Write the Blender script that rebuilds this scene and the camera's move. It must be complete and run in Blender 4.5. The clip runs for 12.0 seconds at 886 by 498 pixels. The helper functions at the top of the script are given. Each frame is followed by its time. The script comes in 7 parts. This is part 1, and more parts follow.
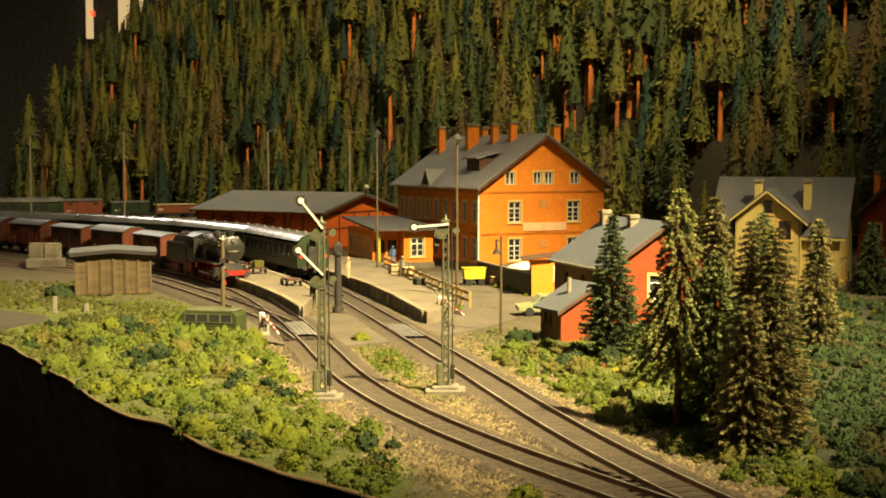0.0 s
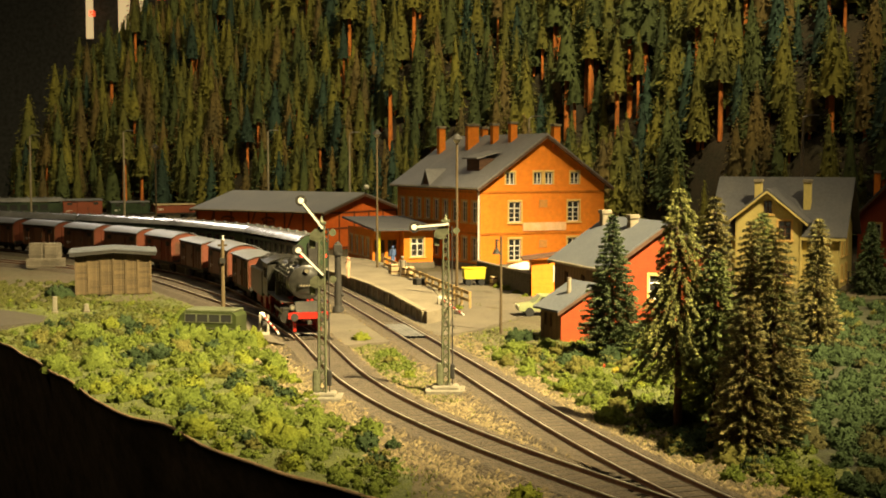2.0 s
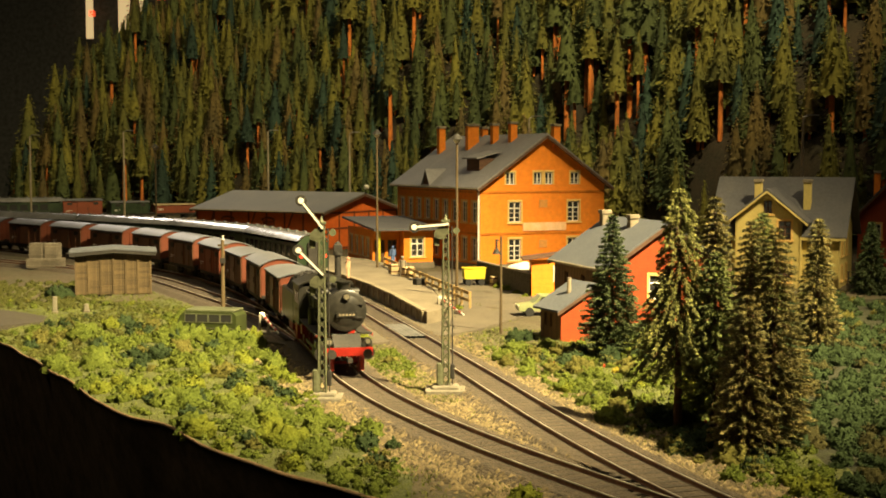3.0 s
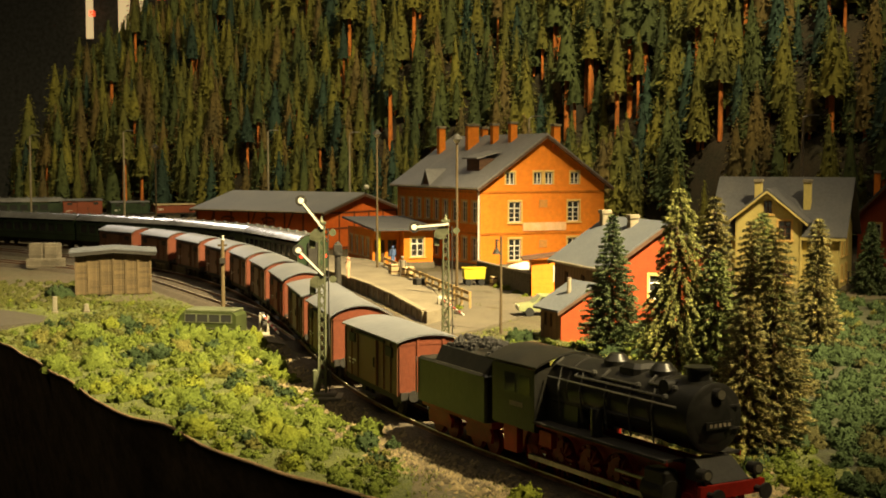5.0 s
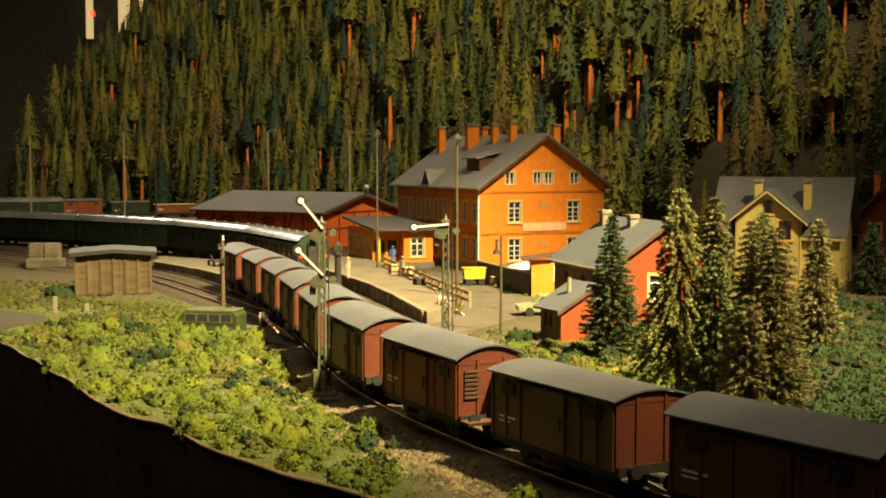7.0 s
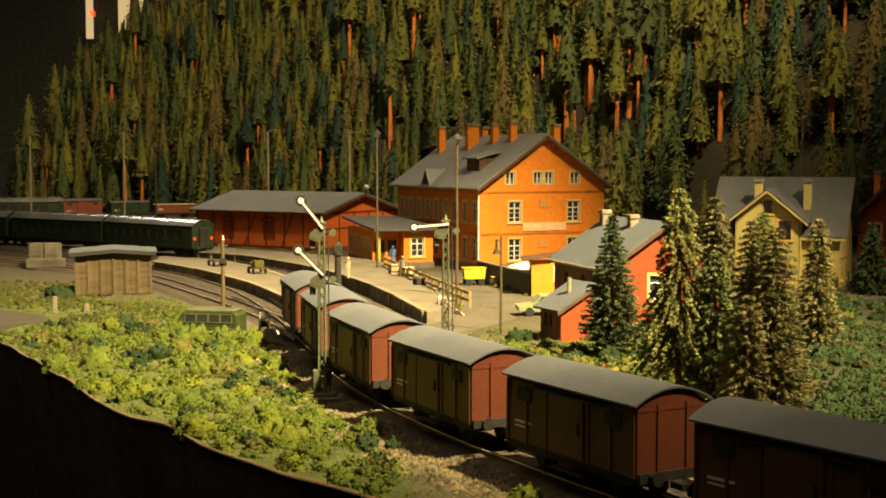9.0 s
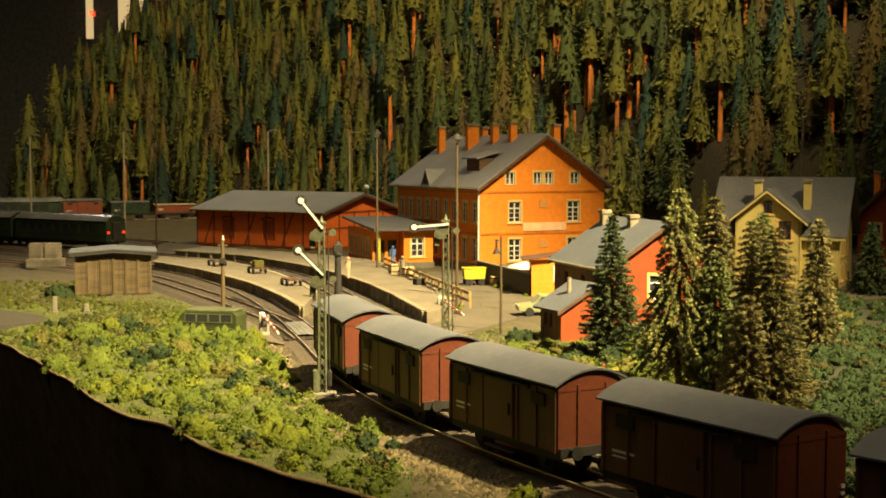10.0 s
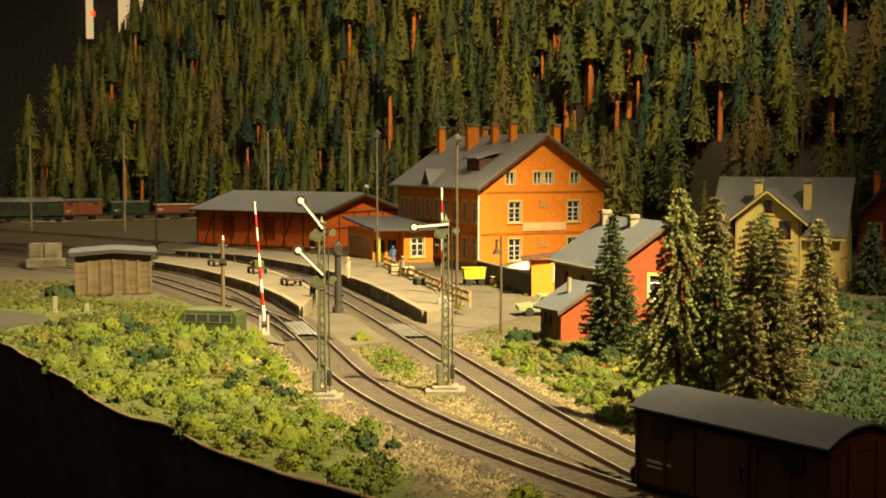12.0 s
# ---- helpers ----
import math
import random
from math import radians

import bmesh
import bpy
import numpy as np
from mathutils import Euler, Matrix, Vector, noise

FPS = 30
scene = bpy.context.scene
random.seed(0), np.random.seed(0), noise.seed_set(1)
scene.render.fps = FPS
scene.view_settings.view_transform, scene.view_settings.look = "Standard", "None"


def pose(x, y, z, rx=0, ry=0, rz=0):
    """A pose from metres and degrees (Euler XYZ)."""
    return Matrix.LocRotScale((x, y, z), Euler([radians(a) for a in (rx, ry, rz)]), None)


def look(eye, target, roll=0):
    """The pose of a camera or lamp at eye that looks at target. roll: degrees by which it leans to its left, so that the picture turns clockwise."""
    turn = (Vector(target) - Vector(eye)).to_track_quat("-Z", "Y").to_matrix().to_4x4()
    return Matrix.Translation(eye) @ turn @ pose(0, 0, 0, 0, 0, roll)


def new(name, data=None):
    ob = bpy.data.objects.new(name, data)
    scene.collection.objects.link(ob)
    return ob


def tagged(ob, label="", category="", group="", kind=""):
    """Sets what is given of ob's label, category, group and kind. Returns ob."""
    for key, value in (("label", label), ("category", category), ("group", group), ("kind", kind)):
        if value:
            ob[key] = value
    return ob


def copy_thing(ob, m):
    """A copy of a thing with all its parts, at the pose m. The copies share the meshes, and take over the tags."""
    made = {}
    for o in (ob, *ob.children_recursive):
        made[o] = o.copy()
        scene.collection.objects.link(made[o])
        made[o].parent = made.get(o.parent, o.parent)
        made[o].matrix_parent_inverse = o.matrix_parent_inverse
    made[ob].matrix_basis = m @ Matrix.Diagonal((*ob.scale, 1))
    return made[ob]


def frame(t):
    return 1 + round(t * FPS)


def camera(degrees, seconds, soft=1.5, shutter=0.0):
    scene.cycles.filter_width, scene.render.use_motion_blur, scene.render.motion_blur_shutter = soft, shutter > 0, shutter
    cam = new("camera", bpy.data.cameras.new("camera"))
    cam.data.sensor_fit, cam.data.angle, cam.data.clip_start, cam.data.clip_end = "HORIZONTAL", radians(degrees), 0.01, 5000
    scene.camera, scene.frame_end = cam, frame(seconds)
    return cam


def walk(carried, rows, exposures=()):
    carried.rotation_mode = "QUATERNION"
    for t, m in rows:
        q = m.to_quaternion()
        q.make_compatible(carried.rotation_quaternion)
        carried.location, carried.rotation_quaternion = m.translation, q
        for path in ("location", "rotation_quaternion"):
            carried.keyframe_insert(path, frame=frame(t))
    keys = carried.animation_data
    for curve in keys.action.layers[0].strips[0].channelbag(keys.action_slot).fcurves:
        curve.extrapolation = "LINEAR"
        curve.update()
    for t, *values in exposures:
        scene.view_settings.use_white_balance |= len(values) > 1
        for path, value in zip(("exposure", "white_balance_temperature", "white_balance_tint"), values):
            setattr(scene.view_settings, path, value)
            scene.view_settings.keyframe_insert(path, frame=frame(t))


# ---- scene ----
# A model railway layout in 1:87; lengths below are in full-size metres, times S on the layout.
S = 1 / 87.0
cam = camera(36.2, 12.0, soft=1.8)
VIEW = look((0, 0, 10.8 * S), (0, 100 * S, (10.8 - 6.708) * S))
walk(cam, [(0.0, VIEW), (12.0, VIEW)])

# ---- light: warm hall lamps over the layout, an added overhead fill, dim hall ----
world = bpy.data.worlds.new("hall")
world.use_nodes = True
scene.world = world
wbg = world.node_tree.nodes["Background"]
wbg.inputs[0].default_value = (1.0, 0.80, 0.52, 1)
wbg.inputs[1].default_value = 0.075
scene.view_settings.exposure = 0.0


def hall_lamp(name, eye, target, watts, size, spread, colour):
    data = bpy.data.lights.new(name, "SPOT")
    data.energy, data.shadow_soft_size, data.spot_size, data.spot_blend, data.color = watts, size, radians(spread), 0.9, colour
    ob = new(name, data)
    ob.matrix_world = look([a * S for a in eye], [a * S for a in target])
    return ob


hall_lamp("spot_lamp", (74, 5, 132), (-2.5, 85, 4), 1050, 0.06, 33.5, (1.0, 0.79, 0.40))
hall_lamp("spot_lamp", (45, 70, 150), (0, 222, 36), 262, 0.06, 60, (1.0, 0.80, 0.40))
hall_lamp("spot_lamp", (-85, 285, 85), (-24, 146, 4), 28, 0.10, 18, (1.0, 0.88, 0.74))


# added fill with no known source, lifts the shadows from above
fill_area = bpy.data.lights.new("overhead_fill", "AREA")
fill_area.shape, fill_area.size, fill_area.energy, fill_area.color = "SQUARE", 5.0, 60, (1.0, 0.80, 0.50)
new("overhead_fill", fill_area).matrix_world = look((0, 60 * S, 320 * S), (0, 60.01 * S, 0))


# ---- mesh helpers ----
class Shape:
    """Vertices and faces in full-size metres."""

    def __init__(self):
        self.v, self.f = [], []

    def quad(self, *p):
        n = len(self.v)
        self.v += [tuple(q) for q in p]
        self.f.append(tuple(range(n, n + len(p))))
        return self

    def box(self, x0, x1, y0, y1, z0, z1, b=0.0):
        """A box; b chamfers its upright edges and its top."""
        n = len(self.v)
        if b <= 0:
            self.v += [(x, y, z) for z in (z0, z1) for y in (y0, y1) for x in (x0, x1)]
            self.f += [tuple(n + i for i in q) for q in ((0, 2, 3, 1), (4, 5, 7, 6), (0, 1, 5, 4), (2, 6, 7, 3), (0, 4, 6, 2), (1, 3, 7, 5))]
            return self
        ring = lambda k, z: [(x0 + k + b, y0 + k, z), (x1 - k - b, y0 + k, z), (x1 - k, y0 + k + b, z), (x1 - k, y1 - k - b, z),
                             (x1 - k - b, y1 - k, z), (x0 + k + b, y1 - k, z), (x0 + k, y1 - k - b, z), (x0 + k, y0 + k + b, z)]
        self.v += ring(0, z0) + ring(0, z1 - b) + ring(b, z1)
        self.f.append(tuple(n + i for i in range(7, -1, -1)))
        self.f.append(tuple(n + 16 + i for i in range(8)))
        for r in (0, 8):
            for i in range(8):
                j = (i + 1) % 8
                self.f.append((n + r + i, n + r + j, n + r + 8 + j, n + r + 8 + i))
        return self

    def beam(self, a, b, w, d=None, up=(0, 0, 1)):
        """A square bar from a to b."""
        d = d or w
        a, b = Vector(a), Vector(b)
        t = (b - a).normalized()
        s = t.cross(Vector(up))
        if s.length < 1e-4:
            s = t.cross(Vector((1, 0, 0)))
        s.normalize()
        u = s.cross(t)
        n = len(self.v)
        for p in (a, b):
            for i, j in ((-1, -1), (1, -1), (1, 1), (-1, 1)):
                self.v.append(tuple(p + s * (i * w / 2) + u * (j * d / 2)))
        self.f += [(n, n + 1, n + 2, n + 3), (n + 7, n + 6, n + 5, n + 4)]
        for i in range(4):
            j = (i + 1) % 4
            self.f.append((n + i, n + 4 + i, n + 4 + j, n + j))
        return self

    def tube(self, a, b, r0, r1=None, k=10, caps=True):
        """A round bar or cone from a to b."""
        r1 = r0 if r1 is None else r1
        a, b = Vector(a), Vector(b)
        t = (b - a).normalized()
        s = t.orthogonal().normalized()
        u = t.cross(s)
        n = len(self.v)
        for p, r in ((a, r0), (b, r1)):
            for i in range(k):
                c = 2 * math.pi * i / k
                self.v.append(tuple(p + s * (r * math.cos(c)) + u * (r * math.sin(c))))
        for i in range(k):
            j = (i + 1) % k
            self.f.append((n + i, n + j, n + k + j, n + k + i))
        if caps:
            self.f += [tuple(n + i for i in range(k - 1, -1, -1)), tuple(n + k + i for i in range(k))]
        return self

    def slab(self, outline, axis, lo, hi):
        """An outline (pairs) pushed along an axis from lo to hi; its pairs run along the other two axes, in order."""
        n, k = len(self.v), len(outline)
        for c in (lo, hi):
            for p, q in outline:
                self.v.append({"x": (c, p, q), "y": (p, c, q), "z": (p, q, c)}[axis])
        self.f += [tuple(n + i for i in range(k - 1, -1, -1)), tuple(n + k + i for i in range(k))]
        for i in range(k):
            j = (i + 1) % k
            self.f.append((n + i, n + j, n + k + j, n + k + i))
        return self

    def ring(self, x0, x1, z0, z1, w, y0, y1):
        """A rectangular frame w wide round an opening, from y0 to y1."""
        n = len(self.v)
        for y in (y0, y1):
            self.v += [(x0, y, z0), (x1, y, z0), (x1, y, z1), (x0, y, z1), (x0 + w, y, z0 + w), (x1 - w, y, z0 + w), (x1 - w, y, z1 - w), (x0 + w, y, z1 - w)]
        for i in range(4):
            j = (i + 1) % 4
            self.f += [(n + i, n + j, n + 4 + j, n + 4 + i), (n + 8 + i, n + 8 + j, n + 12 + j, n + 12 + i),
                       (n + i, n + j, n + 8 + j, n + 8 + i), (n + 4 + i, n + 4 + j, n + 12 + j, n + 12 + i)]
        return self

    def ball(self, c, r, k=8, squash=1.0):
        n = len(self.v)
        rings = max(3, k // 2)
        self.v.append((c[0], c[1], c[2] - r * squash))
        for i in range(1, rings):
            a = math.pi * i / rings
            for j in range(k):
                b = 2 * math.pi * j / k
                self.v.append((c[0] + r * math.sin(a) * math.cos(b), c[1] + r * math.sin(a) * math.sin(b), c[2] - r * squash * math.cos(a)))
        self.v.append((c[0], c[1], c[2] + r * squash))
        last = len(self.v) - 1
        for j in range(k):
            m = (j + 1) % k
            self.f.append((n, n + 1 + m, n + 1 + j))
            self.f.append((last, last - k + j, last - k + m))
            for i in range(rings - 2):
                q = n + 1 + i * k
                self.f.append((q + j, q + m, q + k + m, q + k + j))
        return self


def mesh_of(name, shape, material, smooth=False):
    me = bpy.data.meshes.new(name)
    me.from_pydata([(x * S, y * S, z * S) for x, y, z in shape.v], [], shape.f)
    bm = bmesh.new()
    bm.from_mesh(me)
    bmesh.ops.recalc_face_normals(bm, faces=bm.faces)
    bm.to_mesh(me)
    bm.free()
    me.materials.append(material)
    if smooth:
        me.shade_smooth()
        me.set_sharp_from_angle(angle=radians(40))
    return me


def raw_mesh(name, verts, faces, material, smooth=False):
    """A large mesh from arrays: verts n x 3, faces m x 3 or m x 4."""
    verts, faces = np.asarray(verts, dtype=np.float32) * S, np.asarray(faces, dtype=np.int32)
    me = bpy.data.meshes.new(name)
    k = faces.shape[1]
    me.vertices.add(len(verts))
    me.vertices.foreach_set("co", verts.ravel())
    me.loops.add(faces.size)
    me.loops.foreach_set("vertex_index", faces.ravel())
    me.polygons.add(len(faces))
    me.polygons.foreach_set("loop_start", np.arange(0, faces.size, k, dtype=np.int32))
    me.update(calc_edges=True)
    me.validate()
    me.materials.append(material)
    if smooth:
        me.shade_smooth()
    return me


def part(name, shape, material, parent=None, label="", smooth=False, at=None):
    ob = new(name, shape if isinstance(shape, bpy.types.Mesh) else mesh_of(name, shape, material, smooth))
    if parent is not None:
        ob.parent = parent
    if at is not None:
        ob.matrix_basis = place(*at)
    if label:
        ob["label"] = label
    return ob


def place(x, y, z=0.0, turn=0.0, rx=0.0, ry=0.0):
    return pose(x * S, y * S, z * S, rx, ry, turn)


def thing(name, x, y, z, turn, label, category, group="", kind=""):
    ob = new(name)
    ob.empty_display_size = 0.01
    ob.matrix_basis = place(x, y, z, turn)
    return tagged(ob, label, category, group, kind)


# ---- materials ----
def material(name, colour, rough=0.8, metal=0.0, vary=0.25, grain=6.0, stain=0.7, bump=0.3, second=None, piece=0.0, island=0.0, stretch=(1, 1, 1), spec=0.4):
    """Two scales of noise over a base colour, with a second colour for stains and wear; sizes in full-size metres."""
    m = bpy.data.materials.new(name)
    m.use_nodes = True
    nt = m.node_tree
    n, link = nt.nodes, nt.links.new
    bsdf = n["Principled BSDF"]
    co, mp = n.new("ShaderNodeTexCoord"), n.new("ShaderNodeMapping")
    mp.inputs["Scale"].default_value = [87 * s for s in stretch]
    link(co.outputs["Object"], mp.inputs[0])
    big, small = n.new("ShaderNodeTexNoise"), n.new("ShaderNodeTexNoise")
    for node, scale, det in ((big, stain, 5), (small, grain, 4)):
        link(mp.outputs[0], node.inputs["Vector"])
        node.inputs["Scale"].default_value, node.inputs["Detail"].default_value = scale, det
    ramp = n.new("ShaderNodeValToRGB")
    ramp.color_ramp.elements[0].position, ramp.color_ramp.elements[1].position = 0.38, 0.68
    second = second or tuple(c * 0.55 for c in colour)
    ramp.color_ramp.elements[0].color, ramp.color_ramp.elements[1].color = (*colour, 1), (*second, 1)
    link(big.outputs["Fac"], ramp.inputs[0])
    hsv = n.new("ShaderNodeHueSaturation")
    link(ramp.outputs[0], hsv.inputs["Color"])
    mr = n.new("ShaderNodeMapRange")
    mr.inputs[1].default_value, mr.inputs[2].default_value = 0.3, 0.7
    mr.inputs[3].default_value, mr.inputs[4].default_value = 1 - vary, 1 + vary
    link(small.outputs["Fac"], mr.inputs[0])
    value = mr.outputs[0]
    for amount, node, out in ((piece, "ShaderNodeObjectInfo", "Random"), (island, "ShaderNodeNewGeometry", "Random Per Island")):
        if amount:
            src, m2, mul = n.new(node), n.new("ShaderNodeMapRange"), n.new("ShaderNodeMath")
            m2.inputs[3].default_value, m2.inputs[4].default_value = 1 - amount, 1 + amount
            mul.operation = "MULTIPLY"
            link(src.outputs[out], m2.inputs[0])
            link(value, mul.inputs[0])
            link(m2.outputs[0], mul.inputs[1])
            value = mul.outputs[0]
    link(value, hsv.inputs["Value"])
    link(hsv.outputs[0], bsdf.inputs["Base Color"])
    bsdf.inputs["Roughness"].default_value, bsdf.inputs["Metallic"].default_value = rough, metal
    bsdf.inputs["Specular IOR Level"].default_value = spec
    if bump:
        bp = n.new("ShaderNodeBump")
        bp.inputs["Strength"].default_value, bp.inputs["Distance"].default_value = bump, 0.0012
        link(small.outputs["Fac"], bp.inputs["Height"])
        link(bp.outputs[0], bsdf.inputs["Normal"])
    return m


def glow(name, colour, strength):
    m = bpy.data.materials.new(name)
    m.use_nodes = True
    b = m.node_tree.nodes["Principled BSDF"]
    b.inputs["Base Color"].default_value = (*colour, 1)
    b.inputs["Emission Color"].default_value, b.inputs["Emission Strength"].default_value = (*colour, 1), strength
    return m


def glass(name, tint):
    m = bpy.data.materials.new(name)
    m.use_nodes = True
    b = m.node_tree.nodes["Principled BSDF"]
    b.inputs["Base Color"].default_value = (*tint, 1)
    b.inputs["Roughness"].default_value = 0.08
    b.inputs["IOR"].default_value = 1.5
    return m


def brick_material(name, colour, second, mortar, scale=1.0, vary=0.2):
    """Brick courses about 0.09 m high with pale joints, over stains."""
    m = material(name, colour, 0.85, second=second, vary=vary, grain=2.2, stain=0.9, bump=0.2)
    n, link = m.node_tree.nodes, m.node_tree.links.new
    bsdf = n["Principled BSDF"]
    old = bsdf.inputs["Base Color"].links[0].from_socket
    co = [q for q in n if q.type == "TEX_COORD"][0]
    sep, add, cmb = n.new("ShaderNodeSeparateXYZ"), n.new("ShaderNodeMath"), n.new("ShaderNodeCombineXYZ")
    link(co.outputs["Object"], sep.inputs[0])
    link(sep.outputs[0], add.inputs[0])
    link(sep.outputs[1], add.inputs[1])
    link(add.outputs[0], cmb.inputs[0])
    link(sep.outputs[2], cmb.inputs[1])
    br = n.new("ShaderNodeTexBrick")
    link(cmb.outputs[0], br.inputs["Vector"])
    br.inputs["Scale"].default_value = 87 / scale
    br.inputs["Brick Width"].default_value, br.inputs["Row Height"].default_value = 0.30, 0.10
    br.inputs["Mortar Size"].default_value = 0.012
    link(old, br.inputs["Color1"])
    hs = n.new("ShaderNodeHueSaturation")
    hs.inputs["Value"].default_value = 0.92
    link(old, hs.inputs["Color"])
    link(hs.outputs[0], br.inputs["Color2"])
    br.inputs["Mortar"].default_value = (*mortar, 1)
    link(br.outputs["Color"], bsdf.inputs["Base Color"])
    return m


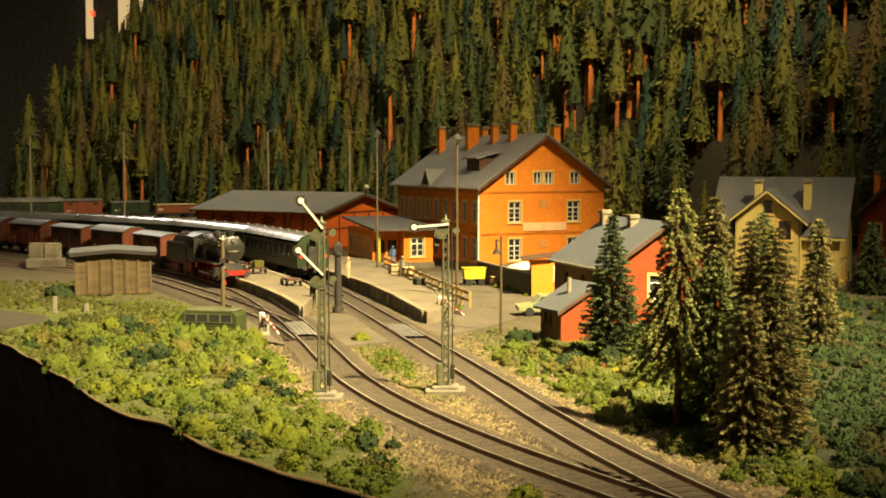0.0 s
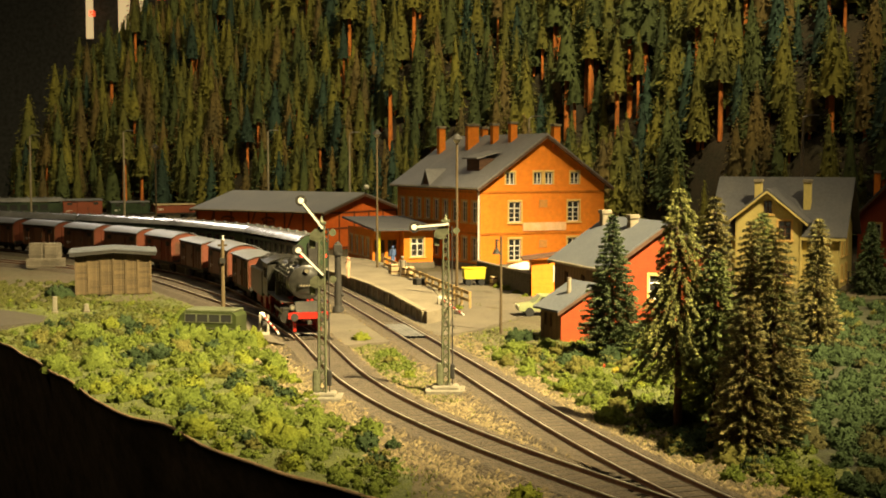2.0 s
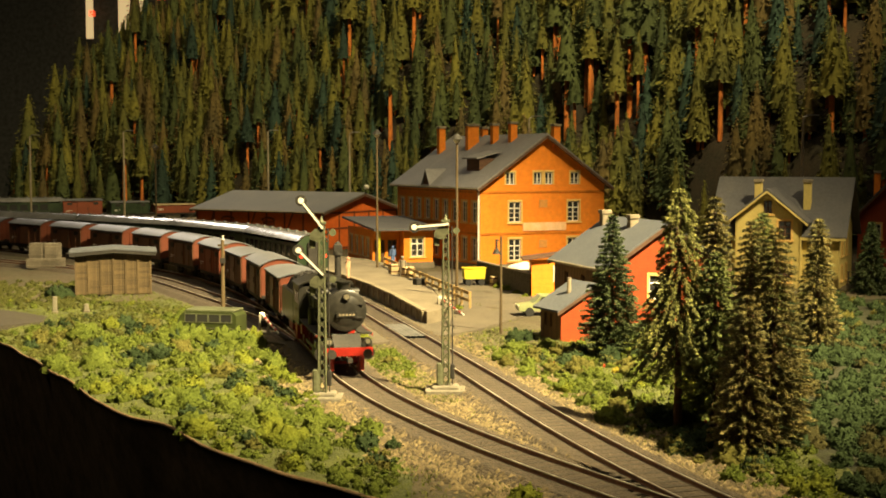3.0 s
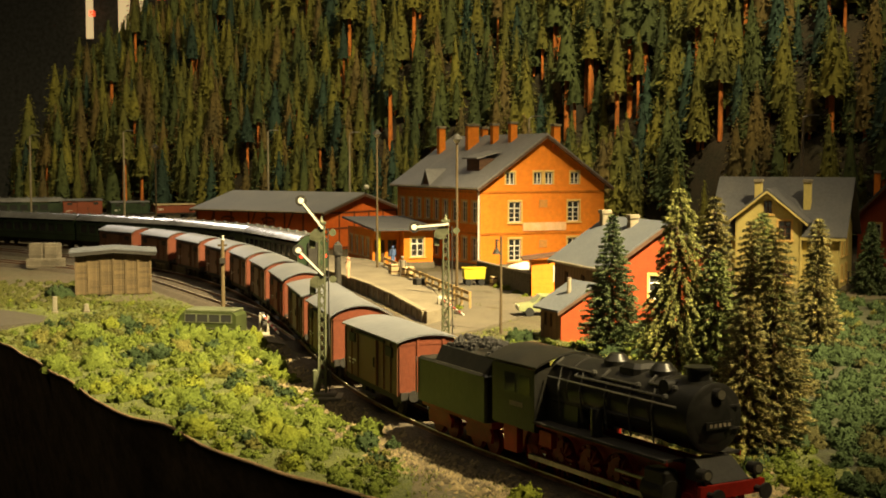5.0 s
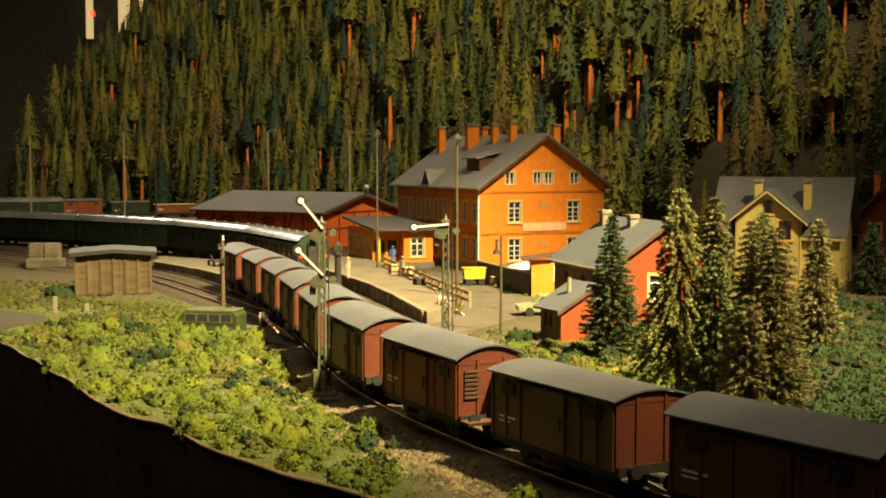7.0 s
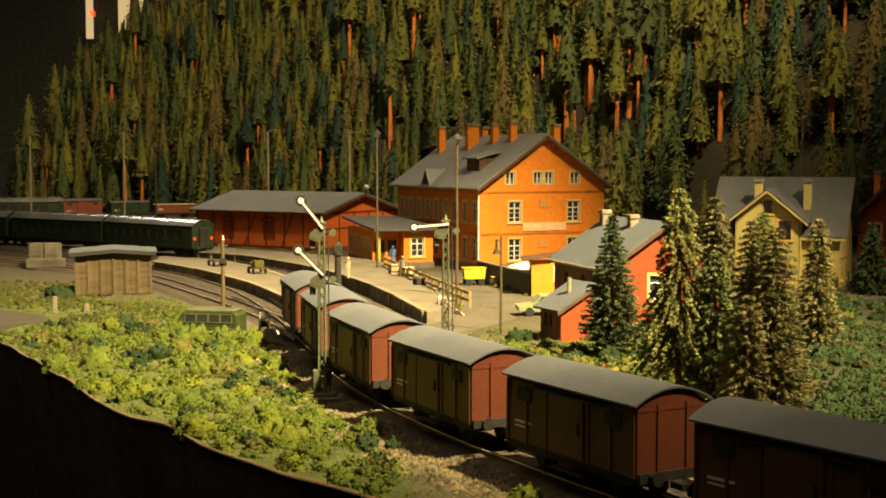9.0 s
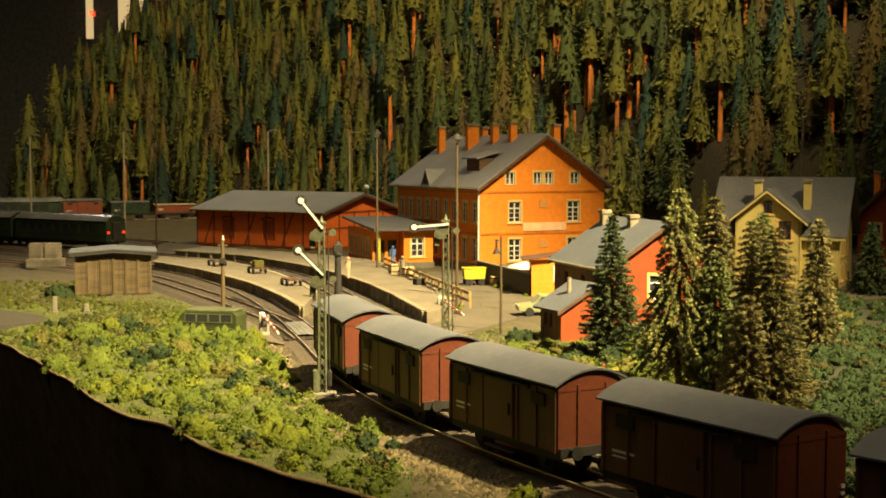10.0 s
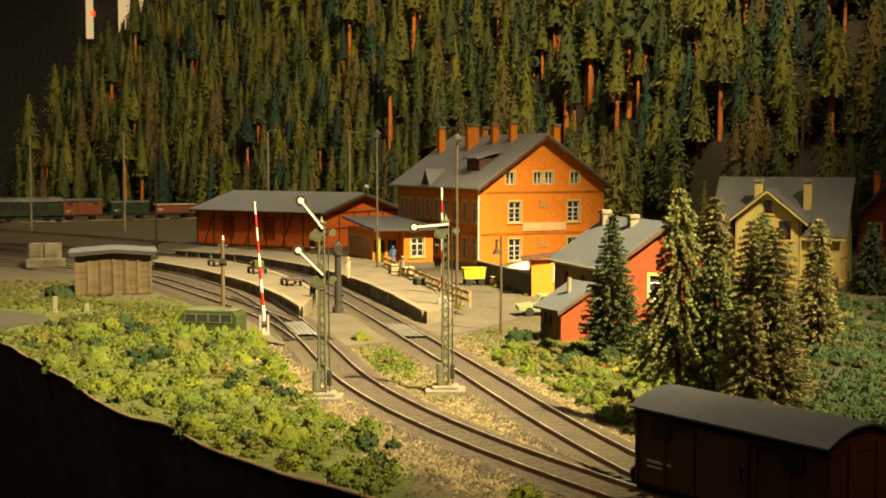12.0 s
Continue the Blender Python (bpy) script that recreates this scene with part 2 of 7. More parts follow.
MAT = {
    "ground": material("ground_scatter", (0.080, 0.062, 0.036), 0.95, second=(0.066, 0.060, 0.030), vary=0.4, grain=5, stain=0.25, bump=0.6),
    "litter": material("needle_litter", (0.034, 0.024, 0.012), 0.95, second=(0.022, 0.020, 0.010), vary=0.3, grain=3, stain=0.3, bump=0.5),
    # ground cover at the right, darkened in place of a weaker light
    "undergrowth": material("dimmed_undergrowth", (0.026, 0.028, 0.010), 0.95, second=(0.017, 0.018, 0.007), vary=0.35, grain=6, stain=0.6, bump=1.0),
    "lawn": material("flock_lawn", (0.082, 0.092, 0.021), 0.95, second=(0.048, 0.056, 0.016), vary=0.35, grain=7, stain=0.5, bump=1.0),
    "ballast": material("ballast", (0.078, 0.061, 0.040), 0.95, second=(0.058, 0.045, 0.030), vary=0.5, grain=9, stain=0.8, bump=1.0),
    "gravel": material("gravel", (0.136, 0.104, 0.050), 0.95, second=(0.088, 0.068, 0.036), vary=0.3, grain=6, island=0.65, bump=0.3),
    "bed_stone": material("bed_stone", (0.088, 0.068, 0.044), 0.95, second=(0.062, 0.05, 0.034), vary=0.3, grain=6, island=0.5, bump=0.3),
    "sleeper": material("sleeper", (0.066, 0.052, 0.036), 0.9, vary=0.3, grain=8, piece=0.15, stretch=(1, 6, 6)),
    "rail": material("rail", (0.23, 0.12, 0.06), 0.55, 0.3, vary=0.3, second=(0.15, 0.07, 0.04), bump=0.1),
    "railhead": material("rail_head", (0.78, 0.72, 0.62), 0.34, 0.55, vary=0.1, bump=0.0),
    "concrete": material("concrete", (0.19, 0.17, 0.125), 0.9, second=(0.135, 0.122, 0.09), vary=0.15, grain=7),
    "platform": material("platform_paving", (0.185, 0.155, 0.105), 0.9, second=(0.132, 0.110, 0.073), vary=0.18, grain=9, stain=0.4),
    "kerb": material("platform_kerb", (0.24, 0.205, 0.135), 0.85, second=(0.21, 0.18, 0.11), vary=0.12, grain=5, piece=0.12),
    "pblock": material("platform_wall_block", (0.165, 0.145, 0.09), 0.9, second=(0.105, 0.10, 0.058), vary=0.25, grain=4, piece=0.25),
    "road": material("road", (0.115, 0.096, 0.066), 0.9, second=(0.082, 0.069, 0.048), vary=0.15, grain=10, stain=0.3),
    "plank": material("crossing_plank", (0.135, 0.132, 0.124), 0.85, vary=0.2, grain=5, piece=0.15),
    "brick": brick_material("yellow_brick", (0.85, 0.255, 0.016), (0.78, 0.215, 0.014), (0.76, 0.25, 0.03), vary=0.12),
    "brick_red": brick_material("red_brick", (0.31, 0.048, 0.007), (0.27, 0.040, 0.006), (0.29, 0.052, 0.011), vary=0.12),
    "band": material("brick_band", (0.70, 0.22, 0.018), 0.85, vary=0.1),
    "slate": material("slate", (0.145, 0.143, 0.148), 0.7, second=(0.17, 0.166, 0.165), vary=0.12, grain=4, stain=0.4, bump=0.2, piece=0.1),
    "slate_dark": material("dark_slate", (0.072, 0.073, 0.080), 0.7, second=(0.092, 0.091, 0.092), vary=0.12, grain=4, stain=0.4, bump=0.2),
    "yard": material("yard_gravel", (0.047, 0.04, 0.03), 0.95, second=(0.036, 0.031, 0.023), vary=0.2, grain=9, stain=0.3),
    "felt": material("roofing_felt", (0.135, 0.137, 0.143), 0.8, second=(0.158, 0.156, 0.155), vary=0.1, grain=5, stain=0.3, bump=0.15),
    "felt_blue": material("blue_grey_felt", (0.078, 0.086, 0.100), 0.8, second=(0.098, 0.104, 0.114), vary=0.1, grain=5, stain=0.3, bump=0.15),
    "timber_dark": material("dark_timber", (0.11, 0.055, 0.03), 0.8, vary=0.25, stretch=(1, 1, 6)),
    "shed_timber": material("shed_timber", (0.24, 0.062, 0.018), 0.85, vary=0.25, stretch=(1, 1, 6)),
    "door_red": material("door_red_brown", (0.44, 0.082, 0.018), 0.85, vary=0.2, stretch=(6, 6, 0.6)),
    "timber": material("weathered_timber", (0.100, 0.070, 0.032), 0.9, second=(0.070, 0.050, 0.024), vary=0.25, grain=5, piece=0.2, stretch=(3, 3, 0.5)),
    "fence": material("fence_timber", (0.36, 0.25, 0.10), 0.85, vary=0.2, piece=0.15),
    "white": material("white_paint", (0.80, 0.77, 0.68), 0.6, second=(0.70, 0.66, 0.56), vary=0.06, bump=0.05),
    "stand": material("weathered_stand_paint", (0.34, 0.31, 0.25), 0.7, second=(0.22, 0.20, 0.15), vary=0.15, bump=0.1),
    "surround": material("stone_surround", (0.74, 0.50, 0.17), 0.85, second=(0.68, 0.44, 0.13), vary=0.08),
    "sign": material("faded_sign_paint", (0.85, 0.56, 0.34), 0.8, second=(0.82, 0.46, 0.20), vary=0.08),
    "plaque": material("faded_plaque", (0.62, 0.27, 0.06), 0.85, second=(0.52, 0.26, 0.09), vary=0.12, grain=3),
    # brown board edge, coloured paler for the light it catches
    "rim": material("lit_board_edge", (0.16, 0.10, 0.05), 0.9, vary=0.3, grain=6),
    "pane": glass("window_pane", (0.03, 0.03, 0.03)),
    "curtain": material("curtain", (0.55, 0.50, 0.42), 0.9, vary=0.12, grain=5),
    "yellow": material("cream_render", (0.60, 0.485, 0.165), 0.9, second=(0.53, 0.425, 0.14), vary=0.08, grain=6),
    "brown_wall": material("brown_boards", (0.15, 0.085, 0.04), 0.85, vary=0.2, stretch=(6, 6, 0.6)),
    "brick_shed": brick_material("shed_brick", (0.80, 0.155, 0.016), (0.70, 0.125, 0.013), (0.68, 0.16, 0.03), vary=0.12),
    "chimney": brick_material("chimney_brick", (0.86, 0.25, 0.016), (0.80, 0.215, 0.014), (0.78, 0.25, 0.03), vary=0.12),
    "render_grey": material("grey_render", (0.28, 0.235, 0.16), 0.9, vary=0.1),
    "black": material("black_paint", (0.017, 0.017, 0.015), 0.34, vary=0.3, second=(0.026, 0.024, 0.019), grain=4, bump=0.05, spec=0.5),
    "grimy": material("grimy_steel", (0.12, 0.115, 0.10), 0.35, 0.4, vary=0.35, bump=0.1),
    "black_matt": material("dark_steel", (0.03, 0.027, 0.022), 0.7, vary=0.3, bump=0.1),
    "red": material("frame_red", (0.34, 0.018, 0.009), 0.45, vary=0.15, bump=0.05),
    "wagon": material("wagon_brown", (0.125, 0.050, 0.023), 0.5, second=(0.095, 0.040, 0.019), vary=0.12, grain=5, stain=0.5, bump=0.1, stretch=(1, 1, 0.4)),
    # wagon ends redder than the sides, as if light fell on them
    "wagon_end": material("wagon_end_lit_oxide", (0.140, 0.034, 0.013), 0.6, second=(0.112, 0.028, 0.011), vary=0.12, grain=5, stain=0.5, bump=0.1),
    "wagon_red": material("wagon_oxide", (0.20, 0.048, 0.019), 0.62, second=(0.155, 0.038, 0.016), vary=0.12, grain=5, stain=0.5, bump=0.1),
    "wroof": material("wagon_roof_grey", (0.118, 0.123, 0.136), 0.5, second=(0.142, 0.145, 0.154), vary=0.1, grain=3, stain=0.4, bump=0.08, spec=0.5),
    "croof": material("coach_roof_grey", (0.17, 0.17, 0.165), 0.22, vary=0.08, grain=3, stain=0.3, bump=0.04, spec=0.6),
    "coach": material("coach_green", (0.014, 0.028, 0.012), 0.4, vary=0.12, second=(0.03, 0.05, 0.022), bump=0.04, spec=0.5),
    "coal": material("coal", (0.022, 0.02, 0.018), 0.6, vary=0.5, grain=9, bump=1.0),
    "signal": material("signal_green_grey", (0.105, 0.115, 0.062), 0.65, vary=0.2, second=(0.07, 0.07, 0.038), grain=5),
    "steel": material("bare_steel", (0.45, 0.44, 0.42), 0.35, 0.9, vary=0.15, bump=0.05),
    "lamp_white": material("opal_glass", (0.85, 0.80, 0.66), 0.3, vary=0.03, bump=0.0),
    "lamp_dim": material("unlit_lamp_glass", (0.20, 0.18, 0.13), 0.2, vary=0.1, bump=0.0),
    "bus": material("bus_green", (0.045, 0.058, 0.018), 0.4, vary=0.1, bump=0.03),
    "bus_roof": material("bus_roof", (0.105, 0.115, 0.065), 0.45, vary=0.1, bump=0.03),
    "tyre": material("tyre", (0.02, 0.02, 0.02), 0.85, vary=0.2),
    "cart_yellow": material("yellow_paint", (0.52, 0.46, 0.025), 0.5, vary=0.1, bump=0.05),
    "car": material("pale_green_car", (0.28, 0.31, 0.15), 0.35, vary=0.06, bump=0.0),
    "crate": material("crate_wood", (0.50, 0.38, 0.20), 0.85, vary=0.2, piece=0.2),
    "stone": material("stone_block", (0.21, 0.18, 0.13), 0.9, vary=0.2, piece=0.2),
    "blue": material("blue_cloth", (0.10, 0.16, 0.34), 0.8, vary=0.15),
    "skin": material("figure_paint", (0.62, 0.36, 0.22), 0.7, vary=0.1),
    "near_bark": material("dark_bark", (0.11, 0.058, 0.026), 0.95, second=(0.075, 0.045, 0.022), vary=0.3, grain=6, stretch=(1, 1, 0.3)),
    "fascia": material("fascia_board", (0.030, 0.022, 0.013), 0.95, spec=0.02, vary=0.2, grain=3),
    "hall": material("hall_dark", (0.07, 0.07, 0.06), 0.9, vary=0.2),
    "needle_near": material("spruce_needles", (0.140, 0.140, 0.032), 0.85, second=(0.098, 0.108, 0.025), vary=0.3, grain=3, stain=1.2, island=0.45, bump=0.2),
    "needle_green": material("green_spruce_needles", (0.115, 0.135, 0.032), 0.85, second=(0.075, 0.095, 0.026), vary=0.25, grain=3, stain=1.2, island=0.3, bump=0.2),
    "needle_dark": material("dark_spruce_needles", (0.062, 0.085, 0.028), 0.85, second=(0.042, 0.060, 0.02), vary=0.3, grain=3, stain=1.2, island=0.4, bump=0.2),
    "needle_olive": material("olive_spruce_needles", (0.165, 0.135, 0.040), 0.85, second=(0.095, 0.095, 0.029), vary=0.3, grain=3, stain=1.2, island=0.5, bump=0.2),
    "bush_y": material("yellow_green_foliage", (0.118, 0.132, 0.016), 0.95, second=(0.088, 0.108, 0.013), vary=0.3, grain=7, island=0.10, bump=1.0, spec=0.1),
    "bush_g": material("mid_green_foliage", (0.086, 0.106, 0.017), 0.9, second=(0.062, 0.082, 0.013), vary=0.3, grain=7, island=0.10, bump=1.0, spec=0.1),
    # own dark green; at the right it also imitates weak light
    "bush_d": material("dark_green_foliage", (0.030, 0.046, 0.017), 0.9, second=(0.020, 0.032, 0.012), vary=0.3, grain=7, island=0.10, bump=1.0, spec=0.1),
    # dry olive growth, its colour also lowered for the dim far left
    "dry": material("dim_dry_olive_cover", (0.070, 0.074, 0.018), 0.9, second=(0.050, 0.052, 0.015), vary=0.3, grain=7, island=0.10, bump=1.0, spec=0.1),
    # brown-green kept dark to imitate weak light at the right
    "bush_b": material("dimmed_brown_foliage", (0.050, 0.046, 0.016), 0.9, second=(0.034, 0.034, 0.012), vary=0.3, grain=7, island=0.10, bump=1.0, spec=0.1),
    "bush_o": material("olive_foliage", (0.098, 0.092, 0.022), 0.9, second=(0.07, 0.068, 0.017), vary=0.3, grain=7, island=0.10, bump=1.0, spec=0.1),
    "grass": material("grass_flock", (0.125, 0.145, 0.024), 0.95, second=(0.085, 0.10, 0.018), vary=0.3, grain=4, island=0.4),
    "flower": material("yellow_flowers", (0.34, 0.27, 0.02), 0.9, second=(0.22, 0.20, 0.02), vary=0.25, grain=7, island=0.1, bump=0.6),
    "poppy": material("poppy_red", (0.60, 0.07, 0.02), 0.8, vary=0.2),
    "striped_red": material("barrier_red", (0.55, 0.03, 0.02), 0.5, vary=0.08, bump=0.0),
}

FOREST = [material("forest_needles", (0.128, 0.118, 0.016), 0.9, second=(0.062, 0.068, 0.015), vary=0.25, grain=2.5, stain=0.13, island=0.18, bump=0.0),
          material("forest_needles_green", (0.060, 0.074, 0.018), 0.9, second=(0.036, 0.052, 0.016), vary=0.25, grain=2.5, stain=0.13, island=0.18, bump=0.0),
          material("forest_needles_blue_green", (0.022, 0.046, 0.028), 0.9, second=(0.016, 0.034, 0.022), vary=0.25, grain=2.5, stain=0.13, island=0.18, bump=0.0),
          material("forest_needles_brown", (0.125, 0.088, 0.022), 0.9, second=(0.07, 0.055, 0.018), vary=0.25, grain=2.5, stain=0.13, island=0.18, bump=0.0)]
MAT["forest_trunk"] = material("forest_bark", (0.60, 0.18, 0.03), 0.95, second=(0.32, 0.10, 0.02), vary=0.3, grain=3, stretch=(1, 1, 0.3), bump=0.0)


# ---- track lines on the plan ----
def smooth_line(points, step=0.5, passes=60):
    """An even line through the points, eased of its corners."""
    p = np.array(points, float)
    d = np.r_[0, np.cumsum(np.hypot(*np.diff(p, axis=0).T))]
    s = np.arange(0, d[-1], step)
    q = np.c_[np.interp(s, d, p[:, 0]), np.interp(s, d, p[:, 1])]
    for _ in range(passes):
        q[1:-1] = 0.25 * q[:-2] + 0.5 * q[1:-1] + 0.25 * q[2:]
    return q


class Line:
    def __init__(self, points, passes=60):
        self.q = smooth_line(points, passes=passes)
        self.s = np.r_[0, np.cumsum(np.hypot(*np.diff(self.q, axis=0).T))]

    def at(self, s):
        return np.array([np.interp(s, self.s, self.q[:, 0]), np.interp(s, self.s, self.q[:, 1])])

    def way(self, s):
        d = self.at(s + 0.6) - self.at(s - 0.6)
        return d / np.hypot(*d)

    def near(self, x, y):
        return float(self.s[np.argmin(np.hypot(self.q[:, 0] - x, self.q[:, 1] - y))])

    def gap(self, x, y):
        """Distance of points from the line (arrays)."""
        out = np.full(np.shape(x), 1e9)
        for p in self.q[::3]:
            out = np.minimum(out, np.hypot(x - p[0], y - p[1]))
        return out


LINE_A = Line([(-200, 258), (-150, 228), (-100, 195), (-75, 176.5), (-57.4, 163.1), (-51.7, 158), (-40.7, 147), (-28.4, 132.4), (-22.1, 122.2), (-16.8, 110.5), (-13.1, 99.6), (-9.7, 87.5), (-7.0, 76.2),
               (-4.8, 66.3), (-3.3, 61.4), (-1.6, 56.7), (0.7, 51.6), (2.6, 47.8), (4.4, 44.9), (5.8, 42.1), (7.7, 39.1), (9.8, 36.0), (14, 30.5), (22, 22), (40, 4), (75, -26), (140, -80)])
LINE_B = Line([(-200, 262), (-150, 236), (-100, 204), (-75, 186), (-55.1, 168.5), (-44.6, 161), (-32.5, 151.4), (-22.5, 140.5), (-17.2, 131), (-11.9, 119.4), (-8.1, 105.8), (-4.4, 91.3), (-2.3, 82.6), (-0.4, 74.8), (1.8, 65.7),
               (3.9, 56.5), (5.6, 49.8), (6.9, 45.4), (8.4, 40.8), (9.8, 37.2)])
LINE_D = Line([(-75, 160), (-50, 144), (-38.2, 133.8), (-31, 127.1), (-25.9, 120.5), (-20.1, 108.6), (-16.1, 100.4), (-13.1, 93.7), (-10.4, 87.5), (-7.6, 78)])
LINE_E = Line([(-150, 262), (-110, 240), (-73, 223), (-44, 240), (-20, 252)], 120)
LINE_F = Line([(-150, 250), (-110, 229), (-73, 207), (-50, 187), (-34, 170)], 60)
EDGE = np.array([(-200, 230), (-120, 165), (-60, 120), (-31.8, 90.2), (-27.4, 81.2), (-23, 72.9), (-19.5, 66.2), (-16.7, 61.4), (-14.3, 56.4), (-12.6, 54.1), (-11.1, 52.5), (-9.5, 49.6), (-7.9, 47.6), (-6.7, 46.6), (-5.5, 45.1),
                 (-4.3, 44.4), (-3, 43.5), (-1.5, 42.2), (0.3, 41.1), (5, 36), (9, 29), (14, 20), (22, 10), (40, -12), (75, -50), (150, -110)])


def edge_y(x):
    u = np.asarray(x, float)
    return np.mean([np.interp(u + d, EDGE[:, 0], EDGE[:, 1]) for d in (-0.8, -0.4, 0, 0.4, 0.8)], axis=0)


def hill_height(x, y):
    """The wooded slope behind the station."""
    x, y = np.asarray(x, float), np.asarray(y, float)
    foot = np.interp(x, [-120, -75, -50, -25, 0, 20, 34, 50, 90], [262, 254, 246, 222, 196, 178, 152, 136, 128])
    rise = np.maximum(0, y - foot)
    z = rise * np.clip(rise / 14, 0.25, 1) * 0.86
    top = np.interp(x / np.maximum(y, 1), [-0.34, -0.300, -0.275, -0.245, -0.20, -0.15, -0.05], [0, 1, 17, 27, 36, 44, 75])
    return np.minimum(z, top)


def ground_z(x, y):
    x, y = np.asarray(x, float), np.asarray(y, float)
    wave = 0.10 * np.sin(x * 0.9 + 1.3) * np.cos(y * 0.55) + 0.06 * np.sin(x * 2.3 + y * 1.1)
    gap = np.minimum(np.minimum(LINE_A.gap(x, y), LINE_B.gap(x, y)), LINE_D.gap(x, y))
    off = np.clip((gap - 2.2) / 3.0, 0, 1)
    bank = np.clip((13 - np.abs(x + 15)) / 8, 0, 1) * np.clip((104 - y) / 15, 0, 1) * np.clip((gap - 2.5) / 5, 0, 1)
    right = np.clip((x - 6.5) / 8, 0, 1) * np.clip((84 - y) / 18, 0, 1) * np.clip((gap - 2.5) / 5, 0, 1)
    return -0.05 - 0.12 * (1 - off) + wave * off + 0.45 * bank + 0.3 * right + hill_height(x, y)


def build_ground():
    xs = np.unique(np.r_[np.linspace(-200, -60, 30), np.linspace(-60, -28, 50), np.linspace(-28, 22, 190), np.linspace(22, 60, 60), np.linspace(60, 150, 22)])
    u = np.linspace(0, 1, 230) ** 1.9
    ey = edge_y(xs)
    X = np.repeat(xs[:, None], len(u), 1)
    Y = ey[:, None] + (330 - ey)[:, None] * u[None, :]
    Z = ground_z(X, Y)
    nx, ny = X.shape
    idx = np.arange(nx * ny).reshape(nx, ny)
    f = np.stack([idx[:-1, :-1], idx[1:, :-1], idx[1:, 1:], idx[:-1, 1:]], -1).reshape(-1, 4)
    ob = new("ground", raw_mesh("ground", np.stack([X, Y, Z], -1).reshape(-1, 3), f, MAT["ground"], True))
    # flock lawn where the growth stands, beside the tracks
    ob.data.materials.append(MAT["lawn"])
    cx, cy = (q[:-1, :-1] * 0.25 + q[1:, :-1] * 0.25 + q[1:, 1:] * 0.25 + q[:-1, 1:] * 0.25 for q in (X, Y))
    gap = np.minimum(np.minimum(LINE_A.gap(cx, cy), LINE_B.gap(cx, cy)), LINE_D.gap(cx, cy)) + np.random.default_rng(2).normal(0, 0.25, cx.shape)
    lawn = (gap > 2.75) & (((cx < -1) & (cy < 104 + 0.3 * (cx + 20))) | ((cx > 2) & (cy < 84) & ~((cx < 5.6) & (cy > 77))) | ((cx > 13) & (cy < 104)))
    ob.data.materials.append(MAT["litter"])
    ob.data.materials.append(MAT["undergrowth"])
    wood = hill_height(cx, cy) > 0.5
    # past about x = 13 the lawn is painted darker, for weak light
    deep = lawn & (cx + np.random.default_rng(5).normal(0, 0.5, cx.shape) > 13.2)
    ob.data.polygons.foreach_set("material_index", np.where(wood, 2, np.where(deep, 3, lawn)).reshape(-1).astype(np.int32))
    tagged(ob, "brown scattered model ground with a wooded slope behind", "ground", kind="structure")
    # front board under the cut edge
    v, fc = [], []
    for i, x in enumerate(xs):
        z = float(Z[i, 0])
        v += [(x, ey[i], z), (x, ey[i] - 0.12, z + 0.03), (x, ey[i] + 14, -40)]
        if i:
            a = 3 * (i - 1)
            fc += [(a, a + 1, a + 4, a + 3), (a + 1, a + 2, a + 5, a + 4)]
    # paler strip along the edge, painted as if it caught the light
    rim, rf = [], []
    for i, x in enumerate(xs):
        z = float(Z[i, 0])
        rim += [(x, ey[i] + 0.05, z + 0.05), (x, ey[i] - 0.17, z + 0.06), (x, ey[i] - 0.17, z - 0.03)]
        if i:
            a = 3 * (i - 1)
            rf += [(a, a + 1, a + 4, a + 3), (a + 1, a + 2, a + 5, a + 4)]
    tagged(new("board_edge", raw_mesh("board_edge", rim, rf, MAT["rim"])), "thin brown edge of the front board, paler to imitate caught light", "board", kind="structure")
    tagged(new("front_board", raw_mesh("front_board", v, fc, MAT["fascia"])), "black curved front board along the layout edge", "board", kind="structure")


def build_hall():
    for name, w in (("wall_south", (-420, 420, -260, -256)), ("wall_north", (-420, 420, 500, 504)), ("wall_west", (-424, -420, -260, 504)), ("wall_east", (420, 424, -260, 504))):
        tagged(part(name, Shape().box(*w, -100, 330), MAT["hall"]), "dark unlit exhibition hall wall", "wall", kind="structure")
    tagged(part("floor", Shape().box(-424, 424, -260, 504, -104, -100), MAT["hall"]), "dark hall floor", "floor", kind="structure")
    tagged(part("ceiling", Shape().box(-424, 424, -260, 504, 330, 334), MAT["hall"]), "dark hall ceiling", "ceiling", kind="structure")


def strip_along(line, s0, s1, section, step=1.0, close=True):
    """A section (offset to the left-hand normal, height) swept along a line."""
    sh = Shape()
    n = max(2, int((s1 - s0) / step))
    k = len(section)
    for i in range(n + 1):
        s = s0 + (s1 - s0) * i / n
        p, w = line.at(s), line.way(s)
        nx, ny = -w[1], w[0]
        sh.v += [(p[0] + nx * o, p[1] + ny * o, z) for o, z in section]
        if i:
            a = (i - 1) * k
            for j in range(k if close else k - 1):
                m = (j + 1) % k
                sh.f.append((a + j, a + m, a + k + m, a + k + j))
    return sh


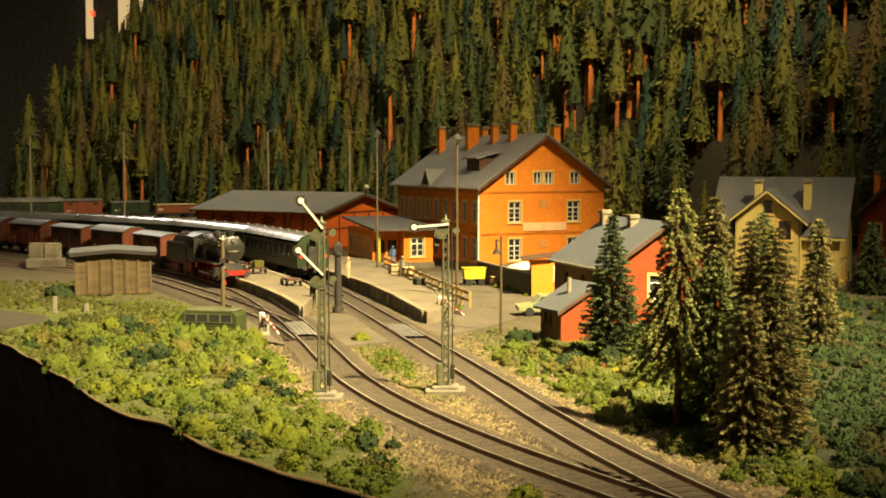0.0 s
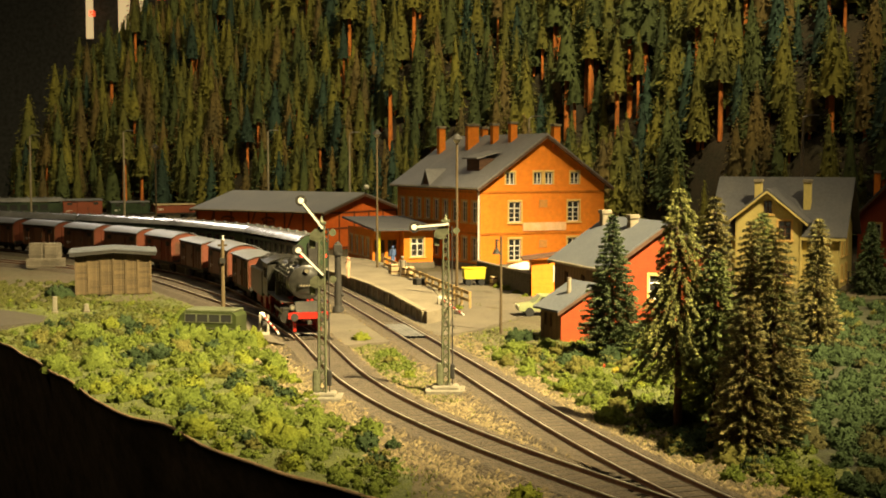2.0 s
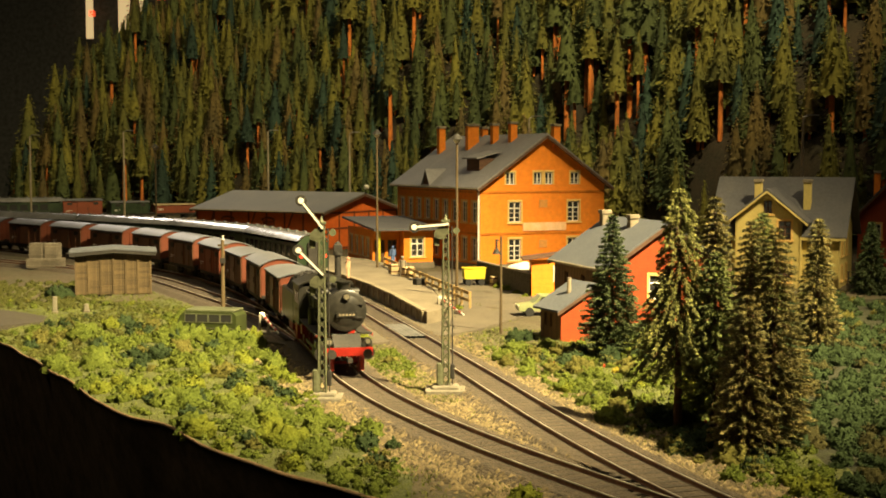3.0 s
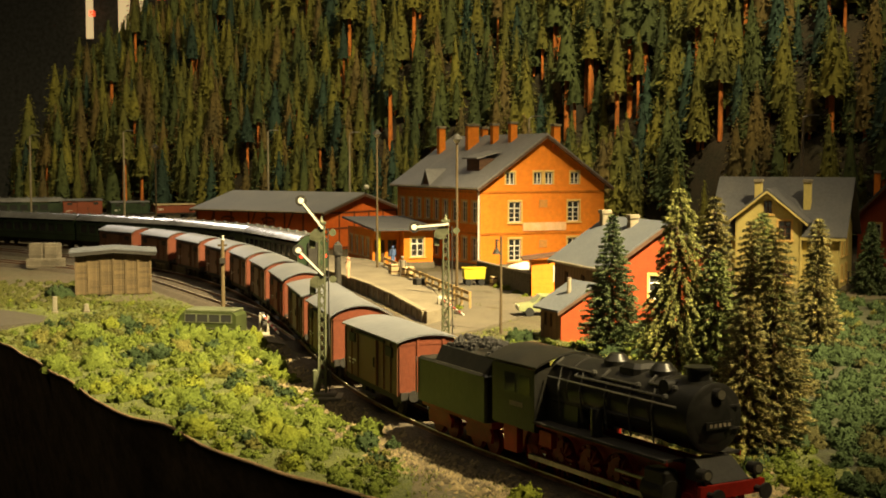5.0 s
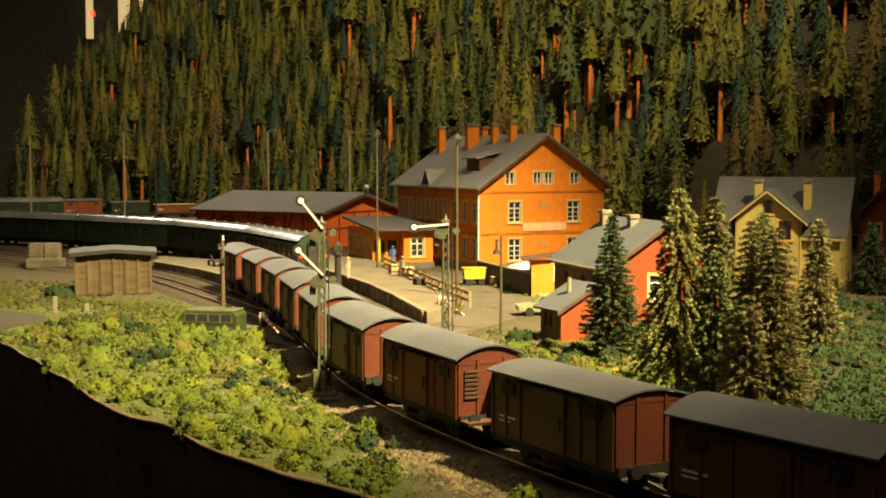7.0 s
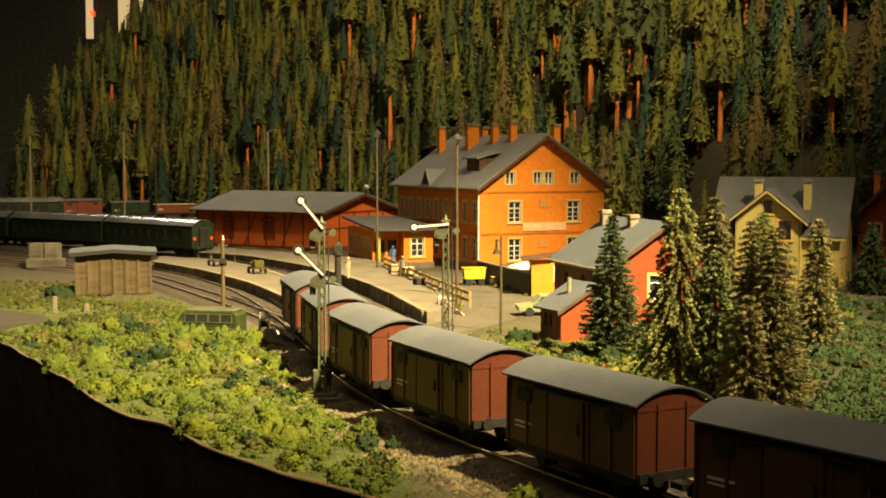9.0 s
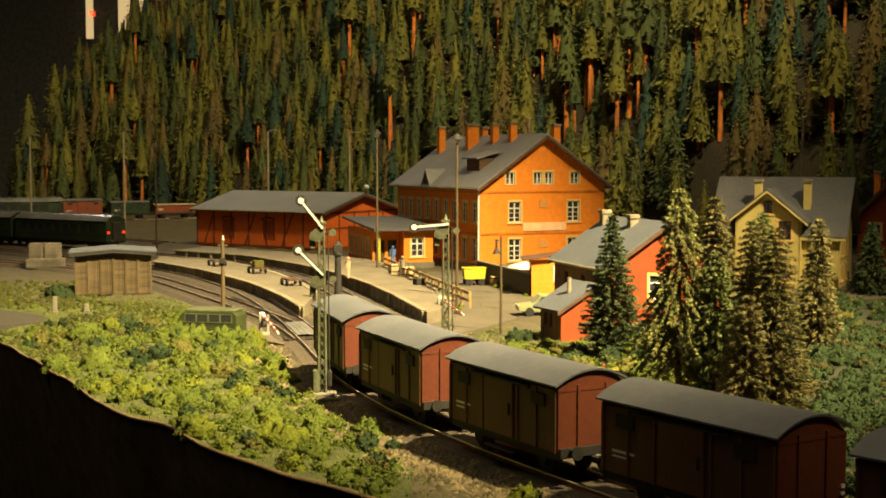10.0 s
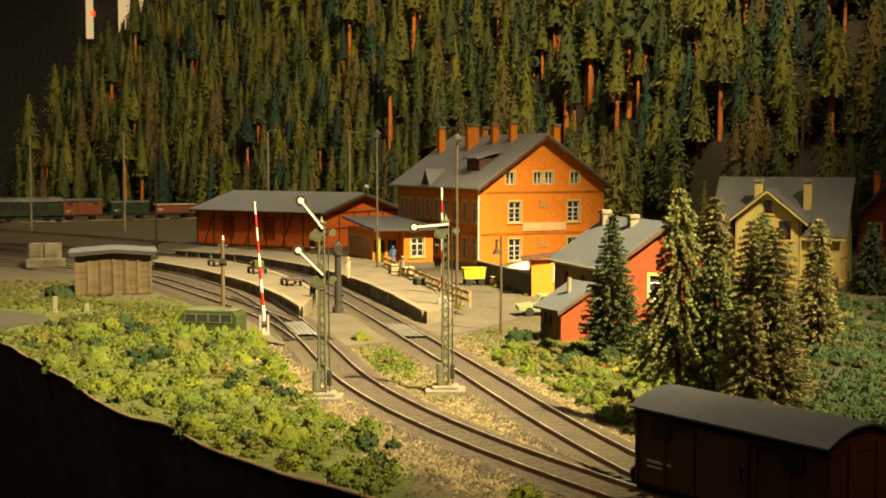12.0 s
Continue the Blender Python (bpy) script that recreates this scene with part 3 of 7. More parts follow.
def build_track(line, s0, s1, label, bright, near=None):
    t = thing("track", 0, 0, 0, 0, label, "railway track", kind="structure")
    part("ballast_bed", strip_along(line, s0, s1, [(-2.5, -0.35), (-1.6, 0.085), (1.6, 0.085), (2.5, -0.35)], 1.0, False), MAT["ballast"], t, "brown ballast bed")
    for side in (-1, 1):
        o = side * 0.7525
        r = part("rail", strip_along(line, s0, s1, [(o - 0.06, 0.10), (o - 0.02, 0.13), (o - 0.026, 0.235), (o + 0.026, 0.235), (o + 0.02, 0.13), (o + 0.06, 0.10)], 0.8), MAT["rail"], t, "rusty steel rail")
        part("rail_head", strip_along(line, s0, s1, [(o - 0.030, 0.237), (o - 0.024, 0.268), (o + 0.024, 0.268), (o + 0.030, 0.237)], 0.8), MAT["railhead"], r, "polished running surface")
    tie = mesh_of("sleeper", Shape().box(-1.25, 1.25, -0.13, 0.13, -0.08, 0.095, 0.03), MAT["sleeper"])
    rest = Shape()
    for i in range(int((s1 - s0) / 0.66)):
        s = s0 + i * 0.66
        p, w = line.at(s), line.way(s)
        if near and near[0] < p[1] < near[1]:
            part("sleeper", tie, None, t, at=(p[0], p[1], 0, math.degrees(math.atan2(w[1], w[0])) + 90 + random.uniform(-1, 1)))
        else:
            nx, ny = -w[1], w[0]
            a, b = (p[0] - nx * 1.25, p[1] - ny * 1.25, 0.02), (p[0] + nx * 1.25, p[1] + ny * 1.25, 0.02)
            rest.beam(a, b, 0.26, 0.17)
    tagged(part("sleepers", rest, MAT["sleeper"], t), kind="stuff")
    return t


def platform(name, near_pts, far_pts, label, h=0.85):
    """A platform between two edges, with kerb stones and a wall of concrete blocks on its near side."""
    a, b = Line(near_pts, 20), Line(far_pts, 20)
    t = thing(name, 0, 0, 0, 0, label, "platform", kind="structure")
    n = 40
    sh = Shape()
    for i in range(n + 1):
        p, q = a.at(a.s[-1] * i / n), b.at(b.s[-1] * i / n)
        sh.v += [(p[0], p[1], -0.2), (p[0], p[1], h), (q[0], q[1], h), (q[0], q[1], -0.2)]
        if i:
            m = 4 * (i - 1)
            sh.f += [(m + j, m + j + 1, m + j + 5, m + j + 4) for j in range(3)]
    sh.f += [(0, 1, 2, 3), (4 * n, 4 * n + 1, 4 * n + 2, 4 * n + 3)]
    part("paving", sh, MAT["platform"], t, "sandy platform surface")
    for line, sg in ((a, -1), (b, 1)):
        kerb = mesh_of("kerb_stone", Shape().box(-0.97, 0.97, -0.22, 0.22, 0.0, 0.14, 0.03), MAT["kerb"])
        block = mesh_of("wall_block", Shape().box(-0.80, 0.80, -0.08, 0.08, -0.25, 0.78, 0.03), MAT["pblock"])
        pier = mesh_of("pier", Shape().box(-0.13, 0.13, -0.17, 0.17, -0.25, 0.80, 0.03), MAT["kerb"])
        for i in range(int(line.s[-1] / 2.0)):
            s = 1.0 + i * 2.0
            p, w = line.at(s), line.way(s)
            turn = math.degrees(math.atan2(w[1], w[0]))
            part("kerb_stone", kerb, None, t, at=(p[0], p[1], h - 0.09 + random.uniform(0, 0.015), turn))
            part("wall_block", block, None, t, at=(p[0], p[1], h - 0.85, turn))
            q = line.at(s + 1.0)
            part("pier", pier, None, t, at=(q[0], q[1], h - 0.85, turn))
    return t


# ---- building helpers ----
def wall_shape(width, height, holes, thick=0.35):
    """A wall along x from 0, its outer face at y = 0, facing -y, with openings (x0, x1, z0, z1) cut through."""
    sh = Shape()
    xs = sorted({0, width, *[h[0] for h in holes], *[h[1] for h in holes]})
    zs = sorted({0, height, *[h[2] for h in holes], *[h[3] for h in holes]})
    for x0, x1 in zip(xs, xs[1:]):
        for z0, z1 in zip(zs, zs[1:]):
            cx, cz = (x0 + x1) / 2, (z0 + z1) / 2
            if any(h[0] < cx < h[1] and h[2] < cz < h[3] for h in holes):
                continue
            sh.quad((x0, 0, z0), (x1, 0, z0), (x1, 0, z1), (x0, 0, z1))
    for x0, x1, z0, z1 in holes:
        sh.quad((x0, 0, z0), (x0, thick, z0), (x0, thick, z1), (x0, 0, z1))
        sh.quad((x1, 0, z0), (x1, thick, z0), (x1, thick, z1), (x1, 0, z1))
        sh.quad((x0, 0, z0), (x1, 0, z0), (x1, thick, z0), (x0, thick, z0))
        sh.quad((x0, 0, z1), (x1, 0, z1), (x1, thick, z1), (x0, thick, z1))
    return sh


def window(parent, x0, x1, z0, z1, m, surround=None, curtains=True, leaves=2, sill=True, frame_mat=None, bars=2):
    """A casement window in the opening of a wall whose outer face is y = 0; m places the wall in its building."""
    w, h = x1 - x0, z1 - z0
    fm = frame_mat or MAT["white"]
    wn = part("window", Shape().ring(x0, x1, z0, z1, 0.09, 0.10, 0.2), fm, parent)
    wn.matrix_basis = m
    for i in range(1, leaves):
        c = x0 + w * i / leaves
        part("mullion", Shape().box(c - 0.06, c + 0.06, 0.095, 0.19, z0 + 0.09, z1 - 0.09), fm, wn)
    if h > 1.2:
        c = z0 + h * 0.68
        part("transom", Shape().box(x0 + 0.09, x1 - 0.09, 0.09, 0.193, c - 0.05, c + 0.05), fm, wn)
    for i in range(1, bars):
        c = z0 + h * 0.68 * i / bars
        part("glazing_bar", Shape().box(x0 + 0.09, x1 - 0.09, 0.11, 0.17, c - 0.025, c + 0.025), fm, wn)
    part("pane", Shape().box(x0 + 0.03, x1 - 0.03, 0.15, 0.17, z0 + 0.03, z1 - 0.03), MAT["pane"], wn)
    if surround:
        s = Shape()
        s.box(x0 - 0.16, x0, -0.05, 0.06, z0 - 0.02, z1 + 0.18).box(x1, x1 + 0.16, -0.05, 0.06, z0 - 0.02, z1 + 0.18).box(x0, x1, -0.047, 0.06, z1, z1 + 0.18)
        if sill:
            s.box(x0 - 0.24, x1 + 0.24, -0.14, 0.06, z0 - 0.16, z0 - 0.02)
        part("surround", s, surround, wn, "pale stone surround and sill")
    if curtains:
        c = Shape()
        for a, b in ((x0 + 0.06, x0 + w * 0.3), (x1 - w * 0.3, x1 - 0.06)):
            for k in range(3):
                d = (b - a) / 3
                c.box(a + d * k, a + d * (k + 1) - 0.01, 0.24 + 0.03 * (k % 2), 0.27 + 0.03 * (k % 2), z0 + 0.02, z1)
        part("curtain", c, MAT["curtain"], wn, "pale curtains")
    return wn


def side(turn, x, y, z=0.0):
    return place(x, y, z, turn)


def gable_roof(parent, w, d, z, rise, over, thick, mat, fascia=None, front=None):
    """Two pitched slabs over a plan w wide (x) and d deep (y); the ridge runs along y; front: its own overhang."""
    lo = -(front or over)
    for sg in (-1, 1):
        e = w / 2 + over
        drop = rise * over / (w / 2)
        p = [(w / 2, z + rise), (w / 2 + sg * e, z - drop), (w / 2 + sg * e, z - drop + thick), (w / 2, z + rise + thick * 1.2)]
        slope = part("roof", Shape().slab(p, "y", lo, d + over), mat, parent, "grey slate roof slope")
        if fascia:
            q = [(w / 2, z + rise - 0.28), (w / 2 + sg * e, z - drop - 0.28), (w / 2 + sg * e, z - drop - 0.004), (w / 2, z + rise - 0.004)]
            part("bargeboard", Shape().slab(q, "y", lo - 0.02, lo + 0.14), fascia, slope, "dark wooden bargeboard")
            part("bargeboard", Shape().slab(q, "y", d + over - 0.14, d + over + 0.02), fascia, slope, "dark wooden bargeboard")
            x = w / 2 + sg * e
            part("gutter", Shape().tube((x, lo, z - drop + 0.02), (x, d + over, z - drop + 0.02), 0.11, k=8), MAT["render_grey"], slope, "zinc gutter")


def chimney(parent, x, y, z0, z1, w, d, mat):
    c = part("chimney", Shape().box(x - w / 2, x + w / 2, y - d / 2, y + d / 2, z0, z1 - 0.25, 0.02), mat, parent, "brick chimney stack")
    part("chimney_cap", Shape().box(x - w / 2 - 0.08, x + w / 2 + 0.08, y - d / 2 - 0.08, y + d / 2 + 0.08, z1 - 0.25, z1, 0.03), MAT["render_grey"], c)


def build_station():
    W, D, E, R = 13.76, 20.2, 8.25, 4.75
    t = thing("station_building", 3.54, 129.2, 0, 24.8, "large orange brick station building with grey slate roof", "house")
    # gable towards the road, with its windows
    lo = [(3.1, 4.4, 0.9, 3.0), (9.6, 10.9, 0.9, 3.0)]
    mid = [(3.1, 4.4, 4.6, 6.6), (9.6, 10.9, 4.6, 6.6)]
    g = wall_shape(W, E, lo + mid)
    g.quad((0, 0, E), (W, 0, E), (W, 0, E + 0.001), (0, 0, E + 0.001))
    part("wall", g, MAT["brick"], t, "orange brick gable wall")
    att = [(2.75, 3.7, 0.0, 1.2), (5.8, 7.9, 0.0, 1.2), (9.9, 10.85, 0.0, 1.2)]
    up = Shape()
    xs = [0, 2.75, 3.7, 5.8, 7.9, 9.9, 10.85, W]
    top = lambda x: R * (1 - abs(x - W / 2) / (W / 2))
    for x0, x1 in zip(xs, xs[1:]):
        hole = [h for h in att if h[0] == x0]
        pts = [(x0, top(x0)), (x1, top(x1))]
        if x0 < W / 2 < x1:
            pts.insert(1, (W / 2, R))
        if hole:
            zb, zt = hole[0][2], hole[0][3]
            up.quad((x0, 0, E), (x1, 0, E), (x1, 0, E + zb), (x0, 0, E + zb))
            zt = min(zt, min(p[1] for p in pts))
            up.quad((x0, 0, E + zt), (x1, 0, E + zt), *[(p[0], 0, E + p[1]) for p in reversed(pts)])
        else:
            up.quad((x0, 0, E), (x1, 0, E), *[(p[0], 0, E + p[1]) for p in reversed(pts)])
    part("wall", up, MAT["brick"], t, "orange brick upper gable")
    m = side(0, 0, 0)
    for x0, x1, z0, z1 in lo + mid:
        window(t, x0, x1, z0, z1, m, MAT["surround"], bars=3)
    m = side(0, 0, 0, E)
    for k, (x0, x1, z0, z1) in enumerate(att):
        if k == 1:
            window(t, x0, x0 + 0.85, z0, z1, m, MAT["surround"], bars=3, sill=False)
            window(t, x1 - 0.85, x1, z0, z1, m, MAT["surround"], bars=3, sill=False)
            part("pier", Shape().box(x0 + 0.85, x1 - 0.85, 0, 0.35, z0, z1), MAT["surround"], t, at=(0, 0, E))
        else:
            window(t, x0, x1, z0, z1, m, MAT["surround"], bars=3, sill=False)
    for z in (3.45, 7.45):
        part("string_course", Shape().box(-0.05, W + 0.05, -0.07, -0.003, z, z + 0.18), MAT["band"], t, "brick string course")
    part("sign_board", Shape().box(4.6, 9.4, -0.10, -0.004, 3.75, 4.55), MAT["sign"], t, "faded pale name panel on the gable")
    for z in (2.1, 6.0):
        part("plaque", Shape().box(6.4, 7.3, -0.06, -0.003, z, z + 0.75), MAT["plaque"], t)
    # platform side
    hs = []
    for i in range(9):
        x = 0.8 + i * 2.2
        hs += [(x, x + 1.15, 4.6, 6.6)]
        hs += [(x, x + 1.15, 0.9, 3.1)]
    m = side(-90, 0, D)
    sd = part("wall", wall_shape(D, E, hs), MAT["brick"], t, "shaded brick wall towards the platform")
    sd.matrix_basis = m
    for h in hs:
        window(t, *h, m, MAT["surround"], bars=3)
    b = part("string_course", Shape().box(0, D, -0.07, -0.003, 3.45, 3.63).box(0, D, -0.07, -0.003, 7.45, 7.6), MAT["band"], t)
    b.matrix_basis = m
    for tr, x, y, w, h in ((90, W, 0, D, E), (180, W, D, W, E)):
        ob = part("wall", wall_shape(w, h, []), MAT["brick"], t)
        ob.matrix_basis = side(tr, x, y)
    part("wall", Shape().quad((0, D, E), (W, D, E), (W / 2, D, E + R)), MAT["brick"], t)
    gable_roof(t, W, D, E + 0.02, R, 0.62, 0.16, MAT["slate"], fascia=MAT["timber_dark"], front=0.8)
    part("plinth", Shape().box(-0.12, W + 0.12, -0.12, 0.0, -0.3, 0.6).box(-0.12, 0.0, 0.0, D, -0.3, 0.6), MAT["stone"], t, "stone plinth")
    for x, y, zt, wd in ((4.4, 18.4, 14.24, 0.74), (5.2, 12.4, 14.39, 1.3), (7.0, 13.2, 14.12, 0.66), (5.8, 8.4, 14.35, 0.69), (6.0, 4.8, 14.44, 0.74), (8.2, 0.0, 14.14, 0.72)):
        chimney(t, x, y, E + top(x) - 0.4, zt, wd, 0.65, MAT["chimney"])
    part("aerial", Shape().tube((W / 2, 2.4, E + R), (W / 2, 2.4, E + R + 0.75), 0.04, k=6).tube((W / 2 - 0.1, 2.2, E + R + 0.7), (W / 2 + 0.1, 3.9, E + R + 0.15), 0.03, k=6).tube((W / 2, 3.2, E + R), (W / 2, 3.2, E + R + 0.5), 0.035, k=6), MAT["steel"], t, "thin wire aerial on the ridge")
    # downpipe, gutter bracket, dormer and the small cross gable
    part("downpipe", Shape().tube((-0.14, 0.05, 0), (-0.14, 0.05, E - 0.3), 0.10, k=8), MAT["white"], t, "white downpipe at the corner")
    part("dormer", Shape().slab([(10.6, E - 0.2), (12.4, E - 0.2), (11.5, E + 1.25)], "x", -0.45, 1.9), MAT["timber_dark"], t, "dark boarded cross gable")
    for sg in (-1, 1):
        p = [(11.5, E + 1.34), (11.5 + sg * 1.15, E - 0.45), (11.5 + sg * 1.15, E - 0.36), (11.5, E + 1.46)]
        part("dormer_roof", Shape().slab(p, "x", -0.62, 2.2), MAT["slate"], t)
    part("dormer", Shape().slab([(1.6, E + 1.3), (3.4, E + 2.5), (1.6, E + 2.5)], "y", 3.4, 6.2), MAT["timber_dark"], t, "low shed dormer")
    part("dormer_roof", Shape().slab([(1.2, E + 2.45), (4.0, E + 3.2), (4.0, E + 3.3), (1.2, E + 2.6)], "y", 3.1, 6.5), MAT["slate"], t)
    return t


def build_annex():
    """The low waiting room beside the station."""
    t = thing("waiting_room", -1.0, 134.0, 0, 18, "low orange brick waiting room with a flat grey roof", "house")
    # front towards the road: from x = -7 to 0; left part along the platform
    H = 3.7
    f = part("wall", wall_shape(3.0, H, [(0.75, 2.05, 1.1, 2.95)]), MAT["brick"], t, "orange brick front wall")
    f.matrix_basis = side(0, -3.0, 0)
    window(t, 0.75, 2.05, 1.1, 2.95, side(0, -3.0, 0), MAT["surround"], bars=2, leaves=2)
    p = part("wall", wall_shape(2.75, H, [(0.2, 1.25, 0.1, 2.7), (1.55, 2.5, 1.0, 2.7)]), MAT["brick"], t, "shaded porch wall")
    p.matrix_basis = side(0, -5.75, 1.6)
    window(t, 1.55, 2.5, 1.0, 2.7, side(0, -5.75, 1.6), None, frame_mat=MAT["timber_dark"])
    d = part("door", Shape().box(0.2, 1.25, 0.1, 0.2, 0.1, 2.7), MAT["timber_dark"], t, "dark wooden door")
    d.matrix_basis = side(0, -5.75, 1.6)
    hs = [(1.0 + 2.2 * i, 2.1 + 2.2 * i, 1.0, 2.8) for i in range(4)]
    s = part("wall", wall_shape(10, H, hs), MAT["brick"], t, "shaded brick side wall")
    s.matrix_basis = side(-90, -5.75, 11.6)
    for h in hs:
        window(t, *h, side(-90, -5.75, 11.6), MAT["surround"])
    e = part("wall", wall_shape(6, H, []), MAT["brick"], t)
    e.matrix_basis = side(90, 0, 0)
    r = part("wall", wall_shape(1.6, H, []), MAT["brick"], t)
    r.matrix_basis = side(-90, -3.0, 1.6)
    part("roof", Shape().slab([(-0.9, H + 0.02), (12.2, H + 0.75), (12.2, H + 0.93), (-0.9, H + 0.22)], "x", -6.25, 0.5), MAT["slate_dark"], t, "low sloping felt roof")
    part("plinth", Shape().box(-3.1, 0.1, -0.14, 0, -0.2, 0.55), MAT["stone"], t, "rough stone plinth")
    part("post", Shape().box(-5.65, -5.4, -0.1, 0.2, 0, H), MAT["cart_yellow"], t, "yellow painted porch post")
    return t


def build_goods_shed():
    """Half-timbered goods shed: long side towards the yard, gable towards the road."""
    L, W, E, R = 20.5, 14.5, 4.5, 1.95
    t = thing("goods_shed", -14.0, 158.0, 0, 55.3, "long orange-red half-timbered goods shed with grey roof", "shed")
    # x along the gable, y along the long side (away from the road)
    doors = [(4.4, 6.4, 0.9, 3.3), (11.0, 13.0, 0.9, 3.3)]
    a = part("wall", wall_shape(L, E, doors), MAT["brick_shed"], t, "red brick infill wall")
    a.matrix_basis = side(-90 + 0, 0, L)
    for d in doors:
        o = part("door", Shape().box(d[0], d[1], 0.07, 0.17, d[2], d[3]), MAT["door_red"], t, "red-brown plank sliding door")
        o.matrix_basis = side(-90, 0, L)
        arc = Shape()
        for k in range(8):
            c0, c1 = math.pi * k / 8, math.pi * (k + 1) / 8
            mx, r = (d[0] + d[1]) / 2, (d[1] - d[0]) / 2
            arc.beam((mx + r * math.cos(c0), -0.03, d[3] + 0.35 * math.sin(c0)), (mx + r * math.cos(c1), -0.03, d[3] + 0.35 * math.sin(c1)), 0.2)
        o = part("door_arch", arc, MAT["shed_timber"], t)
        o.matrix_basis = side(-90, 0, L)
    b = part("wall", wall_shape(W, E, []), MAT["brick_shed"], t)
    part("wall", Shape().quad((0, 0, E), (W, 0, E), (W / 2, 0, E + R)), MAT["brick_shed"], t, "red brick gable")
    for tr, x, y, w in ((90, W, 0, L), (180, W, L, W)):
        ob = part("wall", wall_shape(w, E, []), MAT["brick_shed"], t)
        ob.matrix_basis = side(tr, x, y)
    # timbers
    tim = mesh_of("timber", Shape().box(-0.11, 0.11, -0.05, 0.02, 0, E - 0.01), MAT["shed_timber"])
    for i in range(8):
        x = 0.12 + i * (L - 0.24) / 7
        o = part("timber", tim, None, t)
        o.matrix_basis = side(-90, 0, L) @ place(x, 0)
    for i in range(6):
        o = part("timber", tim, None, t)
        o.matrix_basis = place(0.12 + i * (W - 0.24) / 5, 0)
    for z in (0.1, 2.4, E - 0.25):
        for w, m in ((L, side(-90, 0, L)), (W, place(0, 0))):
            if z == 2.4 and w == L:
                continue
            o = part("timber", Shape().box(0, w, -0.045, 0.02, z, z + 0.2), MAT["shed_timber"], t)
            o.matrix_basis = m
    for i in (1.4, 8.2, 14.2):
        o = part("brace", Shape().beam((i, -0.03, 0.3), (i + 1.7, -0.03, E - 0.2), 0.18, 0.08, (0, 1, 0)), MAT["shed_timber"], t)
        o.matrix_basis = side(-90, 0, L)
    for sg in (-1, 1):
        part("timber", Shape().beam((W / 2 + sg * W / 2, -0.03, E), (W / 2, -0.03, E + R), 0.2, 0.07, (0, 1, 0)), MAT["shed_timber"], t)
    lamp = part("gable_lamp", Shape().tube((W / 2, -0.55, E + R - 0.1), (W / 2, -0.75, E + R + 0.75), 0.05, k=6), MAT["black_matt"], t, "lamp bracket at the gable peak")
    part("globe", Shape().ball((W / 2, -0.8, E + R + 0.85), 0.32, 12), MAT["lamp_white"], lamp, "white glass globe")
    gable_roof(t, W, L, E + 0.05, R, 0.6, 0.14, MAT["felt"], fascia=MAT["timber_dark"])
    return t


def small_house(name, x, y, turn, W, D, E, R, wall, roof, label, openings=(), over=0.4, chims=(), fascia=True, wall_left=None):
    """A plain gabled building: gable towards -y, x to its right."""
    t = thing(name, x, y, 0, turn, label, "house")
    front = [o for o in openings if o[0] == "f"]
    left = [o for o in openings if o[0] == "l"]
    part("wall", wall_shape(W, E, [o[1:5] for o in front if o[4] <= E]), wall, t)
    part("wall", Shape().quad((0, 0, E), (W, 0, E), (W / 2, 0, E + R)), wall, t)
    s = part("wall", wall_shape(D, E, [o[1:5] for o in left]), wall_left or wall, t)
    s.matrix_basis = side(-90, 0, D)
    for tr, px, py, w in ((90, W, 0, D), (180, W, D, W)):
        ob = part("wall", wall_shape(w, E, []), wall, t)
        ob.matrix_basis = side(tr, px, py)
    part("wall", Shape().quad((0, D, E), (W, D, E), (W / 2, D, E + R)), wall, t)
    for o in front:
        if o[4] <= E:
            window(t, *o[1:5], place(0, 0), o[5], curtains=False, frame_mat=o[6])
    for o in left:
        window(t, *o[1:5], side(-90, 0, D), o[5], curtains=False, frame_mat=o[6])
    gable_roof(t, W, D, E + 0.02, R, over, 0.13, roof, fascia=MAT["timber_dark"] if fascia else None)
    for cx, cy, z0, z1, m in chims:
        chimney(t, cx, cy, z0, z1, 0.6, 0.6, m)
    return t


# ---- rolling stock: x runs forwards, z = 0 on the rail head ----
def arch(width, z0, z1, n=9, thick=0.06):
    """The outline of a curved roof: pairs across and up."""
    top = [(-width / 2 + width * i / n, z0 + (z1 - z0) * math.sin(math.pi * (0.06 + 0.88 * i / n)) ** 0.8) for i in range(n + 1)]
    return top + [(y, z - thick) for y, z in reversed(top)]


def wheelset(parent, x, r, mat=None, name="wheelset"):
    sh = Shape()
    for y in (-0.78, 0.66):
        sh.tube((0, y, 0), (0, y + 0.12, 0), r, k=16)
        sh.tube((0, y + (0.12 if y < 0 else -0.04), 0), (0, y + (0.16 if y < 0 else 0.0), 0), r + 0.06, k=16)
    sh.tube((0, -0.7, 0), (0, 0.7, 0), 0.08, k=8)
    return part(name, sh, mat or MAT["black_matt"], parent, at=(x, 0, r))


def buffers(parent, x, sg, z=1.05):
    for y in (-0.88, 0.88):
        sh = Shape().tube((x, y, z), (x + sg * 0.34, y, z), 0.10, 0.08, k=10).tube((x + sg * 0.34, y, z), (x + sg * 0.42, y, z), 0.23, k=14)
        part("buffer", sh, MAT["black_matt"], parent, smooth=False)
    part("coupler", Shape().box(min(x, x + sg * 0.55), max(x, x + sg * 0.55), -0.12, 0.12, z - 0.42, z - 0.22), MAT["black_matt"], parent)


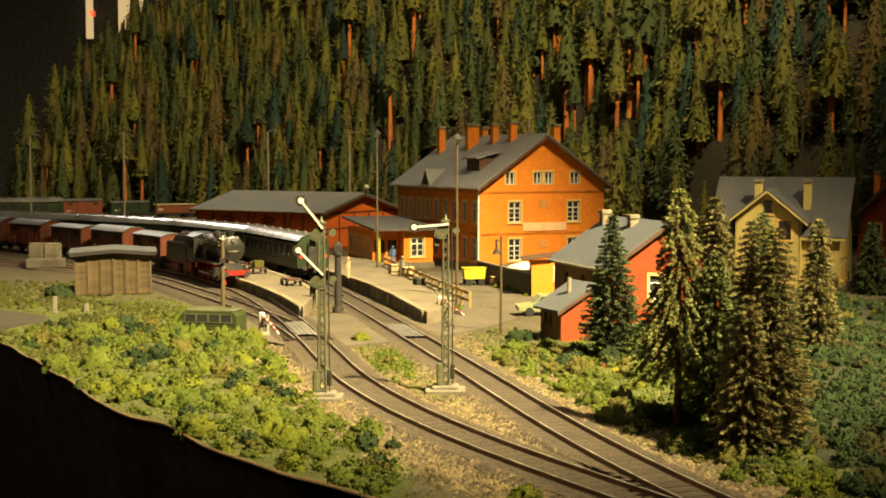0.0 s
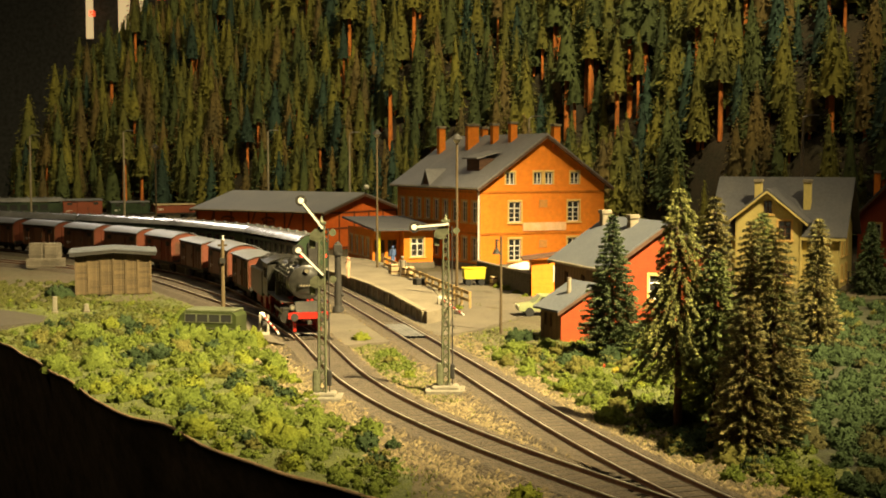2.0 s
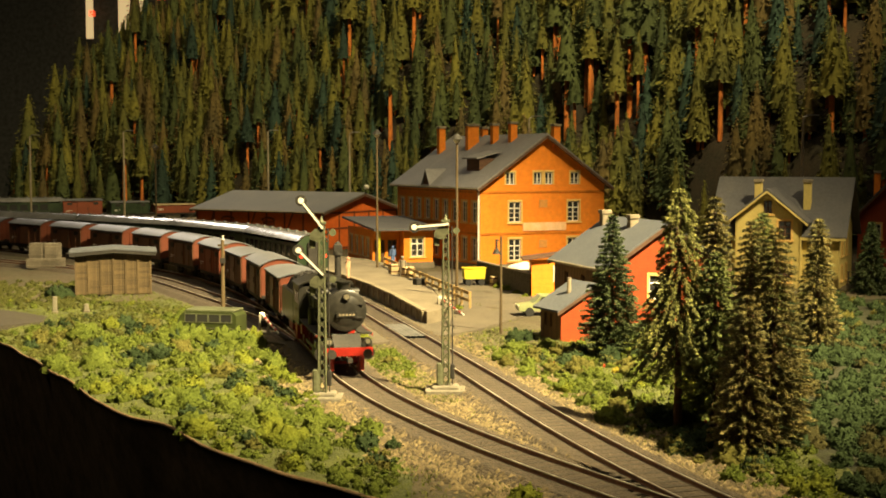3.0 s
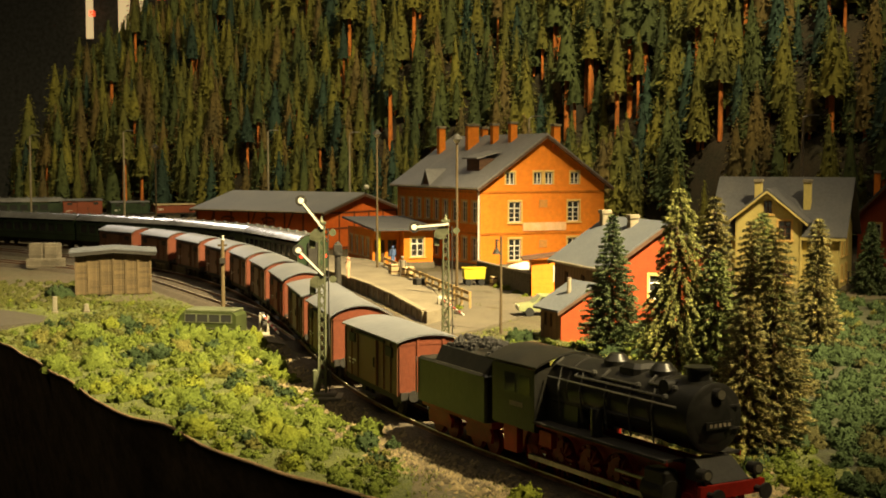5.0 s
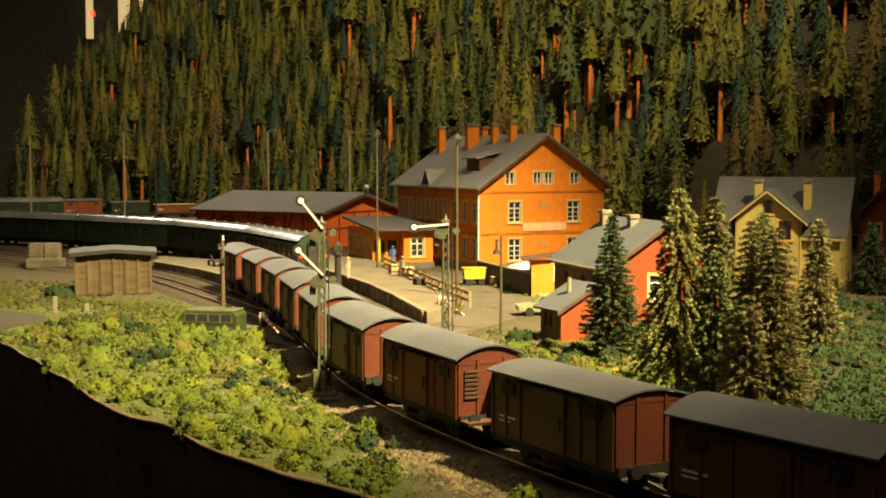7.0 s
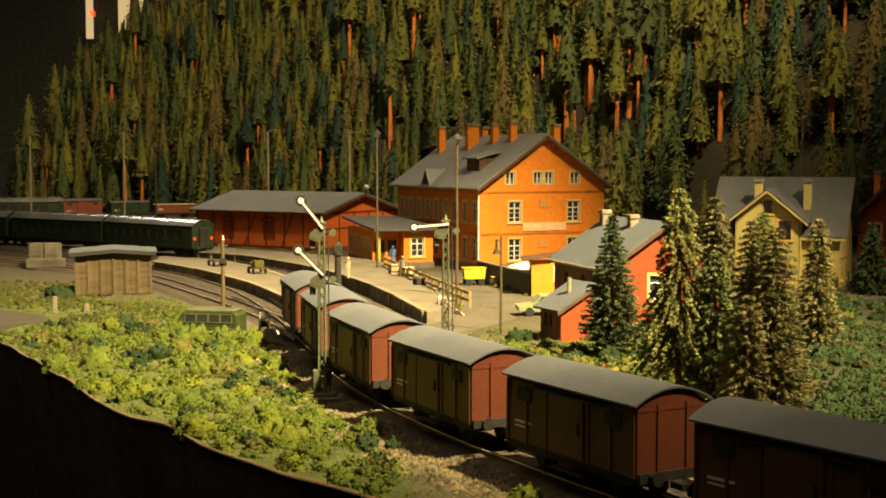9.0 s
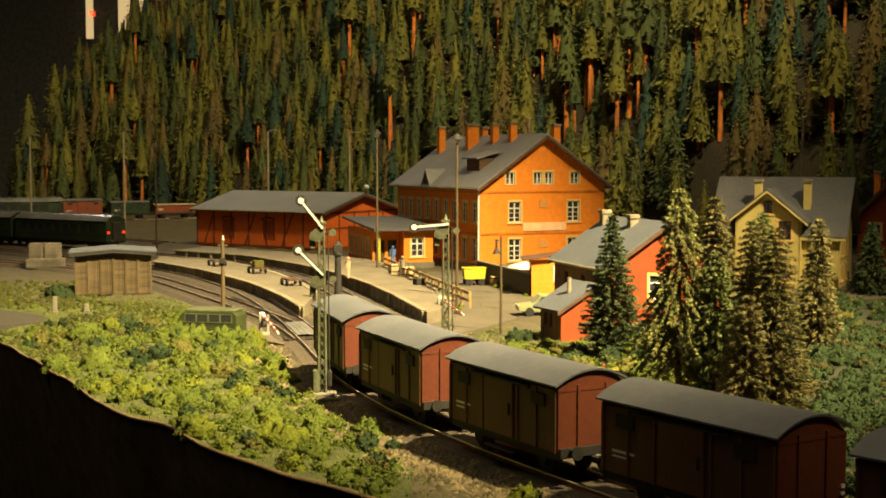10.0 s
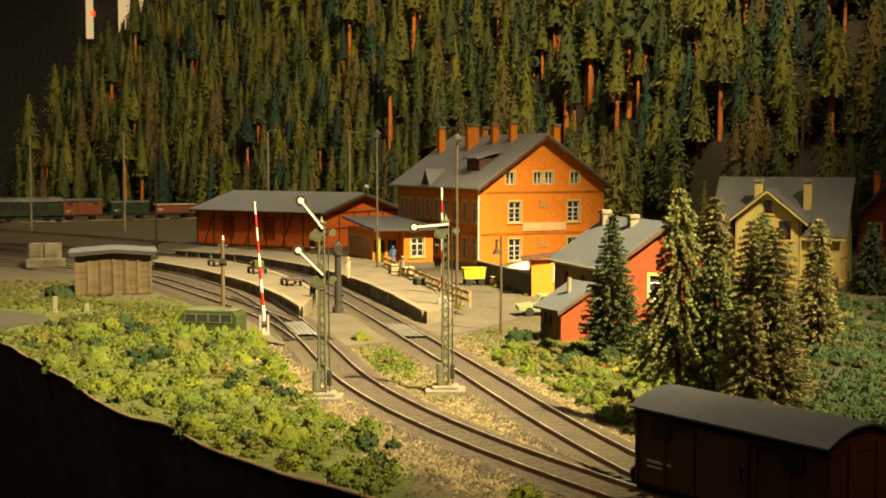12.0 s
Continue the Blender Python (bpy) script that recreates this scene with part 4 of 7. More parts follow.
def make_wagon(L, eave, top, body, roof, label, ribs=7, door=True, group="goods train", brake=False):
    t = thing("covered_wagon", 0, 0, -3, 0, label, "wagon", group)
    W = 2.7
    n = 9
    prof = [(-W / 2, 1.0), (W / 2, 1.0), (W / 2, eave)] + [(y * (W - 0.02) / 2.9, z - 0.07) for y, z in reversed(arch(2.9, eave, top)[:n + 1])][1:-1] + [(-W / 2, eave)]
    part("body", Shape().slab(prof, "x", -L / 2, L / 2), body, t)
    part("roof", Shape().slab(arch(2.98, eave, top), "x", -L / 2 - 0.14, L / 2 + 0.14), roof, t, "grey curved roof", smooth=True)
    rib = mesh_of("rib", Shape().box(-0.05, 0.05, -0.035, 0.035, 1.0, eave - 0.06), body)
    for s in (-1, 1):
        for i in range(ribs):
            x = -L / 2 + 0.08 + i * (L - 0.16) / (ribs - 1)
            part("rib", rib, None, t, at=(x, s * (W / 2 + 0.02), 0))
        if door:
            d = part("door", Shape().box(-0.95, 0.95, -0.05, 0.05, 1.05, eave - 0.12, 0.02), body, t, at=(0, s * (W / 2 + 0.045), 0))
            part("door_rail", Shape().box(-1.9, 1.9, -0.05, 0.05, eave - 0.14, eave - 0.06), MAT["black_matt"], d)
            part("handle", Shape().box(0.7, 0.78, -0.1, 0.1, 1.8, 2.2), MAT["black_matt"], d)
            for vx in (-L / 2 + 0.7, L / 2 - 1.5):
                part("vent", Shape().box(vx, vx + 0.8, s * (W / 2 + 0.005), s * (W / 2 + 0.06), eave - 0.62, eave - 0.22), MAT["black_matt"], t, "slatted vent")
        part("lettering", Shape().box(-L / 2 + 0.5, -L / 2 + 1.5, s * (W / 2 + 0.004), s * (W / 2 + 0.012), 1.65, 1.73).box(-L / 2 + 0.5, -L / 2 + 1.2, s * (W / 2 + 0.004), s * (W / 2 + 0.012), 1.5, 1.56), MAT["white"], t, "unreadable white lettering")
        part("solebar", Shape().box(-L / 2 - 0.05, L / 2 + 0.05, s * 1.2 - 0.06, s * 1.2 + 0.06, 0.72, 1.0), MAT["black_matt"], t)
        part("step", Shape().box(-0.9, 0.9, s * 1.35 - 0.12, s * 1.35 + 0.12, 0.5, 0.55), MAT["black_matt"], t)
        for x in (-L * 0.29, L * 0.29):
            part("axle_guard", Shape().slab([(x - 0.45, 0.8), (x + 0.45, 0.8), (x + 0.16, 0.3), (x - 0.16, 0.3)], "y", s * 0.93 - 0.05, s * 0.93 + 0.05), MAT["black_matt"], t)
    for e in (-1, 1):
        part("end_beam", Shape().box(min(e * (L / 2), e * (L / 2 + 0.14)), max(e * (L / 2), e * (L / 2 + 0.14)), -1.3, 1.3, 0.85, 1.15), MAT["black_matt"], t)
        x0, x1 = min(e * L / 2, e * (L / 2 + 0.035)), max(e * L / 2, e * (L / 2 + 0.035))
        part("end_wall", Shape().slab([(y * 0.985, z - 0.015 if z > 2 else z) for y, z in prof], "x", x0, x1), MAT["wagon_end"] if body is not MAT["coach"] else body, t, "oxide red end wall, redder than the sides to imitate light on it")
        for y in (-0.55, 0.55):
            part("end_post", Shape().box(min(e * L / 2, e * (L / 2 + 0.09)), max(e * L / 2, e * (L / 2 + 0.09)), y - 0.05, y + 0.05, 1.0, eave + 0.15), MAT["wagon_end"] if body is not MAT["coach"] else body, t)
        part("end_band", Shape().box(min(e * L / 2, e * (L / 2 + 0.05)), max(e * L / 2, e * (L / 2 + 0.05)), -W / 2 + 0.02, W / 2 - 0.02, eave - 0.06, eave + 0.04), MAT["wagon_end"] if body is not MAT["coach"] else body, t)
        part("lamp_bracket", Shape().box(min(e * L / 2, e * (L / 2 + 0.1)), max(e * L / 2, e * (L / 2 + 0.1)), 1.1, 1.24, 1.55, 1.65).box(min(e * L / 2, e * (L / 2 + 0.1)), max(e * L / 2, e * (L / 2 + 0.1)), 1.1, 1.24, 1.35, 1.43), MAT["white"], t, "small white lamp brackets")
        buffers(t, e * (L / 2 + 0.1), e)
    for x in (-L * 0.29, L * 0.29):
        wheelset(t, x, 0.47)
    if brake:
        hut = part("brake_hut", Shape().box(L / 2 + 0.12, L / 2 + 0.75, 0.1, 1.15, 1.0, 2.45, 0.04), MAT["wagon_end"], t, "low red brake cabin")
        part("hut_roof", Shape().box(L / 2 + 0.06, L / 2 + 0.82, 0.02, 1.23, 2.45, 2.55, 0.03), roof, hut)
        part("brake_platform", Shape().box(L / 2 + 0.1, L / 2 + 0.85, -1.3, 1.3, 0.9, 1.0), MAT["timber_dark"], t)
        for k in range(7):
            part("louvre", Shape().box(L / 2 + 0.05, L / 2 + 0.1, -1.1, -0.45, 1.75 + 0.16 * k, 1.84 + 0.16 * k), MAT["timber_dark"], t)
    return t


def make_loco():
    t = thing("steam_locomotive", 0, 0, -3, 0, "black steam locomotive with red frame and wheels", "locomotive", "goods train")
    B, Rd = MAT["black"], MAT["red"]
    cz = 3.02
    part("boiler", Shape().tube((-2.2, 0, cz), (3.4, 0, cz), 1.0, k=28), B, t, "black boiler barrel", smooth=True)
    sb = Shape().tube((3.4, 0, cz), (5.0, 0, cz), 1.04, k=28).tube((5.0, 0, cz), (5.06, 0, cz), 1.04, 0.94, k=28)
    smoke = part("smokebox", sb, B, t, "black smokebox", smooth=True)
    part("smokebox_door", Shape().tube((5.06, 0, cz), (5.2, 0, cz), 0.78, 0.45, k=24).tube((5.2, 0, cz), (5.24, 0, cz), 0.45, 0.1, k=24), B, smoke, smooth=True)
    part("door_hinge", Shape().box(5.08, 5.16, -0.05, 0.85, cz + 0.3, cz + 0.36).box(5.08, 5.16, -0.05, 0.85, cz - 0.36, cz - 0.3), MAT["black_matt"], smoke)
    part("number_plate", Shape().box(5.2, 5.26, -0.5, 0.5, cz - 0.28, cz - 0.06), B, smoke)
    for k in range(5):
        part("plate_bar", Shape().box(5.26, 5.275, -0.38 + k * 0.17, -0.28 + k * 0.17, cz - 0.22, cz - 0.12), MAT["render_grey"], smoke)
    part("top_lamp", Shape().tube((4.95, 0, cz + 0.72), (5.3, 0, cz + 0.72), 0.16, 0.18, k=14), MAT["black_matt"], smoke)
    part("lamp_lens", Shape().tube((5.3, 0, cz + 0.72), (5.33, 0, cz + 0.72), 0.14, k=14), MAT["lamp_dim"], smoke, "pale lamp lens")
    part("chimney", Shape().tube((4.3, 0, cz + 0.85), (4.3, 0, cz + 1.35), 0.32, 0.36, k=18).tube((4.3, 0, cz + 1.35), (4.3, 0, cz + 1.42), 0.43, 0.43, k=18), B, t, "short black chimney", smooth=True)
    for x, w, h in ((2.7, 0.42, 0.42), (0.4, 0.42, 0.42)):
        part("dome", Shape().tube((x, 0, cz + 0.75), (x, 0, cz + 0.85 + h * 0.6), w, w, k=18).tube((x, 0, cz + 0.85 + h * 0.6), (x, 0, cz + 0.9 + h), w, w * 0.55, k=18), B, t, smooth=True)
    part("sandbox", Shape().box(1.1, 2.1, -0.55, 0.55, cz + 0.7, cz + 1.2, 0.15), B, t)
    part("preheater", Shape().tube((3.75, -0.85, cz + 0.78), (3.75, 0.85, cz + 0.78), 0.24, k=14), B, t, smooth=True)
    for x in (-1.0, 1.3, 3.2):
        part("boiler_band", Shape().tube((x, 0, cz), (x + 0.08, 0, cz), 1.02, k=28), MAT["black_matt"], t)
    for s in (-1, 1):
        part("handrail", Shape().tube((-2.0, s * 1.06, cz + 0.35), (4.6, s * 1.1, cz + 0.35), 0.03, k=6), MAT["steel"], t)
        for k, (x0, x1, up) in enumerate(((-1.9, 0.2, 0.72), (0.7, 2.5, 0.66), (-0.6, 3.9, 0.52), (2.9, 4.1, 0.78))):
            y = s * math.sqrt(1.09 - up * up)
            part("pipe", Shape().tube((x0, y, cz + up), (x1, y, cz + up), 0.05, k=6).tube((x0, y, cz + up), (x0, y * 0.6, cz + up + 0.2), 0.05, k=6).ball((x1, y, cz + up), 0.11, 8), MAT["grimy"], t)
        for x in (-1.5, -0.3, 1.0, 2.2, 3.3):
            part("sand_pipe", Shape().tube((x, s * 0.8, cz + 0.68), (x + 0.15, s * 1.06, cz + 0.1), 0.035, k=6).tube((x + 0.15, s * 1.06, cz + 0.1), (x + 0.2, s * 1.0, cz - 0.9), 0.035, k=6), MAT["grimy"], t)
        part("pipe", Shape().tube((-1.8, s * 0.9, cz - 0.45), (3.3, s * 0.96, cz - 0.3), 0.07, k=6), MAT["black_matt"], t)
        run = part("running_board", Shape().box(-2.2, 4.6, min(s * 0.75, s * 1.5), max(s * 0.75, s * 1.38), 1.78, 1.86), MAT["black_matt"], t)
        part("board_edge", Shape().box(-2.2, 4.6, min(s * 1.37, s * 1.41), max(s * 1.37, s * 1.41), 1.70, 1.85), Rd, run, "red running board edge")
        part("air_pump", Shape().tube((0.9, s * 1.15, 1.9), (0.9, s * 1.15, 2.75), 0.2, k=12), B, t, smooth=True)
        part("cylinder", Shape().tube((3.5, s * 1.15, 0.85), (4.55, s * 1.15, 0.85), 0.36, k=16).box(3.55, 4.5, min(s * 0.85, s * 1.42), max(s * 0.85, s * 1.42), 1.0, 1.5, 0.06), B, t, smooth=True)
        part("frame_plate", Shape().box(-4.6, 4.9, min(s * 0.52, s * 0.58), max(s * 0.52, s * 0.58), 0.55, 1.6), Rd, t, "red main frame")
        part("firebox_side", Shape().box(-2.2, -0.4, min(s * 0.5, s * 0.95), max(s * 0.5, s * 0.95), 1.7, 3.0), B, t)
        part("step", Shape().box(-4.0, -3.2, min(s * 1.2, s * 1.45), max(s * 1.2, s * 1.45), 0.6, 1.5), Rd, t, "red cab steps")
        part("injector", Shape().box(-1.9, -1.2, min(s * 1.2, s * 1.42), max(s * 1.2, s * 1.42), 1.1, 1.6), Rd, t)
    part("front_platform", Shape().slab([(4.6, 1.86), (5.0, 1.86), (5.75, 1.32), (5.75, 1.25), (4.6, 1.25)], "y", -0.7, 0.7), MAT["black_matt"], t, "dark sloping front plate")
    beam = part("buffer_beam", Shape().box(5.7, 5.85, -1.2, 1.2, 0.90, 1.30), Rd, t, "red buffer beam")
    for y in (-0.95, 0.95):
        part("lamp", Shape().tube((5.5, y, 1.6), (5.85, y, 1.6), 0.17, 0.19, k=14).tube((5.7, y, 1.3), (5.7, y, 1.5), 0.06, k=8), MAT["black_matt"], beam)
        part("lamp_lens", Shape().tube((5.85, y, 1.6), (5.88, y, 1.6), 0.12, k=14), MAT["lamp_dim"], beam)
    buffers(t, 5.85, 1)
    part("rail_guard", Shape().box(5.3, 5.4, -0.85, -0.65, 0.1, 0.85).box(5.3, 5.4, 0.65, 0.85, 0.1, 0.85), Rd, t)
    cab = part("cab", Shape().box(-2.16, -2.1, -1.42, 1.42, 1.5, 3.6), B, t, "black cab")
    part("cab_floor", Shape().box(-4.7, -2.16, -1.42, 1.42, 1.45, 1.52), B, cab)
    for y in (-1.48, 1.42):
        part("cab_side", Shape().box(-4.7, -2.1, y, y + 0.06, 1.5, 3.55), B, cab)
    part("cab_roof", Shape().slab(arch(3.05, 3.52, 4.08), "x", -5.0, -1.95), B, cab, smooth=True)
    for s in (-1, 1):
        for x in (-3.9, -3.0):
            part("cab_window", Shape().box(x, x + 0.65, s * 1.45 - 0.05, s * 1.45 + 0.05, 2.65, 3.3), MAT["pane"], cab)
        part("number_plate", Shape().box(-3.6, -2.8, s * 1.45 - 0.05, s * 1.45 + 0.05, 2.2, 2.36), MAT["render_grey"], cab)
    wheels = []
    for i in range(5):
        sh = Shape()
        for y in (-0.8, 0.68):
            sh.tube((0, y, 0), (0, y + 0.12, 0), 0.70, k=24, caps=False).tube((0, y, 0), (0, y + 0.12, 0), 0.60, k=24, caps=False)
            for k in range(12):
                a = math.pi * 2 * k / 12
                sh.beam((0.1 * math.cos(a), y + 0.06, 0.1 * math.sin(a)), (0.65 * math.cos(a), y + 0.06, 0.65 * math.sin(a)), 0.07, 0.07, (0, 1, 0))
            sh.tube((0, y - 0.02, 0), (0, y + 0.14, 0), 0.16, k=12)
            sh.slab([(-0.55, -0.2), (-0.35, -0.45), (0, -0.58), (0.35, -0.45), (0.55, -0.2)], "y", y + 0.03, y + 0.09)
        sh.tube((0, -0.7, 0), (0, 0.7, 0), 0.1, k=8)
        wheels.append(part("driving_wheelset", sh, Rd, t, "red spoked driving wheels", at=(-3.0 + 1.5 * i, 0, 0.7)))
    wheelset(t, 4.75, 0.43, Rd, "leading_wheelset")
    rods = []
    for s in (-1, 1):
        rods.append(part("coupling_rod", Shape().box(-3.1, 3.1, s * 0.92 - 0.04, s * 0.92 + 0.04, -0.09, 0.09, 0.02), MAT["steel"], t, "bare steel coupling rod", at=(0, 0, 0.7)))
        part("crosshead_guide", Shape().box(1.9, 3.5, s * 1.15 - 0.05, s * 1.15 + 0.05, 0.98, 1.06), MAT["steel"], t)
    return t, wheels, rods


def make_tender():
    t = thing("tender", 0, 0, -3, 0, "black four-axle tender heaped with coal", "tender", "goods train")
    B = MAT["black"]
    body = part("body", Shape().box(-2.75, 2.75, -1.45, 1.45, 1.25, 2.95, 0.08), B, t, "black water tank")
    part("bunker", Shape().slab([(-1.35, 2.9), (1.35, 2.9), (1.05, 3.5), (-1.05, 3.5)], "x", -1.4, 2.7), B, t)
    coal = Shape()
    rnd = random.Random(4)
    for _ in range(150):
        x, y = rnd.uniform(-1.2, 2.5), rnd.uniform(-0.9, 0.9)
        coal.ball((x, y, 3.48 + 0.25 * (1 - y * y) + rnd.uniform(-0.06, 0.08)), rnd.uniform(0.09, 0.17), 5, rnd.uniform(0.7, 1))
    tagged(part("coal_load", coal, MAT["coal"], t, "lumps of coal"), kind="stuff")
    part("frame", Shape().box(-2.8, 2.8, -1.2, 1.2, 1.02, 1.25), MAT["red"], t, "red underframe")
    part("filler_hatch", Shape().box(-2.5, -1.7, -0.6, 0.6, 2.95, 3.15, 0.05), B, t)
    for s in (-1, 1):
        part("handrail", Shape().tube((-2.7, s * 1.5, 1.5), (-2.7, s * 1.5, 2.9), 0.03, k=6), MAT["steel"], t)
        for x in (-1.6, 1.5):
            part("bogie_frame", Shape().slab([(x - 1.0, 0.75), (x - 0.8, 0.95), (x + 0.8, 0.95), (x + 1.0, 0.75), (x + 0.9, 0.42), (x - 0.9, 0.42)], "y", s * 0.98 - 0.06, s * 0.98 + 0.06), MAT["red"], t, "red bogie frame")
    for x in (-2.2, -1.0, 0.9, 2.1):
        wheelset(t, x, 0.47, MAT["red"])
    buffers(t, -2.8, -1)
    return t


def make_coach(L, label, tail=False):
    t = thing("passenger_coach", 0, 0, -3, 0, label, "railway coach", "passenger train")
    W, E = 2.85, 3.1
    hs = [(0.9 + i * 1.62, 2.1 + i * 1.62, 0.95, 1.85) for i in range(int((L - 1.6) / 1.62))]
    for tr, x, y in ((0, -L / 2, -W / 2), (180, L / 2, W / 2)):
        w = part("body_side", wall_shape(L, E - 0.95, hs, 0.12), MAT["coach"], t, "dark green coach side")
        w.matrix_basis = place(x, y, 0.95, tr)
        for h in hs:
            p = part("window", Shape().box(h[0] - 0.02, h[1] + 0.02, 0.05, 0.08, h[2] - 0.02, h[3] + 0.02), MAT["pane"], t)
            p.matrix_basis = place(x, y, 0.95, tr)
        part("band", Shape().box(-L / 2, L / 2, min(y, y * 1.015), max(y, y * 1.015), 1.55, 1.62), MAT["black_matt"], t)
    for e in (-1, 1):
        part("end_wall", Shape().slab([(-W / 2, 0.95), (W / 2, 0.95), (W / 2, E), (0.7, 3.75), (-0.7, 3.75), (-W / 2, E)], "x", min(e * L / 2, e * (L / 2 - 0.1)), max(e * L / 2, e * (L / 2 - 0.1))), MAT["coach"], t)
        part("gangway", Shape().box(min(e * L / 2, e * (L / 2 + 0.3)), max(e * L / 2, e * (L / 2 + 0.3)), -0.55, 0.55, 1.0, 3.2, 0.08), MAT["black_matt"], t, "black gangway bellows")
        buffers(t, e * (L / 2), e)
        bg = part("bogie", Shape().box(e * L * 0.36 - 1.5, e * L * 0.36 + 1.5, -1.05, 1.05, 0.35, 0.75, 0.05), MAT["black_matt"], t)
    roof = part("roof", Shape().slab(arch(2.95, E, 4.0, 12), "x", -L / 2 - 0.05, L / 2 + 0.05), MAT["croof"], t, "shiny grey rounded roof", smooth=True)
    for i in range(7):
        x = -L / 2 + 1.2 + i * (L - 2.4) / 6
        part("roof_vent", Shape().tube((x, 0.3, 3.9), (x, 0.3, 4.14), 0.14, 0.17, k=10), MAT["croof"], roof)
    part("underframe", Shape().box(-L / 2, L / 2, -1.1, 1.1, 0.75, 0.95).box(-2.2, 2.0, -1.2, 1.2, 0.35, 0.75), MAT["black_matt"], t)
    for x in (-L * 0.36 - 0.95, -L * 0.36 + 0.95, L * 0.36 - 0.95, L * 0.36 + 0.95):
        wheelset(t, x, 0.47)
    if tail:
        for y in (-1.1, 1.1):
            part("tail_lamp", Shape().tube((-L / 2 - 0.02, y, 2.0), (-L / 2 - 0.14, y, 2.0), 0.14, k=12), MAT["tail"], t, "glowing red tail lamp")
    return t


def make_red_loco():
    t = thing("red_diesel_locomotive", 0, 0, -3, 0, "dark red diesel locomotive with white band", "locomotive", "passenger train")
    M = MAT["wagon_red"]
    part("body", Shape().slab([(-1.45, 1.0), (1.45, 1.0), (1.45, 3.2), (1.0, 3.7), (-1.0, 3.7), (-1.45, 3.2)], "x", -6.5, 6.5), M, t)
    part("roof", Shape().slab(arch(2.7, 3.4, 4.0), "x", -6.2, 6.2), MAT["wroof"], t, "grey roof", smooth=True)
    for s in (-1, 1):
        part("band", Shape().box(-6.5, 6.5, min(s * 1.45, s * 1.47), max(s * 1.45, s * 1.47), 1.9, 2.15), MAT["white"], t, "white band")
        part("window", Shape().box(4.6, 5.8, min(s * 1.45, s * 1.48), max(s * 1.45, s * 1.48), 2.4, 3.1), MAT["pane"], t)
    part("underframe", Shape().box(-6.4, 6.4, -1.2, 1.2, 0.4, 1.0, 0.05), MAT["black_matt"], t)
    for x in (-4.6, -2.6, 2.6, 4.6):
        wheelset(t, x, 0.47)
    for e in (-1, 1):
        buffers(t, e * 6.5, e)
    return t


MAT["tail"] = glow("tail_red", (0.9, 0.03, 0.01), 2.5)


# ---- vegetation ----
def quads_cloud(centres, sizes, rnd, out, loose=0.55, along=None, slim=1.0):
    """Small leaf-like quads that face outwards, tilted at random."""
    n = len(centres)
    w = out / (np.linalg.norm(out, axis=1)[:, None] + 1e-9) + loose * rnd.normal(size=(n, 3))
    a = np.cross(w, rnd.normal(size=(n, 3))) if along is None else along + 0.35 * rnd.normal(size=(n, 3))
    a /= np.linalg.norm(a, axis=1)[:, None] + 1e-9
    b = np.cross(w, a)
    b /= np.linalg.norm(b, axis=1)[:, None] + 1e-9
    s = sizes[:, None]
    a, b = a * s / slim ** 0.5, b * s * slim * rnd.uniform(0.5, 1.0, (n, 1))
    v = np.stack([centres - a, centres + b * 0.8 - a * 0.1, centres + a, centres - b], 1).reshape(-1, 3)
    return v, np.arange(4 * n).reshape(-1, 4)


def scatter_bushes(name, mat, spots, label, seed, leaf=0.16, per=70):
    """Clumps of foam foliage at (x, y, radius), standing on the ground."""
    rnd = np.random.default_rng(seed)
    x, y, r = np.array(spots, float).T
    z = ground_z(x, y)
    k = per
    d = rnd.normal(size=(len(x), k, 3))
    d /= np.linalg.norm(d, axis=2)[:, :, None]
    d[:, :, 2] = np.abs(d[:, :, 2])
    lump = 0.70 + 0.30 * np.sin(d[:, :, 0:1] * 6 + x[:, None, None]) * np.cos(d[:, :, 1:2] * 5 + 3 * d[:, :, 2:3] + y[:, None, None])
    rad = r[:, None, None] * lump * rnd.uniform(0.84, 1.02, (len(x), k, 1))
    c = np.stack([x, y, z], 1)[:, None, :] + d * rad * np.array([1, 1, 1.05])
    v, f = quads_cloud(c.reshape(-1, 3), rnd.uniform(0.5, 1.2, len(x) * k) * leaf, rnd, (d + np.array([0, 0, 0.5])).reshape(-1, 3))
    # a lumpy foam core in each clump
    nu, nv = 14, 6
    ua, va = np.meshgrid(np.arange(nu) * 2 * np.pi / nu, np.linspace(-0.15, np.pi / 2, nv + 1), indexing="ij")
    e = np.stack([np.cos(ua) * np.cos(va), np.sin(ua) * np.cos(va), np.sin(va)], -1).reshape(1, -1, 3)
    swell = 0.70 + 0.30 * np.sin(e[:, :, 0:1] * 6 + x[:, None, None]) * np.cos(e[:, :, 1:2] * 5 + 3 * e[:, :, 2:3] + y[:, None, None])
    core = np.stack([x, y, z], 1)[:, None, :] + e * r[:, None, None] * swell * 0.90 * rnd.uniform(0.90, 1.08, (len(x), nu * (nv + 1), 1)) * np.array([1, 1, 1.05])
    i, j = np.meshgrid(np.arange(nu), np.arange(nv), indexing="ij")
    cell = np.stack([i * (nv + 1) + j, (i + 1) % nu * (nv + 1) + j, (i + 1) % nu * (nv + 1) + j + 1, i * (nv + 1) + j + 1], -1).reshape(1, -1, 4)
    g = (cell + (nu * (nv + 1) * np.arange(len(x)))[:, None, None]).reshape(-1, 4) + len(v)
    v, f = np.concatenate([v, core.reshape(-1, 3)]), np.concatenate([f, g])
    return tagged(new(name, raw_mesh(name, v, f, mat, True)), label, "bushes", kind="stuff")


